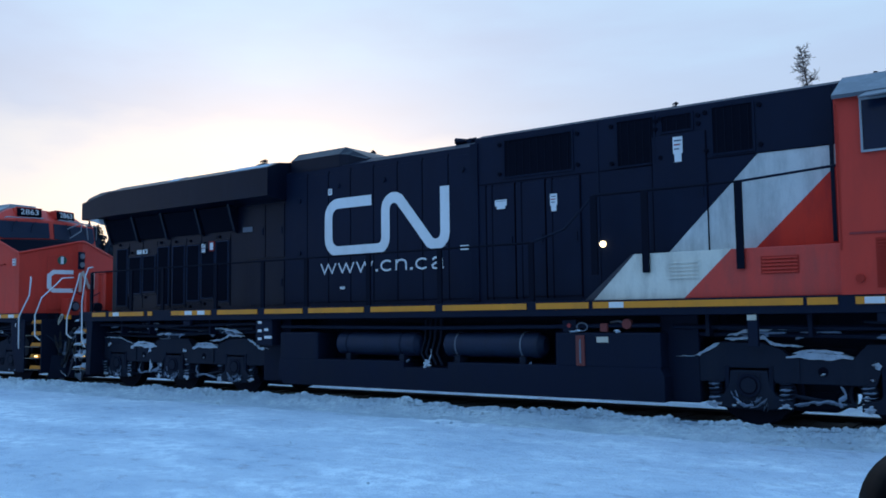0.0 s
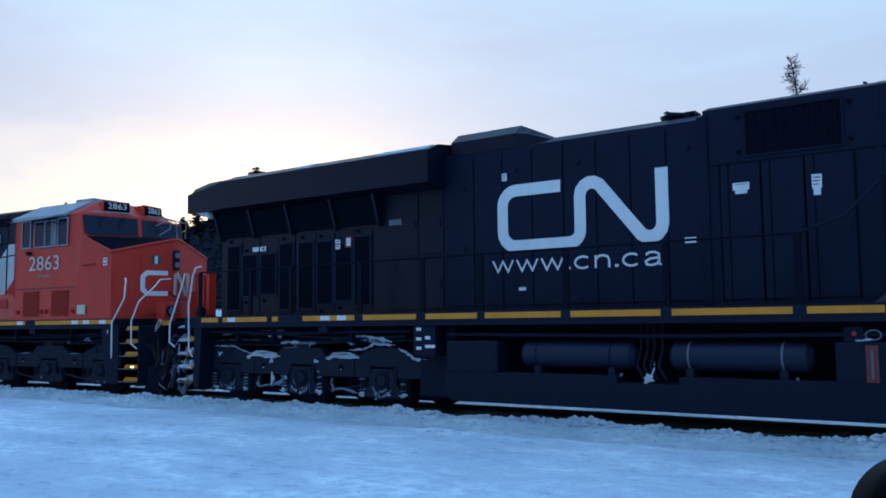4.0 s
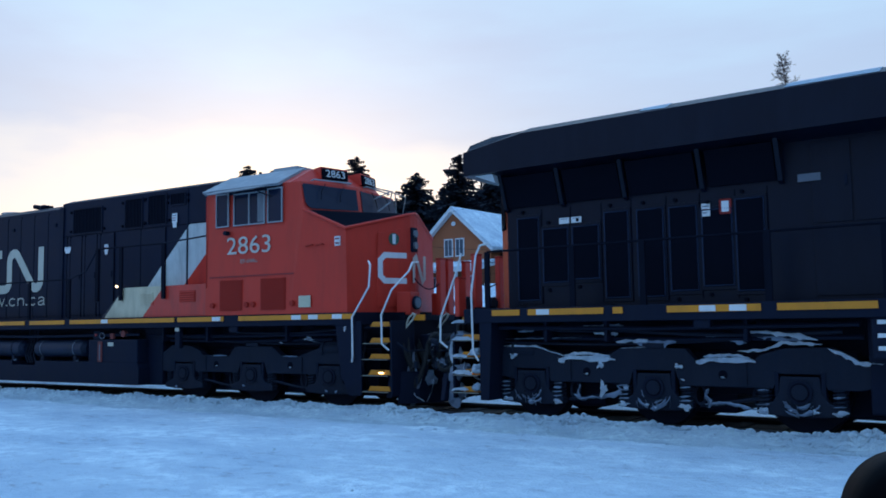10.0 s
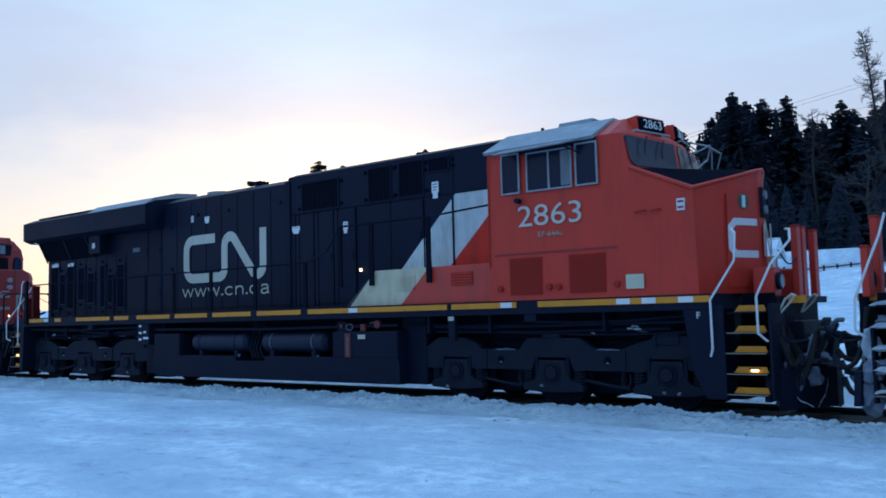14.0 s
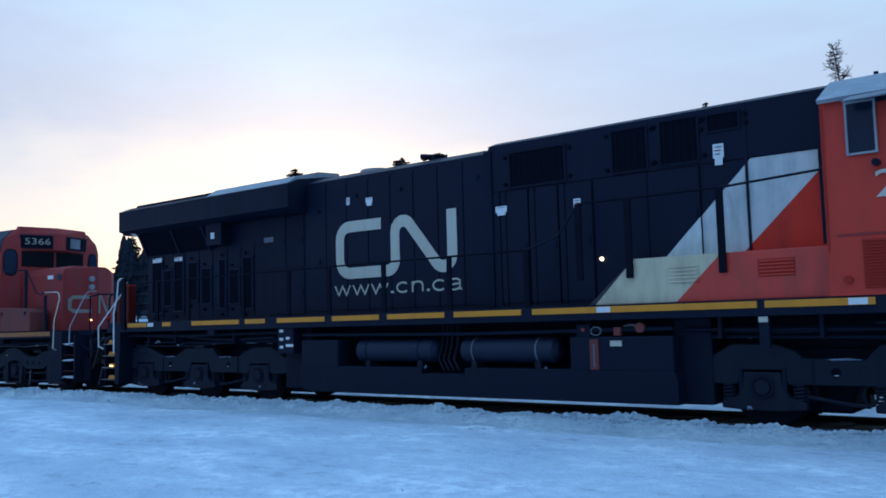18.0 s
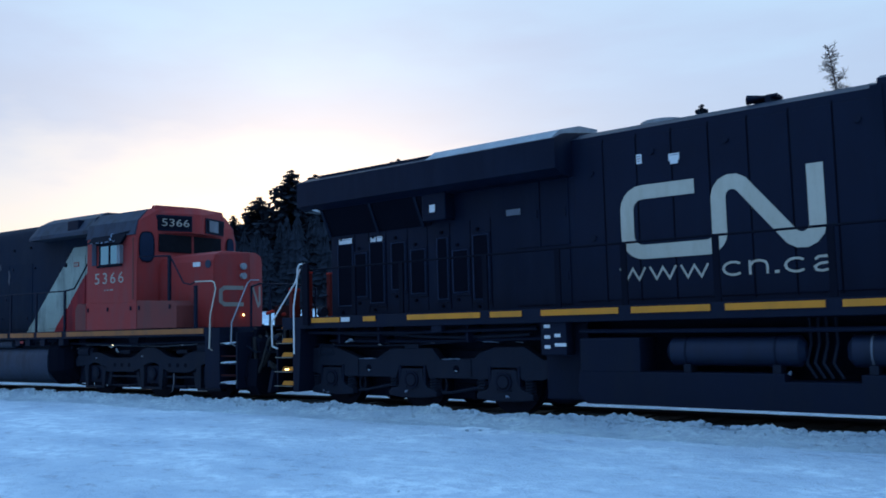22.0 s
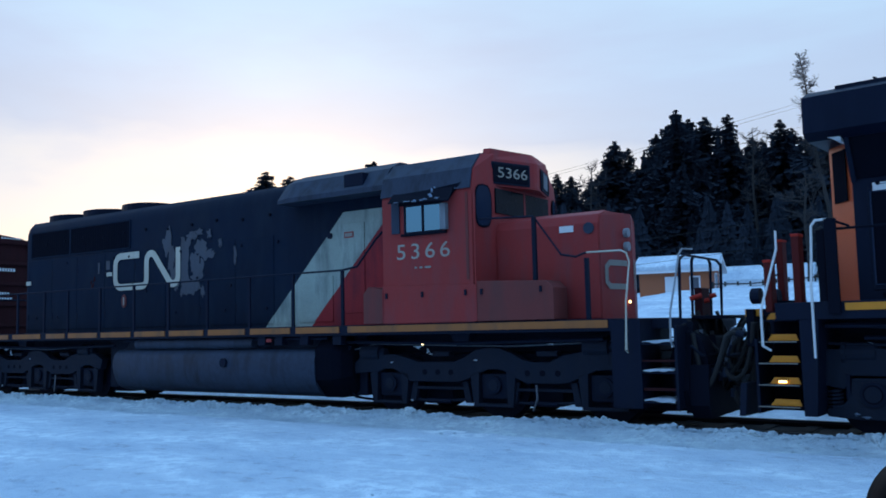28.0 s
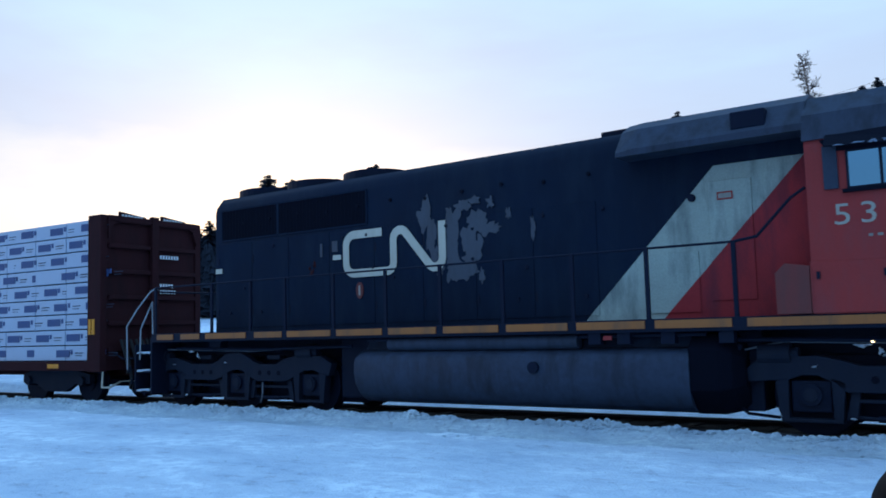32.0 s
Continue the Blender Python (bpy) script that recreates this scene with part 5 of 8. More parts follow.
    part("sun_visor", slab(B(), [(c + 0.42, -1.49, 4.10), (c + 0.34, -1.84, 3.96), (c + 1.62, -1.84, 3.98), (c + 1.95, -1.49, 4.10)], 0.018), m_visor, L, "grey awning over the side windows")
    part("awning_arm", pipe(B(), [(c + 1.6, -1.8, 3.97), (c + 1.75, -1.5, 3.86)], 0.012), m_frame, L)
    # thin black strip painted in for the shadow of roof edge and awning
    part("awning_shade", box(B(), c + 0.30, c + 2.02, -1.504, -1.495, 3.98, 4.08), m_frame, L, "shade under the roof edge, painted as a dark band")
    for x0, x1, mid in ((0.32, 0.62, False), (0.80, 1.57, True), (1.68, 2.01, False)):
        window(L, c + x0, c + x1, 3.39, 4.0 if not mid else 3.97, -1.5, m_grey, mid)
    for s in (-1, 1):
        cor = [(c + 2.470, s * 1.45, 4.025), (c + 2.474, s * 1.42, 4.055), (c + 2.648, s * 0.07, 4.07), (c + 2.703, s * 0.07, 3.655), (c + 2.578, s * 1.30, 3.592), (c + 2.562, s * 1.40, 3.625), (c + 2.545, s * 1.448, 3.70)]
        wsh = part("windshield", slab(B(), cor if s < 0 else cor[::-1], 0.012), m_cabglass, L, "dark windshield pane")
        for y0 in (0.45, 0.95):
            part("wiper", pipe(B(), [(c + 2.69 - y0 * 0.1, s * y0, 4.08), (c + 2.70 - y0 * 0.1, s * (y0 + 0.12), 3.92), (c + 2.72 - y0 * 0.1, s * (y0 + 0.14), 3.78)], 0.010), m_frame, wsh)
        nb = part("number_board", box(B(), -0.10, 0.06, -0.31, 0.31, -0.105, 0.105, 0.015), m_dark, L, "number board with a black face", at=pose(c + 2.46, s * 0.53, 4.32, 0, -6, s * 12))
        if number:
            part("road_number", lettering(number, 0.20, 0.46), m_white, nb, "white road number", at=pose(0.064, 0, 0, 0, 0, 90))
        part("board_hood", box(B(), -0.35, 0.03, -0.34, 0.34, 0.105, 0.135, 0.01), m_red, nb)
        part("board_cheek", box(B(), -0.35, 0.02, -0.34, -0.31, -0.11, 0.11, 0.01), m_red, nb)
        part("grab_bar", pipe(B(), [(c + 2.46, s * 1.2, 4.13), (c + 2.54, s * 1.2, 4.15), (c + 2.66, s * 0.25, 4.18), (c + 2.58, s * 0.25, 4.17)], 0.012), m_grey, L)
    for k, pts in enumerate(([(c + 2.62, 0.55, 4.2), (c + 2.9, 0.7, 4.12), (c + 2.95, 1.2, 4.05)], [(c + 2.7, 0.45, 3.95), (c + 2.95, 0.7, 4.12)], [(c + 2.75, 0.5, 3.7), (c + 2.88, 0.75, 3.9), (c + 2.95, 0.72, 4.12)], [(c + 2.95, 1.2, 4.05), (c + 2.8, 1.3, 3.7)], [(c + 2.9, 0.9, 4.1), (c + 2.85, 1.0, 3.68)])):
        part("mirror_bracket", pipe(B(), pts, 0.014, 5), m_grey, L, "pale mirror bracket beside the far windshield" if k == 0 else "")
    for z in (3.12, 2.90):
        part("headlight", rod(B(), (c + 3.95, -0.03, z), (c + 4.03, -0.03, z), 0.066, 16), m_visor, L, "headlight")
    part("headlight_plate", box(B(), c + 3.9, c + 4.0, -0.12, 0.06, 2.78, 3.24, 0.02), m_frame, L, "black headlight housing")
    # the two slanted nose faces, in the space of the near one
    near = pose(c + 3.467, -1.428, 0, 0, 0, 69)
    part("nose_door", prism(B(), [(0.62, 1.75), (1.27, 1.75), (1.27, 3.12), (1.15, 3.2), (0.66, 3.1)], -0.016, 0.0, 0.006), m_red, L, "red nose door", at=near)
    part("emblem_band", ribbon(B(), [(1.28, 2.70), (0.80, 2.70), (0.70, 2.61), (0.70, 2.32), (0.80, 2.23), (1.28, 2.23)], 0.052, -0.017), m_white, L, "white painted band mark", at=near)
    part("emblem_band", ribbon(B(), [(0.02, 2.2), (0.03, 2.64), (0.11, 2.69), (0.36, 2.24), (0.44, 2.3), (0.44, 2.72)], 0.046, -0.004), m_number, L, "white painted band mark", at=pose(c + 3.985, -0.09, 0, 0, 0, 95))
    crest = part("crest", rod(B(), (1.0, -0.014, 3.0), (1.0, -0.026, 3.0), 0.115, 20), material("green_crest", (0.012, 0.075, 0.05), 0.5), L, "round green and white crest", at=near)
    part("crest_bar", box(B(), 0.965, 1.035, -0.03, -0.026, 2.91, 3.09), m_white, crest)
    for yl in (-0.42, 0.75):
        dl = part("ditch_lamp_box", box(B(), c + 3.95, c + 4.25, yl - 0.17, yl + 0.15, 1.6, 2.02, 0.02), m_red, L, "red ditch lamp box")
        part("lamp_rim", rod(B(), (c + 4.25, yl, 1.82), (c + 4.30, yl, 1.82), 0.125, 18), m_frame, dl)
        part("lens", rod(B(), (c + 4.30, yl, 1.82), (c + 4.315, yl, 1.82), 0.095, 18), m_pane, dl, "pale lamp lens")
    for yl in (-0.72, 0.05):
        dl = part("ditch_lamp", rod(B(), (-10.5, yl, 1.78), (-10.38, yl, 1.78), 0.11, 16), m_frame, L, "round rear ditch lamp")
        part("lens", rod(B(), (-10.515, yl, 1.78), (-10.5, yl, 1.78), 0.085, 16), m_pane, dl)
    if number:
        part("road_number", lettering(number, 0.48, 1.14), m_number, L, "white road number", at=pose(c + 1.17, -1.503, 2.97))
    part("marking", lettering("EF-644o", 0.115, 0.44), m_faded, L, "small white class marking", at=pose(c + 1.17, -1.503, 2.68))
    louvre(L, c + 0.4, c + 1.0, 1.74, 2.33, -1.502, 16, m_reddark, m_reddark)
    louvre(L, c + 1.48, c + 2.1, 1.74, 2.33, -1.502, 16, m_reddark, m_reddark)
    part("plate", box(B(), c + 2.42, c + 2.7, -1.508, -1.5, 1.77, 1.98), material("pale_notice", (0.50, 0.47, 0.33), 0.6), L, "pale square notice")
    part("notice_plate", box(B(), c + 3.22, c + 3.34, -1.452, -1.43, 2.85, 3.02), m_white, L, "small white notice plate")
    for dz in (-0.05, 0.03):
        part("print_line", box(B(), c + 3.235, c + 3.325, -1.4555, -1.4525, 2.93 + dz, 2.96 + dz), m_redold, L)
    for x in (2.62, 2.86):
        part("grab_handle", pipe(B(), [(c + x, -1.49, 2.87), (c + x, -1.53, 2.87), (c + x + 0.13, -1.53, 2.89), (c + x + 0.13, -1.48, 2.89)], 0.012), m_reddark, L)
    part("cab_hook", rod(B(), (c + 0.62, -1.5, 3.24), (c + 0.62, -1.6, 3.24), 0.045, 10), m_frame, L)
    part("cab_door_seam", box(B(), c + 0.012, c + 0.03, -1.506, -1.5, 2.2, 4.0), m_reddark, L)
    part("window_blind", box(B(), c + 1.40, c + 1.56, -1.512, -1.507, 3.41, 3.95), m_visor, L, "pale blind inside the open window")
    for x in (0.22, 1.13, 1.3, 2.28):
        part("latch", rod(B(), (c + x, -1.5, 1.85), (c + x, -1.55, 1.85), 0.05, 10), m_reddark, L)
    part("cab_seam", box(B(), c + 0.12, c + 2.3, -1.506, -1.5, 2.385, 2.41), m_redold, L)
    # sill stripes
    if newer:
        posts = [-9.5, -8.0, -6.9, -5.2, -3.84, -2.69, -1.2, 0.32, 2.03]
        spans = [(-9.4, -8.9), (-8.75, -7.5), (-7.35, -7.2), (-6.55, -5.3), (-5.1, -3.95), (-3.75, -2.75), (-2.6, -1.28), (-1.12, 0.24), (0.4, 1.95), (2.12, 2.98), (3.05, 5.9), (5.95, 6.3), (6.5, 9.7)]
    else:
        posts = [-9.35, -8.0, -6.85, -5.05, -3.7, -2.6, -1.25, 0.2, 1.7]
        spans = [(-9.1, -8.35), (-7.75, -7.45), (-6.7, -5.15), (-4.95, -4.35), (-4.0, -2.7), (-2.5, -1.35), (-1.15, 0.1), (0.3, 1.6), (1.8, 5.2), (5.3, 6.6), (7.0, 9.75)]
    stripe(L, spans, 1.545, 1.635, m_yellow, label="yellow reflective sill stripe")
    for x in ((-8.6, -6.1, -5.7, 3.3, 6.6, 9.2) if newer else (-8.3, 2.9, 6.3, 8.35, 8.75, 9.3)):
        part("reflector", box(B(), x, x + 0.22, -1.512, -1.505, 1.55, 1.63), m_white, L, "white reflector")
    handrail(L, posts, 1.6, 2.55, m_post)
    handrail(L, [3.05, 3.83, 5.13] if newer else [2.6, 3.4, 4.75], 2.03, 3.18, m_post, -1.40, thick=0.05)
    hr = B()
    xl = 5.13 if newer else 4.75
    pipe(hr, [(posts[-1], -1.46, 2.55), (posts[-1] + 0.55, -1.43, 2.72), (3.05 if newer else 2.6, -1.40, 3.18)], 0.017)
    part("handrail", hr, m_frame, L)
    part("handrail", pipe(B(), [(xl, -1.40, 3.18), (c, -1.4, 3.26)], 0.017), m_frame, L)
    # tank and reservoirs
    side = [(-3.4, 0.72), (-0.46, 0.72), (-0.46, 0.62), (0.44, 0.62), (0.44, 0.72), (4.0, 0.72), (4.06, 0.60), (4.06, 0.25), (-3.3, 0.25), (-3.45, 0.40)]
    part("fuel_tank", prism(B(), side, -1.44, 1.44, 0.012), m_frame, L, "black fuel tank with a notched shelf")
    part("tank_end", box(B(), -3.38, -2.42, -1.445, 1.46, 0.7, 1.2, 0.03), m_frame, L)
    part("tank_end", box(B(), 2.40, 4.02, -1.445, 1.46, 0.7, 1.2, 0.03), m_frame, L)
    # added near-black block that stands for shade behind the reservoirs
    part("tank_gap_shade", box(B(), -2.42, 2.40, -0.9, 0.9, 0.6, 1.3), m_dark, L)
    for x0, x1 in ((-2.0, -0.30), (0.34, 2.05)):
        r = B()
        rod(r, (x0, -1.2, 1.0), (x1, -1.2, 1.0), 0.2, 24)
        rod(r, (x0 - 0.07, -1.2, 1.0), (x0, -1.2, 1.0), 0.11, 24, 0.2)
        rod(r, (x1, -1.2, 1.0), (x1 + 0.07, -1.2, 1.0), 0.2, 24, 0.11)
        res = smooth(part("air_reservoir", r, m_reservoir, L, "round air reservoir"))
        for xx in (x0 + 0.22, x1 - 0.28):
            part("strap", rod(B(), (xx - 0.012, -1.2, 1.0), (xx + 0.012, -1.2, 1.0), 0.207, 24), m_label if xx > 0 else m_frame, res, "thin pale strap" if xx > 0 else "")
            part("reservoir_foot", box(B(), xx - 0.05, xx + 0.05, -1.34, -1.1, 0.71, 0.83), m_truck, res)
        part("drain_cock", rod(B(), (x1 - 0.1, -1.38, 0.74), (x1 - 0.1, -1.42, 0.72), 0.02, 8), m_ice, res)
    for dx in (-0.2, -0.1, 0.0, 0.12):
        part("drain_pipe", pipe(B(), [(dx, -1.15, 1.42), (dx + 0.02, -1.2, 1.1), (dx - 0.03, -1.25, 0.85), (dx + 0.08, -1.25, 0.66)], 0.018), m_truck, L)
    if newer:
        sb = B()
        rime(sb, rnd, [(0.10, 0.93), (0.10, 0.82), (0.04, 0.72)], 0.03, -1.42)
        splat(sb, rnd, 0.02, 0.69, 0.11, 0.06, -1.42)
        splat(sb, rnd, 2.72, 1.22, 0.13, 0.02, -1.45)
        splat(sb, rnd, 3.4, 1.22, 0.08, 0.025, -1.45)
        tagged(part("packed_snow", sb, m_loose, L, "lump of snow on the tank"), kind="stuff")
    gauge = part("fuel_gauge", box(B(), 2.74, 2.88, -1.465, -1.44, 0.72, 1.16, 0.008), m_redbrown, L, "red-framed fuel gauge with a white slot")
    part("gauge_slot", box(B(), 2.80, 2.825, -1.472, -1.462, 0.76, 1.10, 0.004), m_label, gauge)
    part("notice_plate", box(B(), 3.07, 3.25, -1.455, -1.445, 1.06, 1.14), m_cream, L, "small pale notice plate")
    vb0 = part("valve_box", box(B(), 2.5, 2.72, -1.4, -1.3, 1.2, 1.38, 0.01), m_frame, L)
    part("valve_knob", rod(B(), (2.62, -1.4, 1.30), (2.62, -1.43, 1.30), 0.03, 10), m_redold, vb0, "red knob")
    ring = [(2.83 + 0.085 * math.cos(k * 0.52), -1.42, 1.28 + 0.06 * math.sin(k * 0.52)) for k in range(13)]
    part("cable_loop", pipe(B(), ring, 0.010, 5), m_label, L, "pale loop of cable")
    part("cut_off_button", box(B(), 3.12, 3.23, -1.44, -1.38, 1.21, 1.33, 0.01), m_redbrown, L, "red cut-off button")
    part("filler_cap", rod(B(), (3.52, -1.42, 1.32), (3.52, -1.34, 1.32), 0.075, 8), m_redbrown, L, "red octagonal filler cap")
    part("filler_neck", pipe(B(), [(3.52, -1.36, 1.32), (3.35, -1.32, 1.36), (3.2, -1.25, 1.34)], 0.02), m_label, L)
    part("equipment_rack", box(B(), -4.15, -3.4, -1.15, 1.15, 0.26, 1.45, 0.03), m_frame, L)
    part("equipment_rack", box(B(), 3.9, 4.45, -1.15, 1.15, 0.24, 1.45, 0.03), m_frame, L)
    vb = part("valve_box", box(B(), -4.05, -3.6, -1.45, -1.2, 0.95, 1.45, 0.02), m_frame, L)
    for x, z in ((-3.98, 1.36), (-3.98, 1.2), (-3.8, 1.22), (-3.98, 1.05), (-3.8, 1.08), (-3.7, 1.08)):
        part("tag", box(B(), x, x + 0.1, -1.457, -1.45, z, z + 0.05), m_white, vb)
    for y, z, x0, x1 in ((-1.3, 1.36, -9.4, -4.2), (-1.2, 1.28, 4.1, 9.4), (-1.38, 1.30, -3.4, 4.0), (-1.1, 1.2, -9.0, -4.2), (-1.1, 1.18, 4.2, 9.0)):
        part("air_pipe", pipe(B(), [(x0, y, z), ((x0 + x1) / 2, y, z - 0.03), (x1, y, z)], 0.03), m_frame, L)
    for xs0, zb in ((5.2, 1.02), (6.72, 1.33), (-6.2, 1.33)):
        sp = part("sill_strap", box(B(), xs0, xs0 + (0.13 if zb < 1.2 else 0.22), -1.47, -1.38, zb, 1.46, 0.01), m_frame, L)
        if zb < 1.2:
            part("tag", box(B(), xs0 + 0.005, xs0 + 0.12, -1.478, -1.47, 1.36, 1.43), m_cream, sp, "pale tag")
    for xs0 in (4.6, 5.9, 8.0, -8.6, -7.6, -5.6):
        part("hanger_plate", box(B(), xs0, xs0 + 0.05, -1.3, -0.9, 1.15, 1.45), m_frame, L)
    truck_ge(L, (-8.93, -6.93, -4.97), newer, rnd, False)
    truck_ge(L, (5.1, 7.0, 8.93), newer, rnd, True)
    if newer:
        sn = B()
        for k in range(14):
            x, z = rnd.uniform(-10.6, -9.95), rnd.uniform(0.22, 0.9)
            rime(sn, rnd, [(x, z), (x + rnd.uniform(-0.1, 0.14), z - rnd.uniform(0.05, 0.2)), (x + rnd.uniform(-0.1, 0.2), z - rnd.uniform(0.15, 0.3))], rnd.uniform(0.015, 0.05), -rnd.uniform(0.5, 1.45))
        for k in range(5):
            z = 0.38 + 0.265 * k
            snow_patch(sn, rnd, -10.25, -9.95 + 0.1 * (k % 2), -1.42, z, 0.05, 0.02, 0.3)
        for k, (x, y, z, sx, sz, m) in enumerate(((-9.83, -1.36, 0.98, 0.13, 0.06, 1), (-9.77, -1.38, 0.72, 0.1, 0.08, 1), (-9.74, -1.4, 0.43, 0.09, 0.07, 1), (-10.33, -1.2, 0.95, 0.12, 0.2, 1), (-10.3, -1.25, 0.62, 0.13, 0.16, 0),
                                              (-10.32, -1.2, 0.30, 0.16, 0.2, 0), (-10.1, -1.3, 0.72, 0.15, 0.07, 0), (-10.55, -0.7, 0.85, 0.1, 0.2, 1), (-10.62, -0.6, 0.5, 0.14, 0.16, 0), (-10.5, -0.4, 1.3, 0.08, 0.12, 1), (-10.1, -1.3, 1.25, 0.13, 0.05, 0))):
            part("caked_snow", lump((x, y, z), (sx, 0.09, sz), k + 1), m_loose if m else m_ice, L, "snow caked on the steps" if m else "dirty ice caked on the rear pilot")
        tagged(part("packed_snow", sn, m_loose, L, "snow caked on the rear pilot"), kind="stuff")
    else:
        sn = B()
        for k in range(9):
            x, z = rnd.uniform(10.5, 10.9), rnd.uniform(0.3, 1.1)
            rime(sn, rnd, [(x, z), (x + rnd.uniform(-0.1, 0.1), z - rnd.uniform(0.05, 0.25))], rnd.uniform(0.01, 0.035), -rnd.uniform(0.2, 1.1))
        for k, (x, y, z, sx, sz) in enumerate(((10.5, -0.9, 0.62, 0.18, 0.08), (10.78, -0.7, 0.48, 0.17, 0.15), (10.58, -0.85, 0.24, 0.09, 0.2), (10.42, -0.8, 0.2, 0.07, 0.13), (10.85, -0.5, 0.75, 0.2, 0.08), (10.8, 0.3, 0.35, 0.2, 0.2), (10.6, 0.7, 0.25, 0.2, 0.2))):
            part("ice_lump", lump((x, y, z), (sx, 0.1, sz), k + 20), m_ice, L, "dirty lump of ice and snow")
        blade = [(-1.2, 0.62), (1.2, 0.62), (1.25, 0.08), (0.0, 0.05), (-1.25, 0.08)]
        part("plough_blade", loft(B(), [(10.52, blade), (10.75, [(y * 0.75, z) for y, z in blade]), (11.0, [(y * 0.12, z - 0.02) for y, z in blade])]), m_frame, L, "black V-shaped plough blade")
        for pts in ([(10.56, 0.60), (10.62, 0.36), (10.72, 0.2), (10.9, 0.12)], [(10.95, 0.12), (11.05, 0.3), (11.1, 0.5)]):
            rime(sn, rnd, pts, 0.014, -1.0)
        for y in (-1.0, 0.1):
            part("uncoupling_lever", pipe(B(), [(10.5, y, 1.36), (10.60, y, 1.55), (10.70, y - 0.02, 1.62), (10.74, y - 0.02, 1.60), (10.68, y, 1.52), (10.53, y, 1.37)], 0.016), m_cream, L, "white looped lever")
        tagged(part("packed_snow", sn, m_loose, L, "snow caked on the front pilot"), kind="stuff")
        hose_bundle(L, 10.5, 34, 7, 1.3)
    return L


def bmesh_ball(p, r):
    bm = B()
    bmesh.ops.create_icosphere(bm, subdivisions=2, radius=r, matrix=Matrix.Translation(p))
    return bm


XA, XB, XC, XD = -9.0, -31.1, -53.0, -73.5
loco_a = loco_ge(True, "", "black freight locomotive with white and red band, snowy trucks")
loco_b = loco_ge(False, "2863", "black and red freight locomotive with a wide red nose")


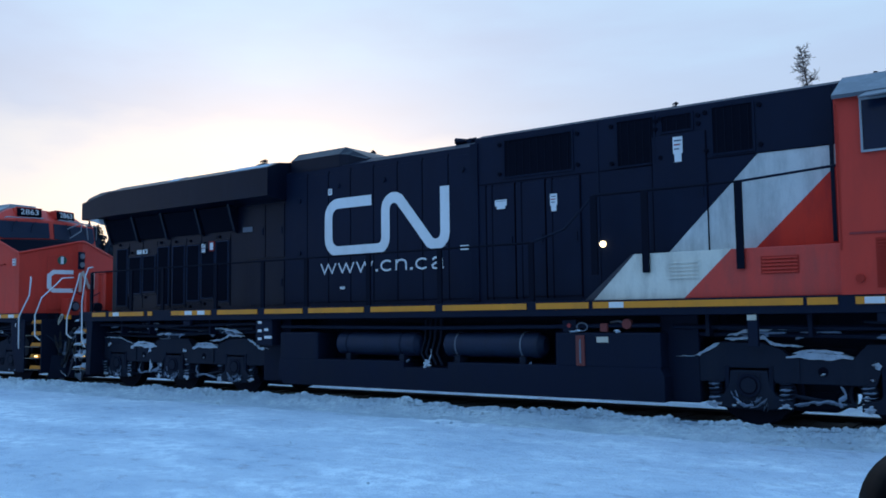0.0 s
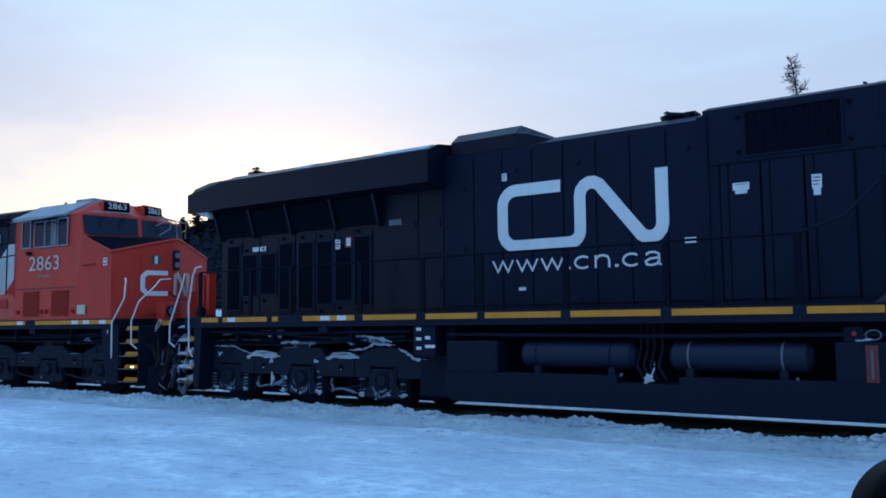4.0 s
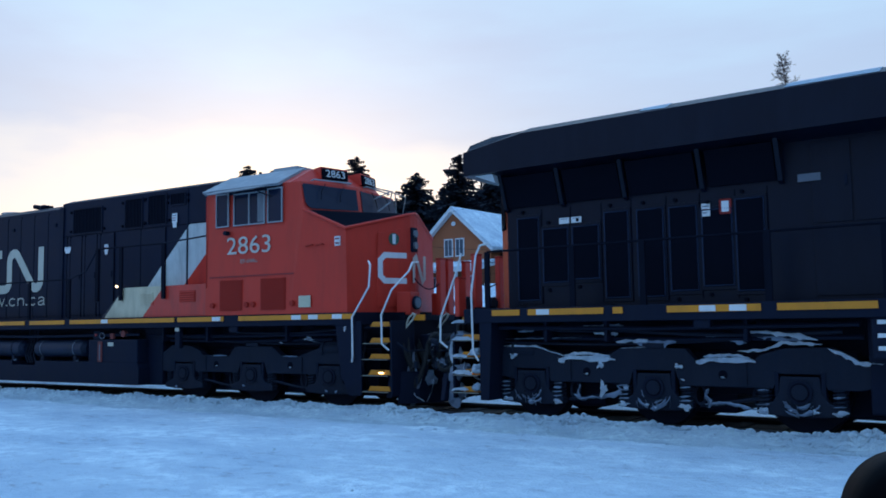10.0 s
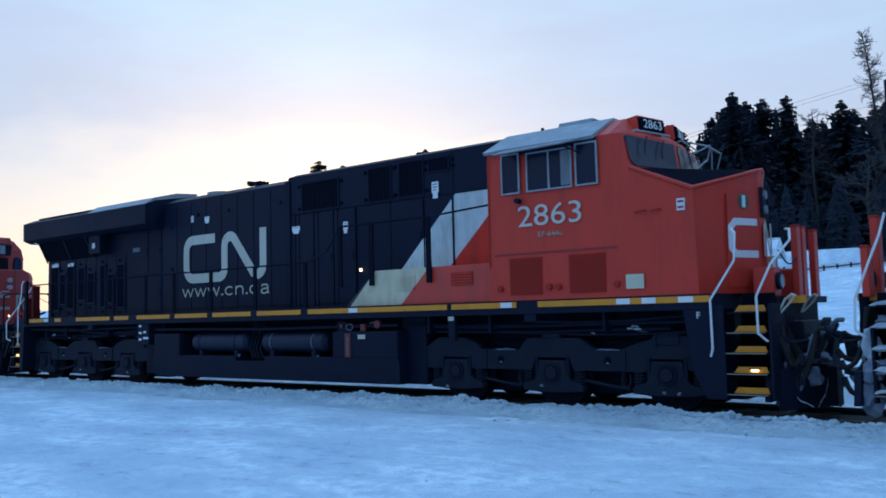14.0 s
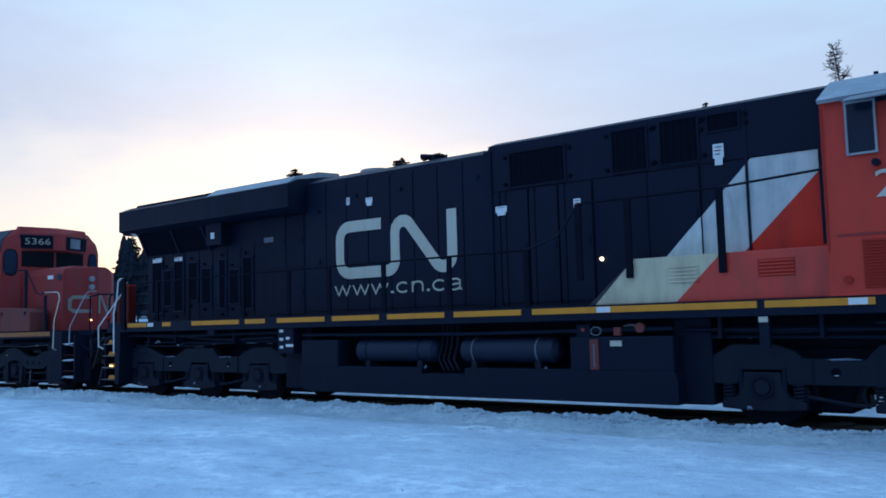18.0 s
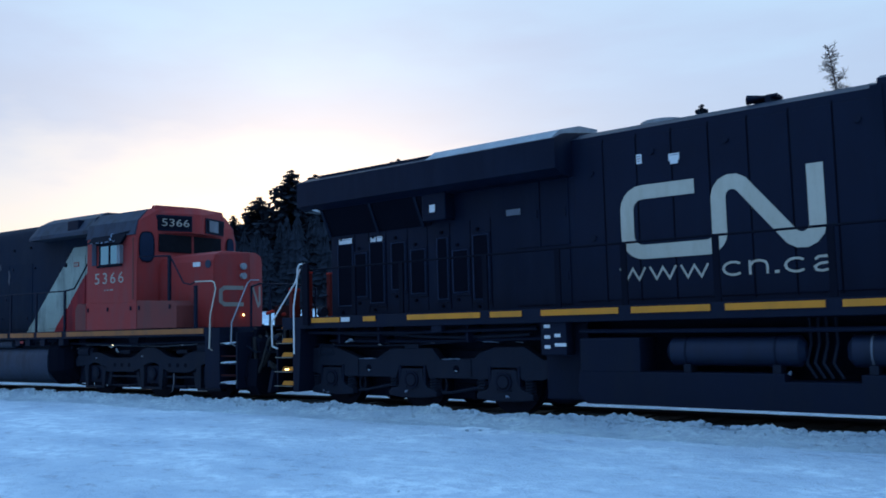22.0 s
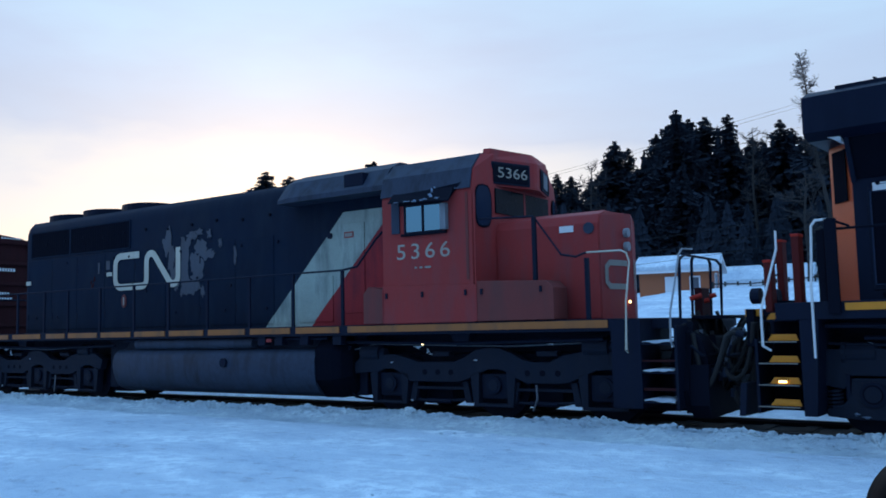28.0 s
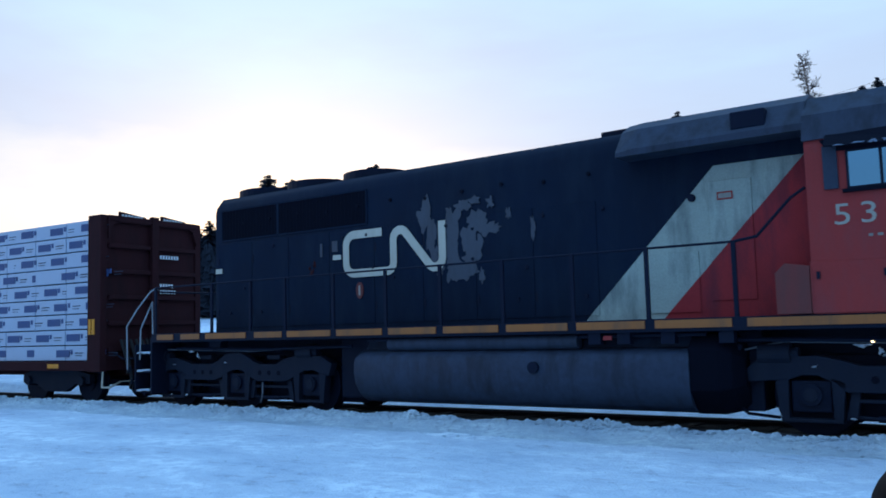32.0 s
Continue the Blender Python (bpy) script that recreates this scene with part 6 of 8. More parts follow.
def truck_emd(loco, axles, rnd):
    """An older three-axle truck: drop trays with three holes between arches over open pedestals."""
    a, b, c = axles
    t = part("truck", box(B(), a - 0.5, c + 0.5, -0.66, 0.66, 0.4, 1.0, 0.03), m_frame, loco, "grimy three-axle truck")
    up = [(a - 0.80, 0.82), (a - 0.62, 0.97), (a + 0.1, 1.0), (a + 0.38, 0.94), (a + 0.62, 0.87), (b - 0.76, 0.87), (b - 0.52, 0.95), (b - 0.34, 1.06), (b - 0.12, 1.10), (b + 0.14, 1.09), (b + 0.34, 1.02), (b + 0.55, 0.91),
          (b + 0.72, 0.87), (c - 0.90, 0.87), (c - 0.68, 0.97), (c - 0.3, 1.04), (c + 0.3, 1.02), (c + 0.58, 0.88)]
    dn = [(c + 0.5, 0.66), (c + 0.3, 0.70), (c + 0.1, 0.76), (c - 0.12, 0.75), (c - 0.3, 0.68), (c - 0.55, 0.57), (c - 0.75, 0.54), (b + 0.62, 0.54), (b + 0.42, 0.62), (b + 0.28, 0.71), (b + 0.08, 0.76), (b - 0.1, 0.75), (b - 0.28, 0.69),
          (b - 0.46, 0.60), (b - 0.66, 0.54), (a + 0.44, 0.54), (a + 0.30, 0.65), (a + 0.1, 0.75), (a - 0.1, 0.75), (a - 0.28, 0.68), (a - 0.5, 0.68), (a - 0.76, 0.66)]
    for s in (-1, 1):
        y0, y1 = min(s * 0.97, s * 1.13), max(s * 0.97, s * 1.13)
        part("side_frame", prism(B(), up + dn, y0, y1, 0.01), m_truck, t, "cast side frame with dipped trays")
        for mid in ((a + b) / 2 - 0.02, (b + c) / 2 - 0.06):
            for k in (-1, 0, 1):
                x = mid + 0.265 * k
                part("frame_hole", rod(B(), (x, s * 1.128, 0.70), (x, s * 1.135, 0.70), 0.048, 12), m_post, t)
            # brake gear hung below the tray
            part("brake_beam", box(B(), mid - 0.56, mid + 0.56, min(s * 1.0, s * 1.06), max(s * 1.0, s * 1.06), 0.41, 0.455, 0.008), m_truck, t)
            for k in (-0.5, 0.5):
                part("brake_hanger", prism(B(), [(mid + k - 0.05, 0.55), (mid + k + 0.05, 0.55), (mid + k * 1.14 + 0.06, 0.2), (mid + k * 1.14 - 0.06, 0.2)], min(s * 1.0, s * 1.07), max(s * 1.0, s * 1.07)), m_truck, t)
            part("brake_rod", pipe(B(), [(mid - 0.55, s * 1.02, 0.23), (mid - 0.1, s * 1.03, 0.21), (mid + 0.5, s * 1.02, 0.25)], 0.022), m_truck, t)
            part("slack_adjuster", rod(B(), (mid - 0.28, s * 1.03, 0.215), (mid + 0.2, s * 1.03, 0.215), 0.04, 8), m_frame, t)
        for x in axles:
            # open pedestal: two legs, tie bar, and the box with its round end
            for q in (-1, 1):
                part("pedestal_leg", prism(B(), [(x + q * 0.26, 0.72), (x + q * 0.42, 0.66), (x + q * 0.37, 0.2), (x + q * 0.27, 0.2)], y0, y1), m_truck, t)
            part("tie_bar", box(B(), x - 0.37, x + 0.37, y0, y1, 0.155, 0.205, 0.008), m_truck, t)
            jb = part("journal_box", box(B(), x - 0.24, x + 0.24, min(s * 0.95, s * 1.07), max(s * 0.95, s * 1.07), 0.28, 0.68, 0.02), m_frame, t)
            part("box_cap", rod(B(), (x, s * 1.07, 0.5), (x, s * 1.12, 0.5), 0.14, 16), m_frame, jb)
            part("cap_rim", rod(B(), (x, s * 1.12, 0.5), (x, s * 1.13, 0.5), 0.09, 14), m_truck, jb)
        for x, z, r in ((a - 0.42, 1.02, 0.14), (c - 0.12, 1.10, 0.14)):
            cyl = B()
            rod(cyl, (x - 0.2, s * 1.05, z), (x + 0.2, s * 1.05, z), r, 16)
            rod(cyl, (x + 0.2, s * 1.05, z), (x + 0.3, s * 1.05, z), r * 0.6, 12)
            part("brake_cylinder", cyl, m_truck, t, "round brake cylinder")
        for x in ((a + b) / 2, (b + c) / 2):
            part("valve", box(B(), x - 0.2, x + 0.16, min(s * 0.9, s * 1.05), max(s * 0.9, s * 1.05), 0.96, 1.04, 0.01), m_truck, t)
        part("cable", pipe(B(), [(a - 0.9, s * 1.1, 0.45), (a - 0.96, s * 1.12, 0.7), (a - 0.8, s * 1.1, 1.08), (a - 0.3, s * 1.08, 1.18), (b - 0.6, s * 1.06, 1.14), (b + 0.3, s * 1.06, 1.12), (c - 0.5, s * 1.06, 1.16), (c + 0.5, s * 1.05, 1.2)], 0.014, 5), m_label, t, "pale weathered cable")
        part("hose", pipe(B(), [(a - 0.96, s * 1.1, 0.7), (a - 0.98, s * 1.1, 0.4), (a - 0.8, s * 1.08, 0.24), (a - 0.4, s * 1.05, 0.2)], 0.022, 6), m_post, t)
        part("hose", pipe(B(), [(b + 0.8, s * 1.14, 0.52), (b + 0.82, s * 1.16, 0.3), (b + 0.72, s * 1.12, 0.12)], 0.016, 5), m_label, t)
        part("bracket", prism(B(), [(b - 0.78, 1.36), (b - 0.36, 1.36), (b - 0.42, 1.14), (b - 0.62, 1.14)], min(s * 1.0, s * 1.2), max(s * 1.0, s * 1.2)), m_frame, t)
    sn = B()
    for x, z, rx, rz in ((a + 0.62, 1.13, 0.1, 0.03), (a + 0.85, 1.06, 0.05, 0.06), (a + 0.9, 1.0, 0.05, 0.02), (b - 0.3, 0.9, 0.05, 0.02), (a + 0.08, 0.86, 0.06, 0.012), (c - 0.85, 1.15, 0.08, 0.012), (a + 0.5, 0.22, 0.05, 0.02)):
        splat(sn, rnd, x, z, rx, rz, -1.145)
    tagged(part("packed_snow", sn, m_loose, t, "flecks of snow on the truck"), kind="stuff")
    for x in axles:
        add_wheelset(t, x, 0.52)
        part("traction_motor", box(B(), x - 0.1, x + 1.0, -0.64, 0.64, 0.14, 0.8, 0.05), m_frame, t)


def loco_emd():
    """An older six-axle locomotive with a narrow round-edged hood."""
    rnd = random.Random(21)
    L = thing("locomotive", "old weathered freight locomotive with a faded red cab", "locomotive", group="locomotives of the train")
    H, D0 = -1.0, 1.52
    lm = material("old_hood_livery", (0.0036, 0.0108, 0.0262), 0.7, grain=45, stain=0.7, vary=0.7, dirt=(0.0100, 0.0210, 0.037), dirt_amount=0.6, bump=0.1, spec=0.09,
                  paint=livery(2.82, 4.04, 0.975, 0.96, 3.62, white=(0.31, 0.36, 0.315), red=(0.29, 0.030, 0.034)))
    part("underframe", box(B(), -8.6, 9.7, -0.55, 0.55, 0.9, 1.35), m_frame, L)
    part("deck", box(B(), -8.0, 9.55, -1.49, 1.49, 1.34, D0, 0.01), m_frame, L, "grimy deck and side sill")
    stripe(L, [(-7.8, -7.25), (-7.0, -6.4), (-6.2, -5.0), (-4.75, -4.0), (-3.85, -2.75), (-2.6, -1.55), (-1.4, -0.4), (-0.25, 0.8), (0.95, 2.0), (2.15, 3.2), (3.35, 4.4), (4.6, 9.5)], 1.39, 1.50, m_orange, label="dull orange sill stripe")
    hood = B()
    prof = mirrored([(0, 4.37), (0.6, 4.37), (0.86, 4.31), (0.97, 4.18), (1.0, 4.0), (1.0, D0)])
    loft(hood, [(-6.5, mirrored([(0, 4.29), (0.6, 4.29), (0.84, 4.24), (0.95, 4.12), (0.98, 4.0), (0.98, D0)])), (-6.4, prof), (5.42, prof)])
    smooth(part("engine_hood", hood, lm, L, "black engine hood with a slanted grey-white band"), 50)
    for x0, x1 in ((-6.25, -4.62), (-4.56, -2.28)):
        rs = part("radiator_screen", box(B(), x0, x1, H - 0.012, H + 0.01, 3.42, 4.02), m_dark, L, "dark radiator screen")
        for q in ((x0 - 0.02, x1 + 0.02, 4.02, 4.05), (x0 - 0.02, x1 + 0.02, 3.39, 3.42), (x0 - 0.03, x0, 3.42, 4.02), (x1, x1 + 0.03, 3.42, 4.02)):
            part("screen_rim", box(B(), q[0], q[1], H - 0.02, H, q[2], q[3]), lm, rs)
        for k in range(int((x1 - x0) / 0.09)):
            x = x0 + 0.045 + k * 0.09
            part("screen_wire", box(B(), x, x + 0.012, H - 0.016, H - 0.012, 3.42, 4.02), m_post, rs)
    xs = [-6.4, -5.35, -4.3, -3.2, -2.1, -1.0, 0.1, 1.2, 2.3]
    for x0, x1 in zip(xs, xs[1:]):
        d = part("hood_door", box(B(), x0 + 0.006, x1 - 0.006, H - 0.012, H + 0.005, 1.6, 3.33, 0.005), lm, L)
        part("hinge", box(B(), x0 + 0.02, x0 + 0.05, H - 0.022, H - 0.012, 2.9, 3.05), m_frame, d)
        part("hinge", box(B(), x0 + 0.02, x0 + 0.05, H - 0.022, H - 0.012, 1.85, 2.0), m_frame, d)
    for k in range(11):  # lifting and jacking holes below the roof edge
        x = -5.6 + k * 0.78
        part("eye_bolt", rod(B(), (x, H + 0.02, 3.72 + 0.03 * (k % 3)), (x, H - 0.03, 3.72 + 0.03 * (k % 3)), 0.032, 8), m_post, L)
    door(L, 3.0, 3.85, 1.6, 2.45, H, lm, latch=False)
    door(L, 4.0, 4.62, 1.75, 3.4, H, lm, latch=False)
    for k in range(16):
        x, z = rnd.uniform(-6.2, 2.8), rnd.choice((1.9, 2.4, 2.6, 3.2))
        part("door_bolt", rod(B(), (x, H, z), (x, H - 0.035, z), 0.03, 8), m_frame, L)
    for x in (-5.82, -4.36, -2.8):
        f = B()
        rod(f, (x, 0, 4.34), (x, 0, 4.50), 0.70, 28)
        rod(f, (x, 0, 4.50), (x, 0, 4.515), 0.64, 28)
        part("radiator_fan", f, m_black, L, "round roof fan housing")
    ex = B()
    box(ex, 2.15, 2.85, -0.4, 0.4, 4.35, 4.50, 0.02)
    part("exhaust_outlet", ex, m_black, L)
    part("lifting_lug", box(B(), -0.1, 0.05, -0.1, 0.1, 4.36, 4.45), m_black, L)
    cv = B()
    loft(cv, [(2.85, mirrored([(0, 4.41), (0.9, 4.39), (1.18, 4.24), (1.45, 3.9), (1.45, 3.84), (1.0, 3.84)])), (3.12, mirrored([(0, 4.42), (0.95, 4.40), (1.25, 4.25), (1.47, 3.93), (1.47, 3.84), (1.0, 3.84)])), (5.42, mirrored([(0, 4.42), (0.95, 4.40), (1.25, 4.25), (1.47, 3.93), (1.47, 3.84), (1.0, 3.84)]))])
    part("intake_hood", cv, m_tank, L, "grey overhanging snow shield over the air intakes")
    part("intake_box", box(B(), 4.5, 4.95, -1.44, -1.05, 3.98, 4.22, 0.02), m_black, L)
    # faint leftover of old paint
    patches = ((-0.90, 3.42, 0.2, 0.26), (-0.82, 3.1, 0.14, 0.3), (-0.74, 2.72, 0.12, 0.34), (-0.36, 3.3, 0.16, 0.3), (-0.40, 2.9, 0.16, 0.4), (-0.36, 2.55, 0.2, 0.3), (-0.12, 2.42, 0.26, 0.16), (-0.1, 3.5, 0.18, 0.1), (0.05, 2.95, 0.2, 0.36),
               (0.16, 3.22, 0.2, 0.18), (0.34, 3.08, 0.24, 0.14), (0.02, 2.6, 0.2, 0.22), (0.52, 3.1, 0.12, 0.06), (0.1, 3.56, 0.14, 0.08), (0.22, 2.3, 0.06, 0.14), (-0.62, 2.45, 0.1, 0.14), (0.42, 3.5, 0.08, 0.1), (0.75, 3.3, 0.07, 0.12), (1.2, 3.0, 0.05, 0.2))
    for k, (x, z, rx, rz) in enumerate(patches):
        g, ring, q = B(), [], k * 3.7
        for j in range(34):
            an = j * 2 * math.pi / 34
            rr = max(0.35, 0.85 + 0.8 * noise.noise(Vector((math.cos(an) * 1.6, math.sin(an) * 1.6, q))) + 0.35 * noise.noise(Vector((math.cos(an) * 5.0, math.sin(an) * 5.0, q))))
            ring.append((x + rx * rr * math.cos(an), z + rz * rr * math.sin(an)))
        prism(g, ring, H - 0.0160 - 0.0004 * k, H - 0.010)
        part("old_paint_patch", g, m_ghost, L, "faded remains of a painted picture")
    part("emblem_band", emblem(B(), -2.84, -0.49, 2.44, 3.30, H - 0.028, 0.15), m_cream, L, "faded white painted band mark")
    for x, z, w, h, m in ((-3.0, 2.84, 0.2, 0.09, m_cream), (-6.35, 2.78, 0.2, 0.1, m_cream), (-3.4, 3.0, 0.06, 0.25, m_ghost), (-3.05, 3.05, 0.14, 0.2, m_ghost)):
        part("notice_plate", box(B(), x - w / 2, x + w / 2, H - 0.03, H - 0.018, z - h / 2, z + h / 2), m, L, "small worn notice plate")
    oval = [(-2.45 + 0.085 * math.cos(k * 0.393), 2.2 + 0.15 * math.sin(k * 0.393)) for k in range(16)]
    no = part("notice_plate", prism(B(), oval, H - 0.03, H - 0.012), m_redbrown, L, "red oval notice with a pale middle")
    part("print_line", box(B(), -2.47, -2.43, H - 0.034, H - 0.03, 2.11, 2.29), m_faded, no)
    spill = B()
    for x, z, rx, rz in ((-3.66, 2.58, 0.09, 0.12), (-3.6, 2.74, 0.05, 0.1), (-3.72, 2.68, 0.04, 0.05)):
        splat(spill, rnd, x, z, rx, rz, H - 0.014)
    tagged(part("primer_patch", spill, m_rust, L, "patch of rust where paint has flaked"), kind="stuff")
    fs = part("notice_plate", box(B(), 4.14, 4.36, H - 0.026, H - 0.018, 3.13, 3.24), m_redold, L, "small red-framed notice")
    part("notice_face", box(B(), 4.16, 4.34, H - 0.029, H - 0.025, 3.15, 3.22), m_dull, fs)
    part("porthole", rod(B(), (3.78, H + 0.01, 3.2), (3.78, H - 0.04, 3.2), 0.055, 12), m_frame, L)
    # cab
    cb = B()
    cprof = mirrored([(0, 4.40), (0.55, 4.40), (1.15, 4.28), (1.42, 4.0), (1.5, 3.62), (1.5, D0)])
    fprof = mirrored([(0, 4.38), (0.55, 4.38), (0.98, 4.28), (1.0, 4.0), (1.0, 3.62), (1.0, D0)])
    loft(cb, [(5.42, cprof), (7.24, cprof), (7.36, fprof)])
    part("cab", cb, m_redold, L, "faded red cab")
    rf = B()
    rp = [(0, 4.43), (0.55, 4.42), (1.17, 4.29), (1.44, 4.02), (1.53, 3.68)]
    loft(rf, [(5.4, mirrored(rp) + [(-1.5, 3.68), (-1.41, 4.02), (-1.14, 4.29), (1.14, 4.29), (1.41, 4.02), (1.5, 3.68)]), (7.22, mirrored(rp) + [(-1.5, 3.68), (-1.41, 4.02), (-1.14, 4.29), (1.14, 4.29), (1.41, 4.02), (1.5, 3.68)])])
    part("cab_roof", rf, m_tank, L, "dull grey-blue cab roof")
    part("sun_visor", loft(B(), [(5.68, [(-1.5, 3.74), (-1.68, 3.56), (-1.68, 3.54), (-1.5, 3.69)]), (6.92, [(-1.5, 3.76), (-1.68, 3.50), (-1.68, 3.48), (-1.5, 3.70)])]), m_post, L, "dark window awning")
    part("awning_edge", slab(B(), [(5.60, -1.515, 3.66), (5.72, -1.52, 3.50), (6.80, -1.52, 3.50), (7.05, -1.515, 3.78)], 0.006), m_post, L)
    sv = B()
    for x, z, rx, rz in ((5.85, 3.545, 0.07, 0.012), (6.05, 3.545, 0.09, 0.014), (6.24, 3.545, 0.06, 0.03), (6.42, 3.545, 0.10, 0.02), (6.56, 3.60, 0.05, 0.03), (6.60, 3.67, 0.025, 0.05), (6.68, 3.55, 0.06, 0.02), (6.66, 3.72, 0.03, 0.015)):
        splat(sv, rnd, x, z, rx, rz, -1.69)
    tagged(part("awning_snow", sv, m_frost, L, "snow on the awning"), kind="stuff")
    part("wind_deflector", box(B(), 6.68, 6.79, -1.6, -1.5, 3.04, 3.47, 0.01), m_visor, L, "pale wind deflector")
    window(L, 5.92, 6.64, 3.05, 3.48, -1.5, m_frame, True, m_bright)
    part("wind_deflector", box(B(), 5.63, 5.80, -1.53, -1.5, 3.04, 3.58, 0.01), m_tank, L, "grey wind deflector")
    part("window_ledge", box(B(), 5.84, 6.76, -1.55, -1.5, 2.98, 3.025, 0.006), m_post, L)
    part("cab_corner", box(B(), 7.12, 7.17, -1.508, -1.495, 2.2, 3.62), m_redbrown, L)
    part("road_number", lettering("5366", 0.37, 1.08, 1.3), m_faded, L, "faded white road number", at=pose(6.26, -1.503, 2.71))
    bars(L, 6.09, 2.43, -1.502, (0.05, 0.06, 0.12), m_dull, 0.035)
    for x0, x1, m, lb in ((4.98, 5.40, m_redbrown, "grimy red-brown box"), (5.41, 7.29, m_redold, "faded red battery box"), (7.30, 8.66, m_redbrown, "grimy red-brown box")):
        t0 = 0.12 if x0 < 5 else 0.0
        t1 = 0.11 if x1 > 8 else 0.0
        part("battery_box", prism(B(), [(x0, 1.53), (x0, 2.17 - t0), (x0 + t0 + 0.001, 2.17), (x1 - t1 - 0.001, 2.12), (x1, 2.12 - t1), (x1, 1.53)], -1.52, -1.05, 0.012), m, L, lb)
    for x in (5.5, 6.25, 7.1, 7.4, 8.45):
        part("latch", box(B(), x - 0.02, x + 0.02, -1.54, -1.52, 1.95, 2.04), m_frame, L)
    for x in (5.42, 7.3):
        part("seam", box(B(), x - 0.01, x + 0.01, -1.53, -1.5, 1.55, 3.6 if x > 6 else 2.1), m_redold, L)
    # front of the cab
    for s in (-1, 1):
        o, rim = B(), B()
        ring = []
        for k in range(16):
            a = 2 * math.pi * k / 16
            ca, sa = math.cos(a), math.sin(a)
            ring.append((0.5 + 0.5 * math.copysign(abs(ca) ** 0.6, ca), 3.40 + 0.33 * math.copysign(abs(sa) ** 0.7, sa)))
        for mesh, grow, out in ((rim, 1.18, 0.012), (o, 1.0, 0.022)):
            q = [(7.255 + 0.1 * (0.5 + (u - 0.5) * grow), s * (1.40 - 0.30 * (0.5 + (u - 0.5) * grow)), 3.40 + (z - 3.40) * (1 + (grow - 1) * 0.5)) for u, z in ring]
            a = [mesh.verts.new(v) for v in q]
            b = [mesh.verts.new((x + out, y + s * out, z)) for x, y, z in q]
            mesh.faces.new(a)
            mesh.faces.new(b[::-1])
            for i in range(16):
                mesh.faces.new((a[i], b[i], b[(i + 1) % 16], a[(i + 1) % 16]))
            bmesh.ops.recalc_face_normals(mesh, faces=mesh.faces)
        cw = part("corner_window", o, m_cabglass, L, "dark rounded corner window")
        part("window_gasket", rim, m_post, cw)
    part("windshield", box(B(), 7.35, 7.385, -0.97, 0.9, 3.3, 3.72, 0.01), m_windshield, L, "dark windshield")
    part("windshield_post", box(B(), 7.38, 7.39, -0.03, 0.03, 3.3, 3.72), m_redold, L)
    plan = [(7.20, -1.08), (7.31, -1.06), (7.64, -0.08), (7.65, 0.0), (7.64, 0.08), (7.31, 1.06), (7.20, 1.08)]
    fair = B()
    low = [fair.verts.new((x, y, 3.76)) for x, y in plan]
    mid = [fair.verts.new((x, y, 4.22)) for x, y in plan]
    topv = [fair.verts.new((x - (0.10 if x > 7.35 else 0), y * 0.94, 4.39)) for x, y in plan]
    for p, q in ((low, mid), (mid, topv)):
        for k in range(len(plan)):
            fair.faces.new((p[k], p[(k + 1) % len(plan)], q[(k + 1) % len(plan)], q[k]))
    fair.faces.new(low[::-1])
    fair.faces.new(topv)
    bmesh.ops.recalc_face_normals(fair, faces=fair.faces)
    part("board_fairing", fair, m_redold, L, "faded red fairing that carries the number boards")
    for s in (-1, 1):
        nb = part("number_board", box(B(), -0.41, 0.41, -0.02, 0.02, -0.165, 0.165, 0.03), m_post, L, "black number board", at=pose(7.475, s * 0.62, 3.98, 0, 0, 71.4 if s < 0 else 108.6))
        part("board_gasket", box(B(), -0.44, 0.44, -0.012, 0.012, -0.19, 0.19, 0.012), m_frame, nb)
        if s < 0:
            part("road_number", lettering("5366", 0.25, 0.66), m_faded, nb, "white road number", at=pose(0.03, -0.024, 0))
        else:
            # pale plate painted as the sky mirrored in the far board
            part("board_reflection", box(B(), -0.30, 0.12, -0.026, -0.02, -0.14, 0.14, 0.01), m_visor, nb, "sky reflection painted pale on the board")
    ns = B()
    nprof = [(0, 3.22), (0.6, 3.22), (0.86, 3.14), (0.92, 3.0), (0.92, D0)]
    tip = [(y * 0.6 if y > 0 else y, z) for y, z in mirrored(nprof)]  # the far corner is cut back
    loft(ns, [(7.3, mirrored(nprof)), (8.75, mirrored(nprof)), (9.15, tip)], 0.03)
    part("nose", ns, m_redold, L, "faded red short hood")
    for q in (-1, 1):
        k = 1.0 if q < 0 else 0.6
        cor = [(9.13, q * 0.88 * k, D0), (9.13, q * 0.88 * k, 3.02), (9.14, q * 0.8 * k, 3.12), (9.16, q * 0.6 * k, 3.19), (9.28, 0, 3.19), (9.30, 0, D0)]
        part("nose_front", slab(B(), cor if q > 0 else cor[::-1], 0.03), m_redold, L)
    part("headlight", rod(rod(B(), (9.22, -0.17, 2.88), (9.34, -0.17, 2.88), 0.075, 14), (9.22, -0.17, 2.66), (9.34, -0.17, 2.66), 0.075, 14), m_grey, L, "twin headlights")
    part("crest", rod(B(), (9.0, -0.9, 2.92), (9.0, -0.94, 2.92), 0.09, 18), m_tank, L, "round grey crest")
    part("notice_plate", box(B(), 8.5, 8.74, -0.932, -0.92, 2.88, 2.98), m_white, L, "small white notice plate")
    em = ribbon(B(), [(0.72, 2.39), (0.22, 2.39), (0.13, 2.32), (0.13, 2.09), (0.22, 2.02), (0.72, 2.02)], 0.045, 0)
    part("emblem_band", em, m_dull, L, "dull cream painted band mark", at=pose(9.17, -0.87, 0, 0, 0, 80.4))
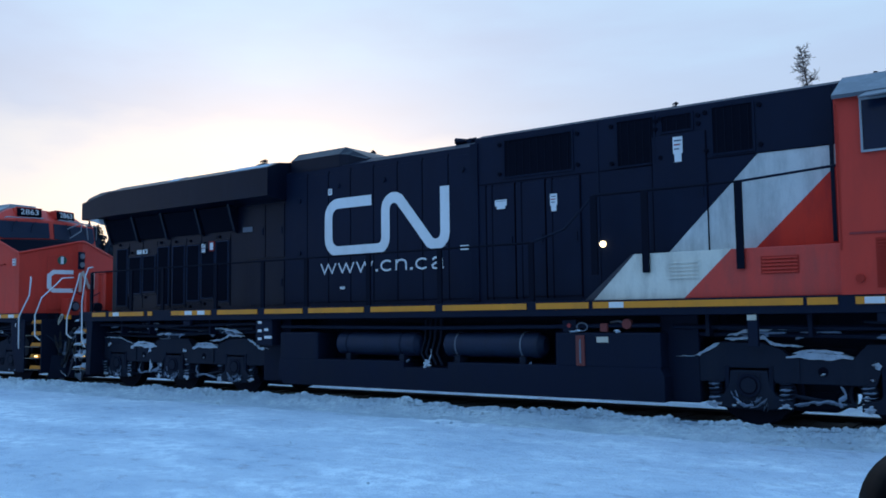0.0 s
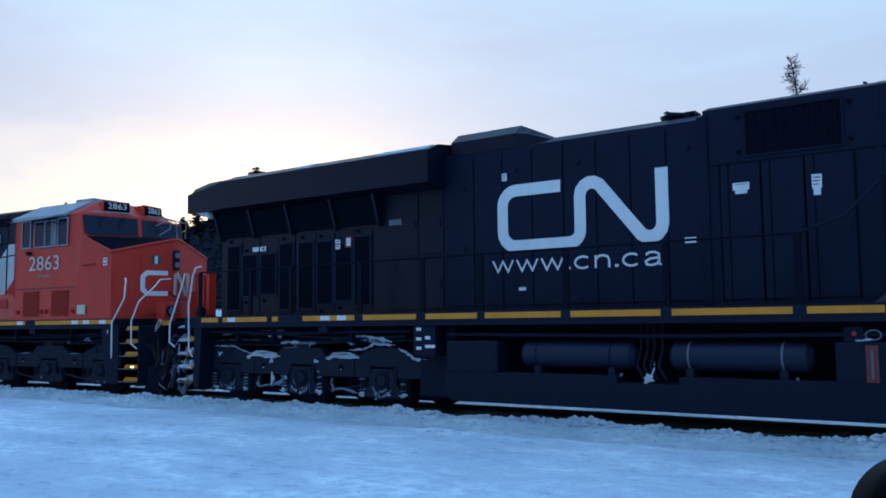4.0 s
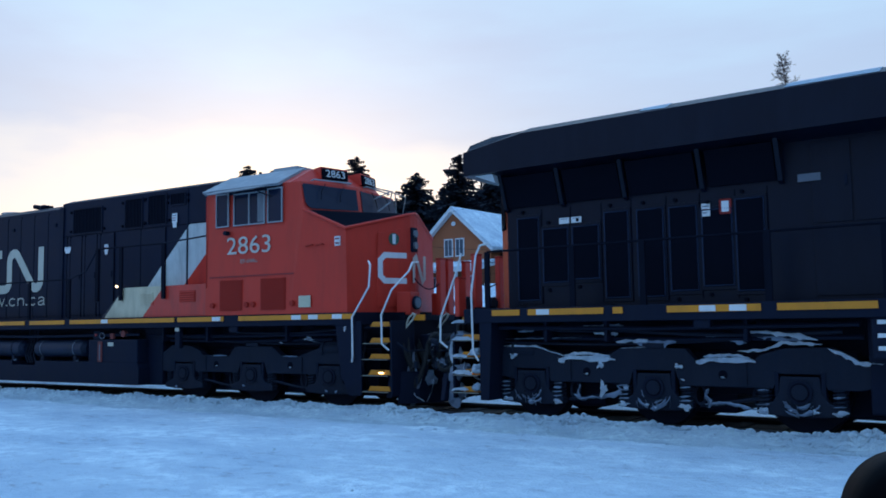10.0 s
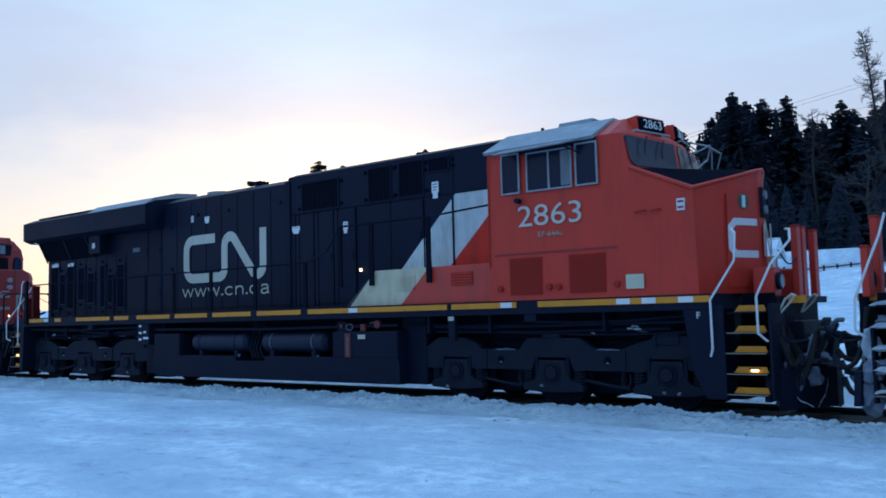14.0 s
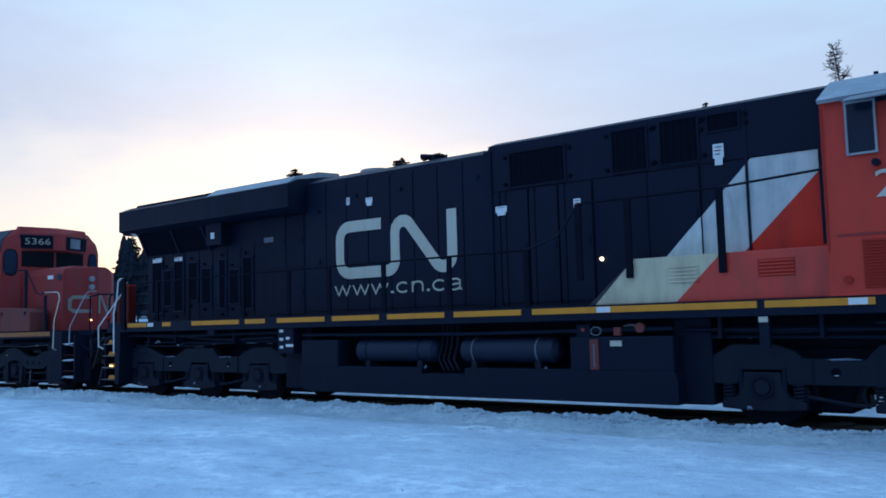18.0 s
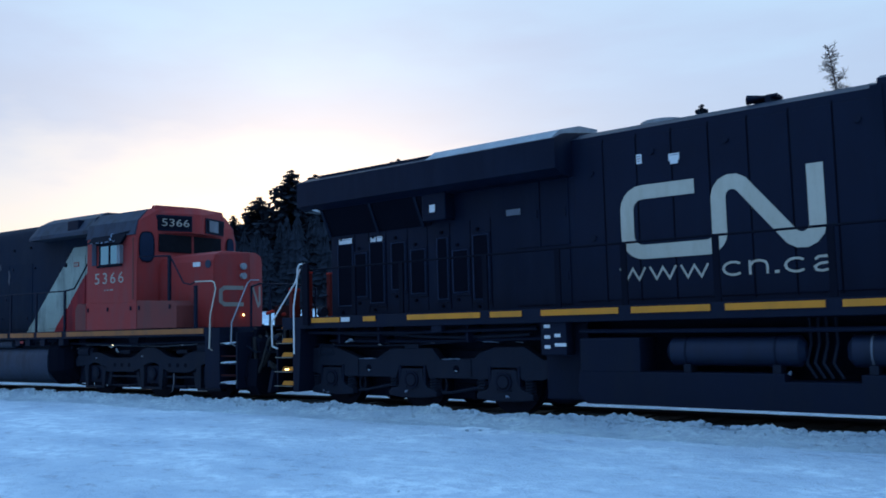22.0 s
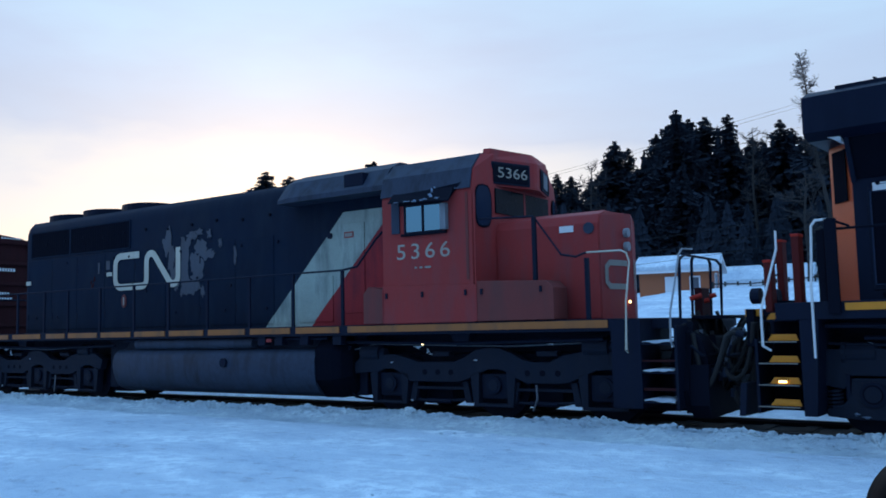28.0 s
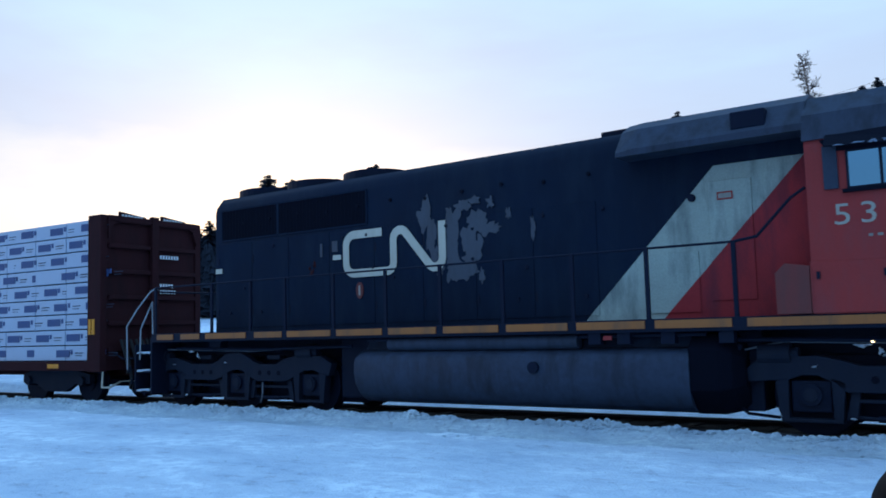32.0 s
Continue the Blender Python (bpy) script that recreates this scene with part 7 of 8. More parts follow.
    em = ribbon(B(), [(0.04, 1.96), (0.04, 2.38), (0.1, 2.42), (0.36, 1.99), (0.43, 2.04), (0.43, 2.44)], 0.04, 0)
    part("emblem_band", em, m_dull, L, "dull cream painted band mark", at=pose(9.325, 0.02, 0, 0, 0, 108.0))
    # handrails
    handrail(L, [-7.9, -6.05, -4.9, -3.94, -2.70, -1.48, -0.32, 0.88, 2.09, 3.25, 4.46], D0, 2.5, m_frame, thick=0.03)
    hr = B()
    pipe(hr, [(4.46, -1.46, 2.5), (4.75, -1.4, 2.55), (5.2, -1.42, 3.0), (5.4, -1.5, 3.1)], 0.02)
    part("handrail", hr, m_frame, L)
    part("handrail", pipe(B(), [(7.4, -1.53, 3.15), (8.3, -1.4, 3.12), (8.75, -1.4, 2.5), (9.0, -1.42, 2.45), (9.18, -1.45, 2.50)], 0.017), m_frame, L)
    for x in (8.32, 9.18):
        part("stanchion", box(B(), x - 0.03, x + 0.03, -1.46, -1.40, D0, 3.1 if x < 9 else 2.42), m_frame, L)
    wr = B()
    pipe(wr, [(9.2, -1.46, 2.50), (9.74, -1.48, 2.49), (9.82, -1.48, 2.45), (9.86, -1.48, 2.32), (9.84, -1.61, 1.75), (9.82, -1.62, 1.08), (9.80, -1.52, 1.04)], 0.014)
    part("grab_rail", wr, m_cream, L, "white grab rail")
    # front platform, steps and railing
    part("end_platform", box(B(), 9.5, 10.5, -1.0, 1.45, 1.36, 1.50), m_frame, L)
    part("walkway_plate", box(B(), 10.5, 11.0, -0.8, 0.5, 1.48, 1.53, 0.01), m_post, L, "black drop plate over the coupler")
    guard = [(10.28, 0.2), (10.24, 0.9), (10.32, 1.2), (10.45, 1.32), (10.58, 1.32), (10.72, 1.2), (10.80, 0.9), (10.76, 0.2)]
    part("hose_guard", prism(B(), guard, -1.1, -0.65, 0.04), m_post, L, "black rounded rubber guard")
    w = B()
    box(w, 9.54, 9.98, -1.49, -0.7, 0.25, 1.5)
    box(w, 10.46, 10.5, -1.48, -0.7, 0.25, 1.4)
    part("step_well", w, m_frame, L)
    for z in (0.35, 0.76, 1.16):
        st = part("step", box(B(), 9.98, 10.46, -1.47, -0.8, z - 0.02, z + 0.02), m_frame, L)
        sn = B()
        snow_patch(sn, rnd, 10.0, 10.44, -1.47, z + 0.02, 0.03, 0.02, 0.5)
        part("step_snow", sn, m_loose, st, "snow on the step")
    part("pilot_plate", prism_x(B(), [(-1.0, 1.45), (1.0, 1.45), (1.3, 0.5), (1.2, 0.18), (-1.2, 0.18), (-1.3, 0.5)], 10.5, 10.58), m_post, L)
    coupler(L, 10.85, 1)
    part("snowplough", prism_x(B(), [(-1.25, 0.85), (1.25, 0.85), (1.3, 0.3), (1.2, 0.12), (-1.2, 0.12), (-1.3, 0.3)], 10.59, 10.85), m_post, L, "black pilot plough")
    hose_bundle(L, 10.6, 33)
    for y in (-1.0, -0.45, 0.45, 1.0):
        g = B()
        pipe(g, [(10.4, y, 1.45), (10.42, y, 2.35), (10.42, y * 0.75, 2.42)], 0.022)
        part("stanchion", g, m_frame, L)
    part("end_rail", pipe(B(), [(10.42, -0.8, 2.42), (10.42, 0.8, 2.42)], 0.022), m_frame, L)
    part("hose_rack", box(B(), 10.38, 10.5, -0.3, 0.1, 1.5, 1.95, 0.02), m_rust, L, "dark red connector box")
    for y, z0, sag, reach in ((-0.9, 1.5, 0.75, 0.85), (-0.7, 1.55, 0.55, 0.95), (-0.5, 1.6, 0.85, 0.9), (-0.1, 1.55, 0.5, 1.0), (0.35, 1.6, 0.7, 0.95)):
        pts = [(10.5 + reach * u, y + 0.1 * math.sin(4 * u + y), z0 - sag * 4 * u * (1 - u) - 0.12 * u) for u in [k / 12 for k in range(13)]]
        part("jumper_hose", pipe(B(), pts, 0.03, 6), m_hose, L, "drooping black jumper hose")
    for y, z in ((-0.55, 1.78), (-0.2, 1.72), (0.15, 1.8)):
        part("hose_coupling", rod(B(), (10.4, y, z), (10.56, y + 0.06, z + 0.05), 0.035, 10), m_reddark, L, "red hose coupling")
    part("grab_rail", pipe(B(), [(10.46, -1.50, 1.12), (10.46, -1.61, 1.18), (10.47, -1.60, 1.6), (10.48, -1.42, 1.95), (10.48, -1.18, 2.40), (10.50, -1.1, 2.48), (10.60, -0.95, 2.48)], 0.014), m_grey, L, "pale upright grab rail")
    part("end_stripe", box(B(), 9.985, 10.455, -1.45, -1.44, 0.50, 0.54), m_rust, L, "dull brown step edge")
    part("end_stripe", box(B(), 9.985, 10.455, -1.45, -1.44, 0.90, 0.93), m_rust, L, "dull brown step edge")
    # rear platform
    part("end_platform", box(B(), -8.6, -7.9, -1.0, 1.45, 1.34, 1.46), m_frame, L)
    w = B()
    box(w, -8.05, -8.0, -1.48, -0.7, 0.25, 1.45)
    box(w, -8.62, -8.58, -1.48, -0.7, 0.25, 1.3)
    part("step_well", w, m_frame, L)
    for z in (0.3, 0.72, 1.1):
        st = part("step", box(B(), -8.58, -8.05, -1.47, -0.8, z - 0.02, z + 0.02), m_frame, L)
        sn = B()
        snow_patch(sn, rnd, -8.55, -8.08, -1.47, z + 0.02, 0.03, 0.02, 0.5)
        part("step_snow", sn, m_loose, st, "snow on the step")
    for x in (-8.1, -8.65):
        g = B()
        far = x < -8.4
        pipe(g, [(-8.85, -1.5, 0.76), (-8.88, -1.5, 1.7), (-8.55, -1.48, 2.05), (-8.1, -1.46, 2.42), (-7.9, -1.46, 2.5)] if far else [(-8.40, -1.5, 0.98), (-8.37, -1.5, 1.64), (-8.15, -1.48, 1.98), (-8.02, -1.46, 2.2), (-8.0, -1.46, 1.5)], 0.016)
        part("grab_rail", g, m_grey, L, "pale bent grab rail")
    part("pilot_plate", prism_x(B(), [(-1.0, 1.45), (1.0, 1.45), (1.3, 0.5), (1.2, 0.18), (-1.2, 0.18), (-1.3, 0.5)], -8.7, -8.62), m_frame, L)
    coupler(L, -8.95, -1)
    part("stanchion", pipe(B(), [(-7.9, -1.46, 2.5), (-8.5, -0.9, 2.45), (-8.5, 0.9, 2.45)], 0.02), m_frame, L)
    # tank
    tk = B()
    sec = [(0, 1.3), (1.05, 1.3), (1.15, 1.13), (1.34, 1.10), (1.44, 1.03), (1.48, 0.92), (1.48, 0.66), (1.44, 0.48), (1.35, 0.34), (1.2, 0.25), (0.95, 0.21)]
    inset = [(y - 0.07 if y > 0.5 else y, z + (0.07 if z < 0.7 else -0.04)) for y, z in sec]
    loft(tk, [(-2.28, mirrored(inset)), (-2.15, mirrored(sec)), (3.78, mirrored(sec))])
    smooth(part("fuel_tank", tk, m_fueltank, L, "large grey worn fuel tank"), 40)
    for x0, x1 in ((4.3, 4.62), (-2.95, -2.16)):
        part("equipment_rack", box(B(), x0, x1, -1.0, 1.0, 0.26, 1.34, 0.03), m_frame, L)
    # the tank's unlit rounded end: its shading is put into a near-black colour
    part("tank_cap", loft(B(), [(3.77, mirrored([(0, 1.3), (1.25, 1.3), (1.46, 1.1), (1.46, 0.55), (1.16, 0.22)])), (4.15, mirrored([(0, 1.3), (1.25, 1.3), (1.44, 1.1), (1.44, 0.55), (1.14, 0.22)])), (4.33, mirrored([(0, 1.28), (1.2, 1.28), (1.38, 1.05), (1.38, 0.58), (1.1, 0.26)])), (4.45, mirrored([(0, 1.1), (1.0, 1.1), (1.2, 0.95), (1.2, 0.62), (1.0, 0.36)]))], 0.02), m_dark, L, "rounded tank end with its shading painted near-black")
    r = B()
    rod(r, (-1.5, -1.32, 1.225), (2.1, -1.32, 1.225), 0.11, 16)
    smooth(part("air_reservoir", r, m_tank, L, "long air reservoir"))
    part("filler_cap", rod(B(), (1.4, -1.48, 0.85), (1.4, -1.53, 0.85), 0.09, 14), m_frame, L)
    for x in (2.3, 2.75, 3.4, 4.2):
        part("junction_box", box(B(), x, x + 0.2, -1.45, -1.3, 1.18, 1.36, 0.01), m_frame, L)
    part("marker_lamp", box(B(), 2.55, 2.68, -1.47, -1.45, 1.24, 1.3), m_redold, L, "small red marker")
    part("lamp", bmesh_ball((6.0, -1.2, 1.18), 0.026), m_lamp, L, "small lit ground lamp")
    part("lamp", bmesh_ball((9.33, -0.2, 1.78), 0.025), m_amber, L, "small lit step lamp")
    for pts in ([(4.3, -1.2, 1.22), (6.8, -1.2, 1.18), (9.3, -1.2, 1.22)], [(-7.5, -1.2, 1.2), (-5, -1.2, 1.16), (-2.5, -1.2, 1.2)], [(-2, -1.35, 1.3), (4, -1.35, 1.3)], [(4.4, -1.2, 1.15), (4.25, -1.25, 0.8), (4.3, -1.2, 0.45)]):
        part("air_pipe", pipe(B(), pts, 0.03), m_frame, L)
    for x0, x1 in ((9.3, 9.8), (-8.0, -7.75)):
        part("frame_brace", box(B(), x0, x1, -0.8, 0.8, 0.3, 1.0, 0.02), m_frame, L)
    for axles in ((-7.75, -5.72, -3.66), (5.22, 7.32, 9.25)):
        truck_emd(L, axles, rnd)
    return L


loco_c = loco_emd()


def flatcar():
    """A centre-beam bulkhead flatcar stacked with wrapped lumber; its front bulkhead at x = 10.55."""
    L = thing("bulkhead_flatcar", "brown bulkhead flatcar loaded with white-wrapped lumber", "freight car")
    fx = 10.55
    part("deck", box(B(), -fx - 0.0, fx, -1.45, 1.45, 0.72, 0.94, 0.01), m_rust, L, "brown deck and side sill")
    part("centre_sill", box(B(), -fx - 0.4, fx + 0.4, -0.3, 0.3, 0.55, 0.75), m_rust, L)
    for x, f in ((fx, 1), (-fx, -1)):
        b = B()
        box(b, min(x, x - 0.12 * f), max(x, x - 0.12 * f), -1.32, 1.32, 0.9, 4.3)
        bh = part("bulkhead", b, m_rust, L, "brown ribbed steel bulkhead")
        for y in (-1.41, 1.41):
            part("corner_post", box(B(), min(x + 0.04 * f, x - 0.42 * f), max(x + 0.04 * f, x - 0.42 * f), y - 0.09, y + 0.09, 0.7, 4.3, 0.015), m_rust, bh)
        for q in (-1, 1):
            part("gusset", prism_x(B(), [(q * 1.32, 4.2), (q * 0.95, 4.2), (q * 1.2, 4.08), (q * 1.32, 3.75)], min(x, x + 0.09 * f), max(x, x + 0.09 * f)), m_rust, bh)
        part("top_rail", box(B(), min(x, x + 0.1 * f), max(x, x + 0.1 * f), -1.32, 1.32, 4.18, 4.3, 0.01), m_rust, bh)
        part("middle_post", box(B(), min(x, x + 0.12 * f), max(x, x + 0.12 * f), -0.1, 0.1, 0.9, 4.36, 0.01), m_rust, bh)
        for k in range(6):
            z = 1.2 + k * 0.6
            for y0, y1 in ((-1.28, -0.12), (0.12, 1.28)):
                part("rib", box(B(), min(x, x + 0.09 * f), max(x, x + 0.09 * f), y0, y1, z - 0.05, z + 0.05, 0.01), m_rust, bh)
        for y0 in (-0.95, 0.28):
            part("top_tab", prism_x(B(), [(y0, 4.28), (y0, 4.42), (y0 + 0.75, 4.34), (y0 + 0.75, 4.28)], x - 0.06, x), m_rust, bh)
            for k in range(7):
                part("marking", box(B(), x + 0.001 if f > 0 else x - 0.006, x + 0.006 if f > 0 else x - 0.001, y0 + 0.05 + k * 0.09, y0 + 0.11 + k * 0.09, 4.31, 4.36), m_white, bh)
        for y, z, n in ((0.15, 3.35, 7), (0.15, 2.65, 5), (0.15, 2.5, 6)):
            for k in range(n):
                part("marking", box(B(), min(x + 0.091 * f, x + 0.095 * f), max(x + 0.091 * f, x + 0.095 * f), y + k * 0.085, y + k * 0.085 + 0.055, z, z + 0.09), m_white, bh, "white stencilled marks")
        part("yellow_strip", box(B(), x - 0.2 * f - 0.05, x - 0.2 * f + 0.05, -1.512, -1.5, 1.55, 1.9), m_yellow, bh, "yellow reflective strips")
        part("yellow_strip", box(B(), x - 0.2 * f - 0.17, x - 0.2 * f - 0.08, -1.512, -1.5, 1.55, 1.9), m_yellow, bh, "yellow reflective strips")
        part("step_stirrup", pipe(B(), [(x + 0.02, -1.4, 0.72), (x + 0.02, -1.42, 0.35), (x + 0.25, -1.4, 0.35), (x + 0.02, -0.9, 0.45), (x + 0.02, 0.6, 0.45)], 0.018), m_cream, L)
        coupler(L, x + 0.55 * f, f)
    for x in (8.6, 4.5, 0.4, -3.6, -7.6):
        part("reflective_stripe", box(B(), x, x + 0.42, -1.458, -1.45, 0.78, 0.88), m_yellow, L, "yellow reflective strip")
    part("centre_beam", box(B(), -fx + 0.1, fx - 0.1, -0.07, 0.07, 0.94, 4.2), m_rust, L, "centre partition beam")
    # bundles
    bl, bh, x_front = 1.2, 0.367, 10.30
    me = finish("lumber_pack", box(B(), 0.007, bl - 0.007, -1.33, -0.1, 0.004, bh - 0.02, 0.018), m_wrap)
    label_me = finish("printed_label", box(B(), 0.0, 0.50, -1.338, -1.331, 0.09, 0.26), m_blue)
    mark_me = finish("printed_mark", box(B(), 0.53, 0.61, -1.337, -1.331, 0.15, 0.26), m_blue)
    line_me = finish("printed_line", box(B(), 0.70, 1.0, -1.336, -1.331, 0.17, 0.19), m_tank)
    line2_me = finish("printed_line", box(B(), 0.70, 0.95, -1.336, -1.331, 0.11, 0.125), m_tank)
    rnd = random.Random(3)
    lefts = (8.79, 9.17, 8.41, 8.66, 8.25, 8.94, 8.48, 9.23, 8.46)
    for r in range(9):
        for k in range(17):
            x = x_front - (k + 1) * bl + rnd.uniform(-0.01, 0.01)
            if x < -fx + 0.4:
                break
            b = part("lumber_pack", me, None, L, "white plastic-wrapped lumber pack with blue print" if k == 0 and r == 0 else "", at=pose(x, rnd.uniform(-0.012, 0.012), 0.95 + r * bh, 0, 0, rnd.uniform(-0.3, 0.3)))
            lx = (lefts[r] - (x_front - bl)) % bl + rnd.uniform(-0.02, 0.02)
            lb = part("printed_label", label_me, None, b, at=pose(lx, 0, rnd.uniform(-0.012, 0.012)))
            for q in (mark_me, line_me, line2_me):
                part("printed_mark" if q is mark_me else "printed_line", q, None, b, at=pose(lx, 0, 0))
    # added near-black block inside the stack, shade for the gaps between packs
    part("load_gap_shade", box(B(), -fx + 0.3, 10.25, -1.2, -0.09, 0.95, 4.2), m_dark, L)
    far = B()
    for r in range(9):
        for k in range(16):
            x = x_front - (k + 1) * bl
            box(far, x + 0.004, x + bl - 0.004, 0.1, 1.33, 0.954 + r * bh, 0.94 + (r + 1) * bh)
    tagged(part("lumber_far_side", far, m_wrap, L, "wrapped lumber on the far side of the beam"), kind="stuff")
    for a in (8.35, -8.35):
        t = part("truck", box(B(), a - 0.25, a + 0.25, -0.95, 0.95, 0.35, 0.7, 0.03), m_frame, L, "two-axle freight truck")
        for s in (-1, 1):
            bm = B()
            prism(bm, [(a - 1.3, 0.62), (a - 0.55, 0.78), (a + 0.55, 0.78), (a + 1.3, 0.62), (a + 1.3, 0.4), (a + 0.75, 0.38), (a + 0.4, 0.2), (a - 0.4, 0.2), (a - 0.75, 0.38), (a - 1.3, 0.4)], s * 0.92, s * 1.06, 0.015)
            part("side_frame", bm, m_truck, t)
            for k in (-0.16, 0, 0.16):
                sp = B()
                rod(sp, (a + k, s * 1.0, 0.26), (a + k, s * 1.0, 0.5), 0.06, 10)
                part("spring", sp, m_truck, t)
            for x in (a - 1.03, a + 1.03):
                part("journal_box", rod(B(), (x, s * 1.0, 0.46), (x, s * 1.13, 0.46), 0.11, 14), m_truck, t)
        for x in (a - 1.03, a + 1.03):
            add_wheelset(t, x, 0.46)
    return L


car_d = flatcar()


# ---- behind the line: wooded hill, houses, poles ----
def spot(az, dist):
    """A place at that bearing (degrees to the left of straight across) and distance from the camera."""
    return EYE[0] - dist * math.sin(radians(az)), EYE[1] + dist * math.cos(radians(az))


def spruce_meshes(seed, h=12.0, spread=0.20):
    rnd = random.Random(seed)
    trunk = B()
    rod(trunk, (0, 0, -0.4), (0, 0, h * 0.97), h * 0.013 + 0.04, 7, 0.015)
    verts, faces = [], []

    def needle(p, d, l, w, droop):
        """A flat drooping spray: a fan of narrow leaflets along one branch."""
        side = Vector((-d.y, d.x, 0))
        steps_n = 5
        for k in range(steps_n):
            u0, u1 = k / steps_n, (k + 1.25) / steps_n
            c0 = p + d * (l * u0) + Vector((0, 0, -droop * l * u0 * u0 + 0.10 * l * u0))
            c1 = p + d * (l * min(u1, 1.05)) + Vector((0, 0, -droop * l * u1 * u1 + 0.10 * l * u1))
            for s in (-1, 1):
                ww = w * (1 - 0.6 * u0) * rnd.uniform(0.6, 1.2)
                tip = (c0 + c1) / 2 + side * s * ww + Vector((0, 0, -ww * rnd.uniform(0.15, 0.7))) + d * l * 0.1
                o = len(verts)
                verts.extend([c0, c1, tip])
                faces.append((o, o + 1, o + 2))
            o = len(verts)
            verts.extend([c0 + Vector((0, 0, 0.04)), c1, (c0 + c1) / 2 - Vector((0, 0, rnd.uniform(0.4, 1.1) * w)) + side * rnd.uniform(-0.3, 0.3) * w])
            faces.append((o, o + 1, o + 2))

    z = h * 0.10
    while z < h * 1.005:
        u = z / h
        reach = h * spread * (1 - u) ** 0.68 * rnd.uniform(0.72, 1.12) + 0.16
        n = int(11 + 19 * (1 - u))
        for k in range(n):
            a = rnd.uniform(0, 6.283)
            l = reach * rnd.uniform(0.55, 1.15)
            needle(Vector((0, 0, z + rnd.uniform(-0.1, 0.1))), Vector((math.cos(a), math.sin(a), 0)), l, 0.15 + l * 0.24, rnd.uniform(-0.12, 0.55))
        z += h * 0.018 + 0.10 * (1 - u) + 0.03
    me = bpy.data.meshes.new("crown")
    me.from_pydata(verts, [], faces)
    me.materials.append(m_needle)
    return finish("trunk", trunk, m_bark), me


SPRUCES = [spruce_meshes(40 + i, 12.0, s) for i, s in enumerate((0.31, 0.36, 0.28, 0.39))]


def spruce(az, dist, el, i, group="spruces behind the railway", full=1.0):
    """A spruce at that bearing and distance whose tip shows at the elevation el."""
    x, y = spot(az, dist)
    z = ground_height(x, y) - 0.1
    top = EYE[2] + dist * math.tan(radians(el))
    k = max(2.5, top - z) / 12.0
    wide = k if k < 1.0 else 1.0 + (k - 1.0) * 0.75
    ob = thing("spruce_tree", "dark narrow spruce standing in the snow", "tree",
               Matrix.Translation((x, y, z)) @ Matrix.Rotation(i * 1.7, 4, "Z") @ Matrix.Diagonal((wide, wide, k, 1)), group)
    ob.matrix_basis = ob.matrix_basis @ Matrix.Diagonal((full, full, 1, 1))
    tm, cm = SPRUCES[i % 4]
    part("trunk", tm, None, ob)
    part("crown", cm, None, ob)


# trees that stand out singly
for i, (az, dist, el) in enumerate([(54.65, 82, 5.9), (54.1, 84, 6.95), (53.2, 80, 7.3), (55.6, 80, 6.2), (59.65, 75, 5.85), (58.9, 78, 5.0), (57.8, 76, 6.45), (57.0, 80, 5.4),
                                    (49.5, 78, 10.26), (51.6, 84, 8.5), (47.9, 82, 9.98), (45.0, 86, 10.04), (45.8, 92, 9.2), (43.8, 90, 9.0), (42.4, 82, 10.95), (38.4, 95, 9.9), (39.7, 92, 8.2),
                                    (40.6, 96, 8.0), (35.5, 86, 11.04), (34.2, 98, 8.6), (32.0, 90, 9.6), (32.8, 96, 8.8), (36.6, 99, 8.8), (46.6, 95, 8.6), (41.3, 98, 8.9), (44.4, 99, 8.4), (48.7, 95, 8.2), (33.3, 100, 9.3)]):
    spruce(az, dist, el, i, full=1.35 if az < 52 else 1.15)
for i, (az, dist, el) in enumerate([(39.4, 68, 4.6), (40.3, 70, 5.6), (41.2, 67, 5.0), (42.1, 70, 6.0), (43.0, 68, 4.8), (44.0, 71, 5.4), (45.2, 68, 4.6), (30.3, 70, 4.4), (29.2, 72, 5.0), (28.2, 70, 4.6)]):
    spruce(az, dist, el, i, full=1.3)
# the wooded hill: its skyline rises to the right
SKYLINE = [(33, 8.6), (31.06, 9.49), (30.1, 9.8), (29.2, 9.6), (27.9, 9.4), (26.3, 11.7), (25.4, 11.2), (23.6, 12.0), (22.3, 13.4), (20.5, 12.8), (19.1, 12.85), (17.7, 11.3), (16.0, 12.2), (15.3, 11.6),
           (13.2, 12.4), (11.4, 13.7), (10.5, 14.05), (9.5, 13.6), (7.5, 13.9), (4, 13.2), (0, 13.0), (-6, 12.5)]
rnd_w = random.Random(77)
for i, (az, el) in enumerate(SKYLINE):
    spruce(az, rnd_w.uniform(92, 108), el, i, "spruces on the hill")
for i in range(95):
    az = rnd_w.uniform(-6, 34)
    for (a1, e1), (a0, e0) in zip(SKYLINE, SKYLINE[1:]):
        if a0 <= az <= a1:
            line = e0 + (e1 - e0) * (az - a0) / (a1 - a0)
    far_d = rnd_w.uniform(72, 112)
    spruce(az, far_d, line - abs(rnd_w.gauss(1.6, 1.3)) - 0.35 - (3.0 if far_d < 82 else 0), i, "spruces on the hill")


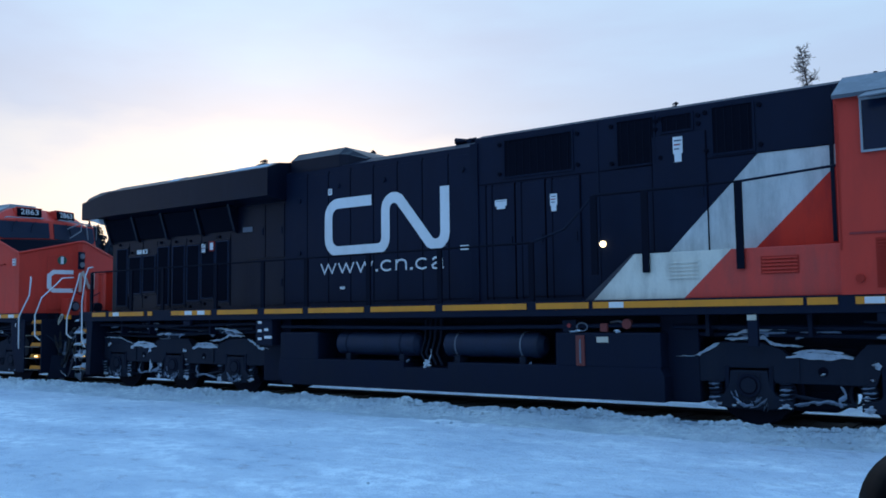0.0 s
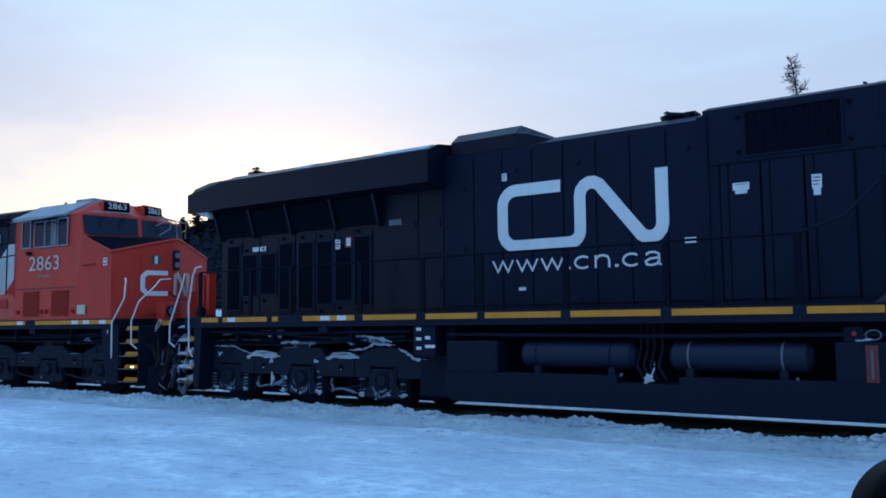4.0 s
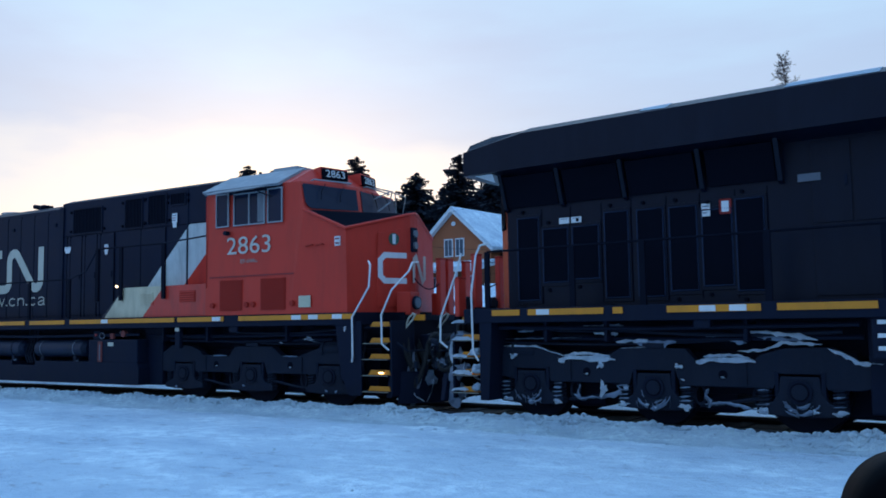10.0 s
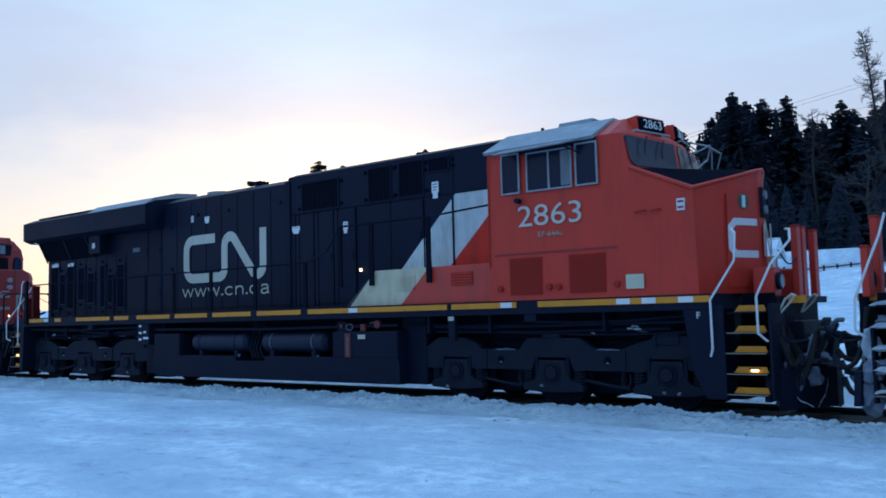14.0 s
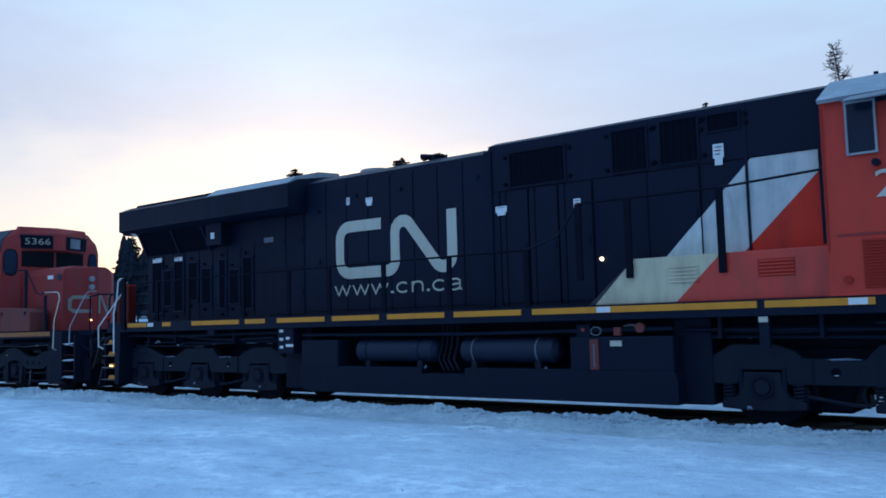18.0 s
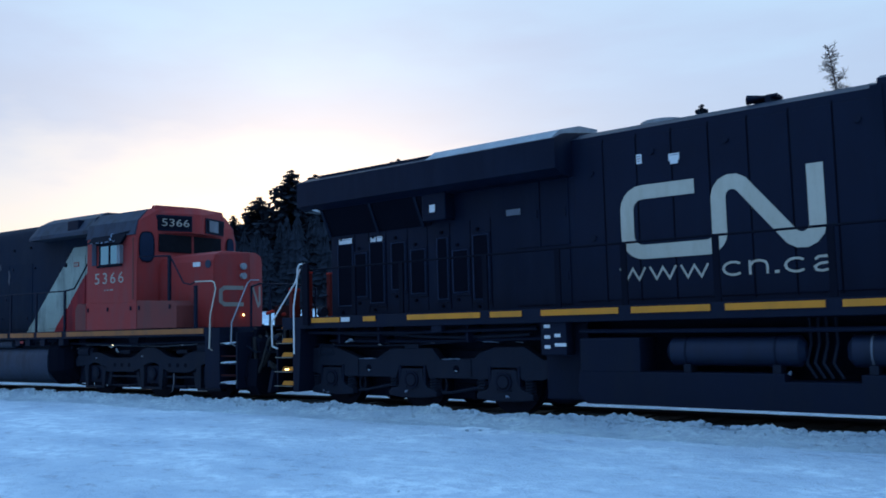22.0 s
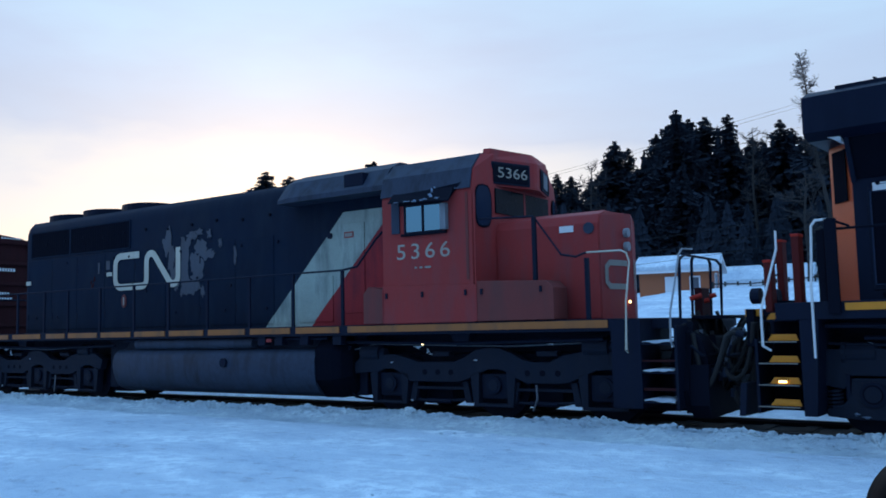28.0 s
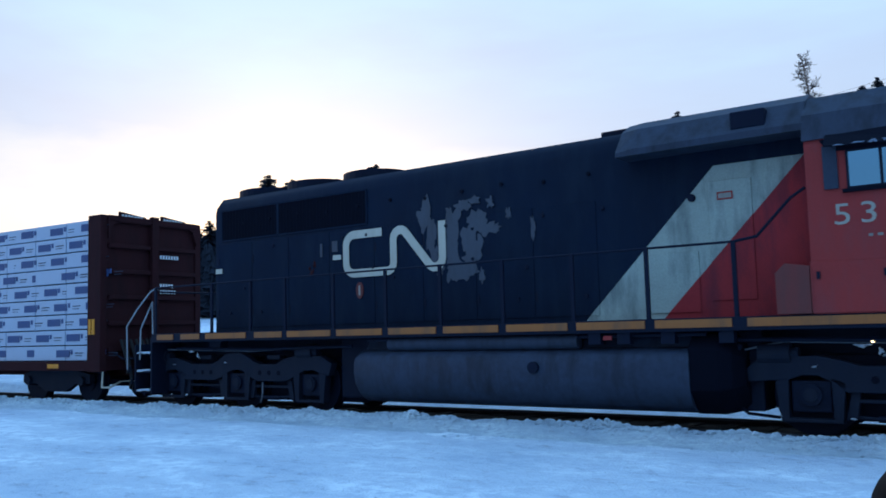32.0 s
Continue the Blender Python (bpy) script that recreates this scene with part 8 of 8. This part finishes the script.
def bare_tree(name, az, dist, el, label, seed, crown_from=0.35, spread=0.13, n=90, lean=0.0, twig_r=0.026):
    rnd = random.Random(seed)
    x, y = spot(az, dist)
    z = ground_height(x, y) - 0.1
    h = EYE[2] + dist * math.tan(radians(el)) - z
    ob = thing(name, label, "tree", pose(x, y, z))
    spine = [Vector((lean * u * h + 0.12 * math.sin(u * 9) * u, 0.1 * math.sin(u * 7), u * h)) for u in [k / 14 for k in range(15)]]
    tr = B()
    ring = None
    for k, p in enumerate(spine):
        r = 0.16 * (1 - k / 15) + 0.02
        nxt = [tr.verts.new(p + Vector((r * math.cos(q * 1.047), r * math.sin(q * 1.047), 0))) for q in range(6)]
        if ring:
            for q in range(6):
                tr.faces.new((ring[q], ring[(q + 1) % 6], nxt[(q + 1) % 6], nxt[q]))
        ring = nxt
    part("trunk", tr, m_bark, ob)
    cr = B()

    def twig(p, d, l, r, depth):
        pts = [p]
        for k in range(3):
            d = (d + Vector((rnd.uniform(-0.35, 0.35), rnd.uniform(-0.35, 0.35), rnd.uniform(-0.25, 0.4)))).normalized()
            pts.append(pts[-1] + d * l / 3)
        pipe(cr, pts, r, 3)
        if depth:
            for q in pts[1:]:
                for _ in range(2):
                    twig(q, (d + Vector((rnd.uniform(-1, 1), rnd.uniform(-1, 1), rnd.uniform(-0.6, 0.6)))).normalized(), l * rnd.uniform(0.3, 0.55), r * 0.6, depth - 1)

    for k in range(n):
        u = crown_from + (1 - crown_from) * (k + rnd.random()) / n
        p = spine[min(14, int(u * 14))].lerp(spine[min(14, int(u * 14) + 1)], u * 14 % 1)
        a = rnd.uniform(0, 6.283)
        l = h * spread * (0.35 + 0.9 * math.sin(math.pi * min(1, (1 - u) * 1.2 + 0.12))) * rnd.uniform(0.4, 1.1)
        twig(p, Vector((math.cos(a), math.sin(a), rnd.uniform(-0.3, 0.5))).normalized(), l * (1 + 0.5 * math.sin(u * 40 + a)), twig_r, 2)
    part("crown", cr, m_twig, ob, "sparse bare twigs")


bare_tree("larch_tree", 13.0, 66, 16.1, "tall bare larch with thin ragged twigs", 5, 0.45, 0.036, 260, -0.125, 0.015)
bare_tree("birch_tree", 27.9, 78, 10.1, "bare grey birch among the spruces", 6, 0.3, 0.12, 40)
bare_tree("birch_tree", 17.7, 80, 11.7, "bare grey birch among the spruces", 7, 0.3, 0.12, 40)
bare_tree("birch_tree", 14.8, 62, 9.0, "bare grey birch among the spruces", 8, 0.3, 0.14, 40)
bare_tree("birch_tree", 12.6, 64, 9.5, "bare grey birch among the spruces", 9, 0.3, 0.14, 40)


def far_woods():
    """Spruces that fill the slope behind the single ones, too many to count."""
    rnd = random.Random(9)
    verts, faces = [], []
    for i in range(760):
        az = rnd.uniform(-10, 62)
        near = i >= 560
        if az > 60.2:
            continue
        dist = rnd.uniform(112, 150) if az < 33 else rnd.uniform(104, 135)
        if near:
            dist = rnd.uniform(67, 76) if az < 30 else rnd.uniform(60, 72) if az > 46 else rnd.uniform(88, 100)
        x, y = spot(az, dist)
        z = ground_height(x, y)
        if az <= 33:
            line = 11.5
            for (a1, e1), (a0, e0) in zip(SKYLINE, SKYLINE[1:]):
                if a0 <= az <= a1:
                    line = e0 + (e1 - e0) * (az - a0) / (a1 - a0)
            top = EYE[2] + dist * math.tan(radians((line - rnd.uniform(0.5, 2.8)) if not near else rnd.uniform(5.0, 8.0)))
        else:
            top = EYE[2] + dist * math.tan(radians(rnd.uniform(4.4, 6.2) + (1.3 if 30 < az < 53 else 0)))
        h = max(5.0, top - z)
        z = top - h
        for k in range(19):
            u = k / 19
            r = (0.22 * min(h, 16) * (1 - u) + 0.15) * rnd.uniform(0.8, 1.1)
            o = len(verts)
            m = 14
            zz = z + h * (0.05 + 0.95 * u)
            verts.append((x, y, min(z + h, zz + h * 0.13)))
            for q in range(m):
                a = q * 6.283 / m + k
                rr = r * (rnd.uniform(0.75, 1.2) if q % 2 else rnd.uniform(0.3, 0.7))
                verts.append((x + rr * math.cos(a), y + rr * math.sin(a), zz - rnd.uniform(0, 0.04) * h))
            for q in range(m):
                faces.append((o, o + 1 + q, o + 1 + (q + 1) % m))
    me = bpy.data.meshes.new("far_woods")
    me.from_pydata(verts, [], faces)
    me.materials.append(m_needle)
    tagged(new("far_woods", me), "dense dark spruce woods on the snowy hillside", "woods", kind="stuff")


far_woods()


def gable_house(name, label, x, y, z, yaw, w, l, eave, apex, porch=False, windows=True):
    """A clad house with its gable toward -y in its own space and snow on the roof."""
    ob = thing(name, label, "house", pose(x, y, z, 0, 0, yaw))
    wl = B()
    prism(wl, [(-w / 2, -1.5), (w / 2, -1.5), (w / 2, eave), (0, apex), (-w / 2, eave)], 0, l)
    walls = part("wall", wl, m_cedar, ob, "orange-brown clad walls")
    k = int((eave + 0.2) / 0.28)
    rf = B()
    o, t = 0.45, 0.18
    slope = (apex - eave) / (w / 2)
    outer = [(-w / 2 - o, eave - o * slope + 0.06), (0, apex + 0.06), (w / 2 + o, eave - o * slope + 0.06), (w / 2 + o, eave - o * slope + 0.06 + t), (0, apex + 0.06 + t * 1.1), (-w / 2 - o, eave - o * slope + 0.06 + t)]
    prism(rf, outer, -0.5, l + 0.4)
    roof = part("roof", rf, m_trim, ob, "white eaves")
    sn = B()
    top = [(-w / 2 - o - 0.03, eave - o * slope + 0.06 + t), (0, apex + 0.06 + t * 1.1), (w / 2 + o + 0.03, eave - o * slope + 0.06 + t), (w / 2 + o, eave - o * slope + 0.36 + t), (0, apex + 0.36 + t), (-w / 2 - o, eave - o * slope + 0.36 + t)]
    prism(sn, top, -0.45, l + 0.35, 0.05)
    part("roof_snow", sn, m_snow, roof, "thick snow on the roof")

    def win(x0, x1, z0, z1, yy=-0.02, side=None):
        f = B()
        if side is None:
            box(f, x0 - 0.09, x1 + 0.09, yy - 0.06, yy + 0.02, z0 - 0.09, z1 + 0.09)
            fr = part("window", f, m_trim, ob, "white-framed window")
            part("pane", box(B(), x0, (x0 + x1) / 2 - 0.03, yy - 0.075, yy - 0.06, z0, z1), m_pane, fr)
            part("pane", box(B(), (x0 + x1) / 2 + 0.03, x1, yy - 0.075, yy - 0.06, z0, z1), m_pane, fr)
        else:
            o = 1 if side > 0 else -1
            box(f, min(side - 0.02 * o, side + 0.06 * o), max(side - 0.02 * o, side + 0.06 * o), x0 - 0.09, x1 + 0.09, z0 - 0.09, z1 + 0.09)
            fr = part("window", f, m_trim, ob, "white-framed window")
            part("pane", box(B(), min(side + 0.06 * o, side + 0.075 * o), max(side + 0.06 * o, side + 0.075 * o), x0, x1, z0, z1), m_pane, fr)

    if porch:
        win(-0.95, -0.2, eave - 0.45, eave + 0.95)
        win(0.25, 1.0, eave - 0.45, eave + 0.95)
        win(-2.6, -1.5, 1.0, 2.3)
        win(1.4, 2.6, 1.0, 2.3)
        win(2.0, 3.2, 1.2, 2.5, side=w / 2)
        win(5.2, 6.4, 1.2, 2.5, side=w / 2)
        part("door", box(B(), -0.5, 0.45, -0.06, 0.0, 0.15, 2.25), m_trim, ob, "white house door")
        part("porch_floor", box(B(), -w / 2 - 0.3, w / 2 + 0.3, -2.6, 0, -0.2, 0.15), m_trim, ob)
        pr = B()
        loft(pr, [(-w / 2 - 0.5, [(-2.9, 2.75), (0.0, 3.35), (0.0, 3.2), (-2.9, 2.6)]), (w / 2 + 0.5, [(-2.9, 2.75), (0.0, 3.35), (0.0, 3.2), (-2.9, 2.6)])])
        p = part("porch_roof", pr, m_trim, ob)
        ps = B()
        loft(ps, [(-w / 2 - 0.5, [(-2.95, 2.76), (0.0, 3.36), (0.0, 3.72), (-2.9, 3.08)]), (w / 2 + 0.5, [(-2.95, 2.76), (0.0, 3.36), (0.0, 3.72), (-2.9, 3.08)])], 0.04)
        part("porch_snow", ps, m_snow, p, "thick snow on the porch roof")
        for xx in (-3.9, -2.0, 0, 2.0, 3.9):
            part("porch_post", box(B(), xx - 0.08, xx + 0.08, -2.6, -2.44, 0.1, 2.65), m_trim, ob)
        for z0 in (0.3, 1.0):
            part("porch_rail", box(B(), -3.9, 3.9, -2.56, -2.48, z0, z0 + 0.07), m_trim, ob)
        for q in range(40):
            xx = -3.8 + q * 0.195
            part("baluster", box(B(), xx - 0.025, xx + 0.025, -2.55, -2.49, 0.3, 1.0), m_trim, ob)
        ch = part("chimney", box(B(), 2.72, 3.24, 4.1, 4.6, 5.0, 7.7, 0.02), m_label, ob, "grey-blue metal-clad chimney")
        part("chimney_cap", box(B(), 2.68, 3.28, 4.06, 4.64, 7.7, 7.78), m_grey, ch)
        part("gable_lamp", rod(B(), (0, -0.02, apex - 1.0), (0, -0.12, apex - 1.0), 0.2, 14), m_trim, ob)
    elif windows:
        win(-w * 0.18, w * 0.02, 0.7, 1.7)
        win(l * 0.3, l * 0.3 + 0.8, 0.7, 1.7, side=w / 2)
        win(l * 0.18, l * 0.18 + 0.5, 0.7, 1.5, side=-w / 2)
        part("door", box(B(), -w / 2 - 0.06, -w / 2 + 0.02, l * 0.45, l * 0.45 + 0.9, -0.1, 1.6), m_trim, ob, "white cabin door")
    return ob


hx, hy = spot(35.9, 75)
gable_house("house", "orange-clad two-storey house with snowy roof and white porch", hx, hy, 3.0, 0, 7.6, 12.0, 4.65, 8.0, porch=True)
hx, hy = spot(20.3, 60)
gable_house("cabin", "small orange-clad cabin with a snow-covered roof", hx, hy, 2.75, 103, 3.4, 4.7, 1.95, 2.6)
hx, hy = spot(14.8, 66)
gable_house("shed", "low dark shed under a thick snow roof", hx, hy, 2.6, 100, 4.2, 8.0, 1.3, 2.2, windows=False)


def snow_bank(x, y, w, d, h, seed):
    rnd = random.Random(seed)
    n, m = 22, 9
    verts, faces = [], []
    for j in range(m + 1):
        for i in range(n + 1):
            u, v = i / n * 2 - 1, j / m * 2 - 1
            k = max(0.0, 1 - u * u) ** 0.6 * max(0.0, 1 - v * v) ** 0.7
            px, py = x + u * w / 2, y + v * d / 2
            verts.append((px, py, ground_height(px, py) - 0.12 + h * k * (0.8 + 0.35 * noise.noise(Vector((px * 0.7, py * 0.7, seed))))))
    for j in range(m):
        for i in range(n):
            a = j * (n + 1) + i
            faces.append((a, a + 1, a + n + 2, a + n + 1))
    me = bpy.data.meshes.new("snow_bank")
    me.from_pydata(verts, [], faces)
    me.materials.append(m_snow)
    for p in me.polygons:
        p.use_smooth = True
    tagged(new("snow_bank", me), "heaped bank of ploughed snow behind the line", "snow bank")


for k, (az, d, w, h) in enumerate(((25, 42, 14, 0.35), (16, 44, 16, 0.6), (34, 50, 14, 1.2), (8, 40, 14, 1.2), (44, 60, 18, 1.0))):
    snow_bank(*spot(az, d), w, 5, h, k)


def fence():
    ob = thing("fence", "low wooden yard fence in the snow", "fence")
    for k in range(14):
        x, y = spot(20.5 - k * 0.75, 57 + k * 0.2)
        z = ground_height(x, y)
        part("post", box(B(), x - 0.05, x + 0.05, y - 0.05, y + 0.05, z - 0.2, z + 1.1), m_bark, ob)
    for hgt in (0.45, 0.95):
        pts = []
        for k in range(14):
            x, y = spot(20.5 - k * 0.75, 57 + k * 0.2)
            pts.append((x, y - 0.06, ground_height(x, y) + hgt))
        part("rail", pipe(B(), pts, 0.045, 5), m_bark, ob)


fence()


def utility_pole(az, dist, h, label):
    x, y = spot(az, dist)
    z = ground_height(x, y)
    ob = thing("utility_pole", label, "pole", pose(x, y, z))
    part("shaft", rod(B(), (0, 0, -0.4), (0, 0, h), 0.15, 10, 0.1), m_bark, ob)
    part("cross_arm", box(B(), -1.1, 1.1, -0.06, 0.06, h - 0.6, h - 0.45), m_bark, ob)
    for xx in (-1.0, 0, 1.0):
        part("insulator", rod(B(), (xx, 0, h - 0.45), (xx, 0, h - 0.28), 0.05, 8), m_trim, ob)
    return x, y, z + h


def street_lamp(az, dist, el, side):
    """A grey pole with a curved arm and lamp head."""
    x, y = spot(az, dist)
    z = ground_height(x, y)
    h = EYE[2] + dist * math.tan(radians(el)) - z
    ob = thing("street_lamp", "grey wooden pole with a curved lamp arm", "street lamp", pose(x, y, z))
    part("shaft", rod(B(), (0, 0, -0.4), (0, 0, h), 0.15, 10, 0.11), m_label, ob, "weathered grey pole")
    part("transformer", box(B(), 0.12, 0.5, -0.18, 0.18, h - 1.5, h - 0.5, 0.04), m_grey, ob, "pale transformer box")
    part("arm", pipe(B(), [(0.1, 0, h - 2.6), (0.4, 0, h - 1.9), (1.0, 0, h - 1.5), (1.5 * side, 0, h - 1.45)], 0.035, 6), m_grey, ob)
    part("lamp_head", loft(B(), [(1.4, [(-0.1, h - 1.5), (0.1, h - 1.5), (0, h - 1.38)]), (1.95, [(-0.16, h - 1.55), (0.16, h - 1.55), (0, h - 1.36)])], 0.02), m_grey, ob, "pale lamp head")
    return x, y, z + h


la = street_lamp(44.4, 52, 8.2, 1)
lb = (*spot(32.0, 54), EYE[2] + 54 * math.tan(radians(6.6)))
for k, dz in enumerate((-1.8, -2.6, -3.3)):
    for p, q in ((la, lb), (lb, (*spot(4.0, 58), 11.0))):
        pts = [tuple(p[i] + (q[i] - p[i]) * u + (dz - 1.6 * u * (1 - u) if i == 2 else 0) for i in range(3)) for u in [j / 16 for j in range(17)]]
        tagged(new("power_line", finish("power_line", pipe(B(), pts, 0.014, 4), m_hose)), "dark overhead cable sagging between two poles", "cable")
pa = utility_pole(43.2, 72, 7.6, "weathered wooden utility pole with a cross arm")
pb = utility_pole(-9.0, 62, 16.2, "tall wooden utility pole with a cross arm")
for dz, dx in ((-0.25, -1.0), (-0.25, 1.0), (-1.7, 0.1)):
    pts = []
    for k in range(25):
        u = k / 24
        pts.append((pa[0] + (pb[0] - pa[0]) * u + dx, pa[1] + (pb[1] - pa[1]) * u, pa[2] + (pb[2] - pa[2]) * u + dz - 1.0 * 4 * u * (1 - u) * 0.5))
    tagged(new("power_line", finish("power_line", pipe(B(), pts, 0.009, 4), m_twig)), "thin overhead power line between two poles", "cable")


def own_car():
    """The parked car that the view is taken from, its front toward +x; only its wing mirror comes into sight."""
    gz = ground_height(EYE[0], EYE[1])
    base = pose(EYE[0], EYE[1] - 0.4, gz)
    car = thing("parked_car", "dark parked car on the snow with a black wing mirror", "car", base)
    lower = [(-2.75, 0.42), (-2.8, 0.75), (-2.7, 1.0), (0.95, 1.02), (2.0, 0.94), (2.12, 0.75), (2.1, 0.42), (1.85, 0.36), (1.78, 0.62), (1.5, 0.74), (1.18, 0.62), (1.1, 0.34), (-1.4, 0.34), (-1.5, 0.62), (-1.8, 0.74), (-2.1, 0.62), (-2.2, 0.36)]
    for y0, y1 in ((0.82, 0.92), (-0.92, -0.82)):
        part("body_side", prism(B(), lower, y0, y1, 0.02), m_car, car, "dark body side with doors")
    part("floor_pan", box(B(), -2.7, 2.05, -0.82, 0.82, 0.36, 0.46), m_plastic, car)
    part("engine_hood", prism(B(), [(0.95, 0.5), (2.05, 0.5), (2.1, 0.75), (2.0, 0.96), (0.95, 1.06)], -0.82, 0.82, 0.02), m_car, car, "dark engine hood")
    part("tailgate", box(B(), -2.75, -2.62, -0.82, 0.82, 0.46, 1.0, 0.02), m_car, car)
    part("roof", box(B(), -2.5, 0.25, -0.66, 0.62, 1.86, 1.92, 0.02), m_car, car, "dark roof")
    for y in (-0.84, 0.84):
        part("front_pillar", pipe(B(), [(0.95, y, 1.02), (0.2, y * 0.72, 1.88)], 0.035, 6), m_car, car)
        part("rear_pillar", pipe(B(), [(-2.68, y, 1.0), (-2.45, y * 0.72, 1.88)], 0.05, 6), m_car, car)
        for x in (1.48, -1.8):
            w = part("tyre", rod(B(), (x, y * 0.78, 0.34), (x, y * 1.06, 0.34), 0.34, 24), m_hose, car)
            part("rim", rod(B(), (x, y * 1.05, 0.34), (x, y * 1.075, 0.34), 0.2, 16), m_grey, w)
    for y in (-0.42, 0.36):
        seat = part("seat", box(B(), -0.6, -0.05, y - 0.26, y + 0.26, 0.46, 0.78, 0.06), m_hose, car)
        part("backrest", prism(B(), [(-0.55, 0.74), (-0.72, 0.74), (-0.98, 1.3), (-0.82, 1.32)], y - 0.25, y + 0.25, 0.03), m_hose, seat)
    # the mirror: x to the right, y up, z toward the eye
    at = base.inverted() @ view(36.9, 4.48, -0.85)
    D = 0.62
    x0, y1 = (1523 - 784) / 1525 * D, -(795 - 441) / 1525 * D
    w, h, r = 0.20, 0.13, 0.052

    def outline(g):
        pts = []
        for cx, cy, a0 in ((x0 + r, y1 - r, 90), (x0 + r, y1 - h + r, 180), (x0 + w - r, y1 - h + r, 270), (x0 + w - r, y1 - r, 0)):
            for k in range(9):
                a = radians(a0 + k * 90 / 8)
                pts.append((cx + (r - g) * math.cos(a), cy + (r - g) * math.sin(a)))
        return pts

    bm = B()
    rings = []
    for g, z in ((0.025, -D - 0.002), (0.018, -D + 0.003), (0.006, -D + 0.002), (0.0, -D - 0.006), (0.006, -D - 0.04), (0.03, -D - 0.06)):
        rings.append([bm.verts.new((px, py, z)) for px, py in outline(g)])
    for p, q in zip(rings, rings[1:]):
        for i in range(len(p)):
            j = (i + 1) % len(p)
            bm.faces.new((p[i], p[j], q[j], q[i]))
    bm.faces.new(rings[-1])
    housing = smooth(part("mirror_housing", bm, m_plastic, car, "glossy black mirror housing", at=at), 60)
    gl = B()
    gl.faces.new([gl.verts.new((px, py, -D - 0.001)) for px, py in outline(0.024)])
    part("mirror_glass", gl, m_mirror, housing, "mirror glass")
    # small pale plate added for a reflection seen in the mirror
    sx, sy = x0 + 0.027, y1 - 0.014
    mirror_reflection = prism(B(), [(0.0, -0.001), (0.014, 0.002), (0.014, -0.019), (0.004, -0.018), (0.001, -0.014)], -0.0004, 0.0004)
    part("mirror_reflection", mirror_reflection, m_label, housing, "small pale reflection laid on the mirror as a plate", at=pose(sx, sy, -D + 0.0038, -90))
    m0 = at @ Vector((x0 + w * 0.7, y1 - h + 0.02, -D - 0.02))
    part("mirror_arm", pipe(B(), [tuple(m0), (m0.x + 0.03, m0.y - 0.03, m0.z - 0.12), (m0.x + 0.05, 0.88, 0.98)], 0.03, 8), m_plastic, car)


own_car()


def motions():
    ts = [i * 0.5 for i in range(65)]
    for ob, x0, half in ((loco_a, XA, 6.9), (loco_b, XB, 6.9), (loco_c, XC, 6.4), (car_d, XD, 8.3)):
        walk(ob, [(t, on_track(x0 + along(t), half)) for t in ts])
    # the wheels turn as far as the train rolls: one row for each eighth of a turn or so
    for ob, x, r in SPINS:
        walk(ob, [(t, pose(x, 0, r + RAIL_TOP, 0, math.degrees(along(t) / r), 0)) for t in [i * 0.32 for i in range(101)]])


motions()
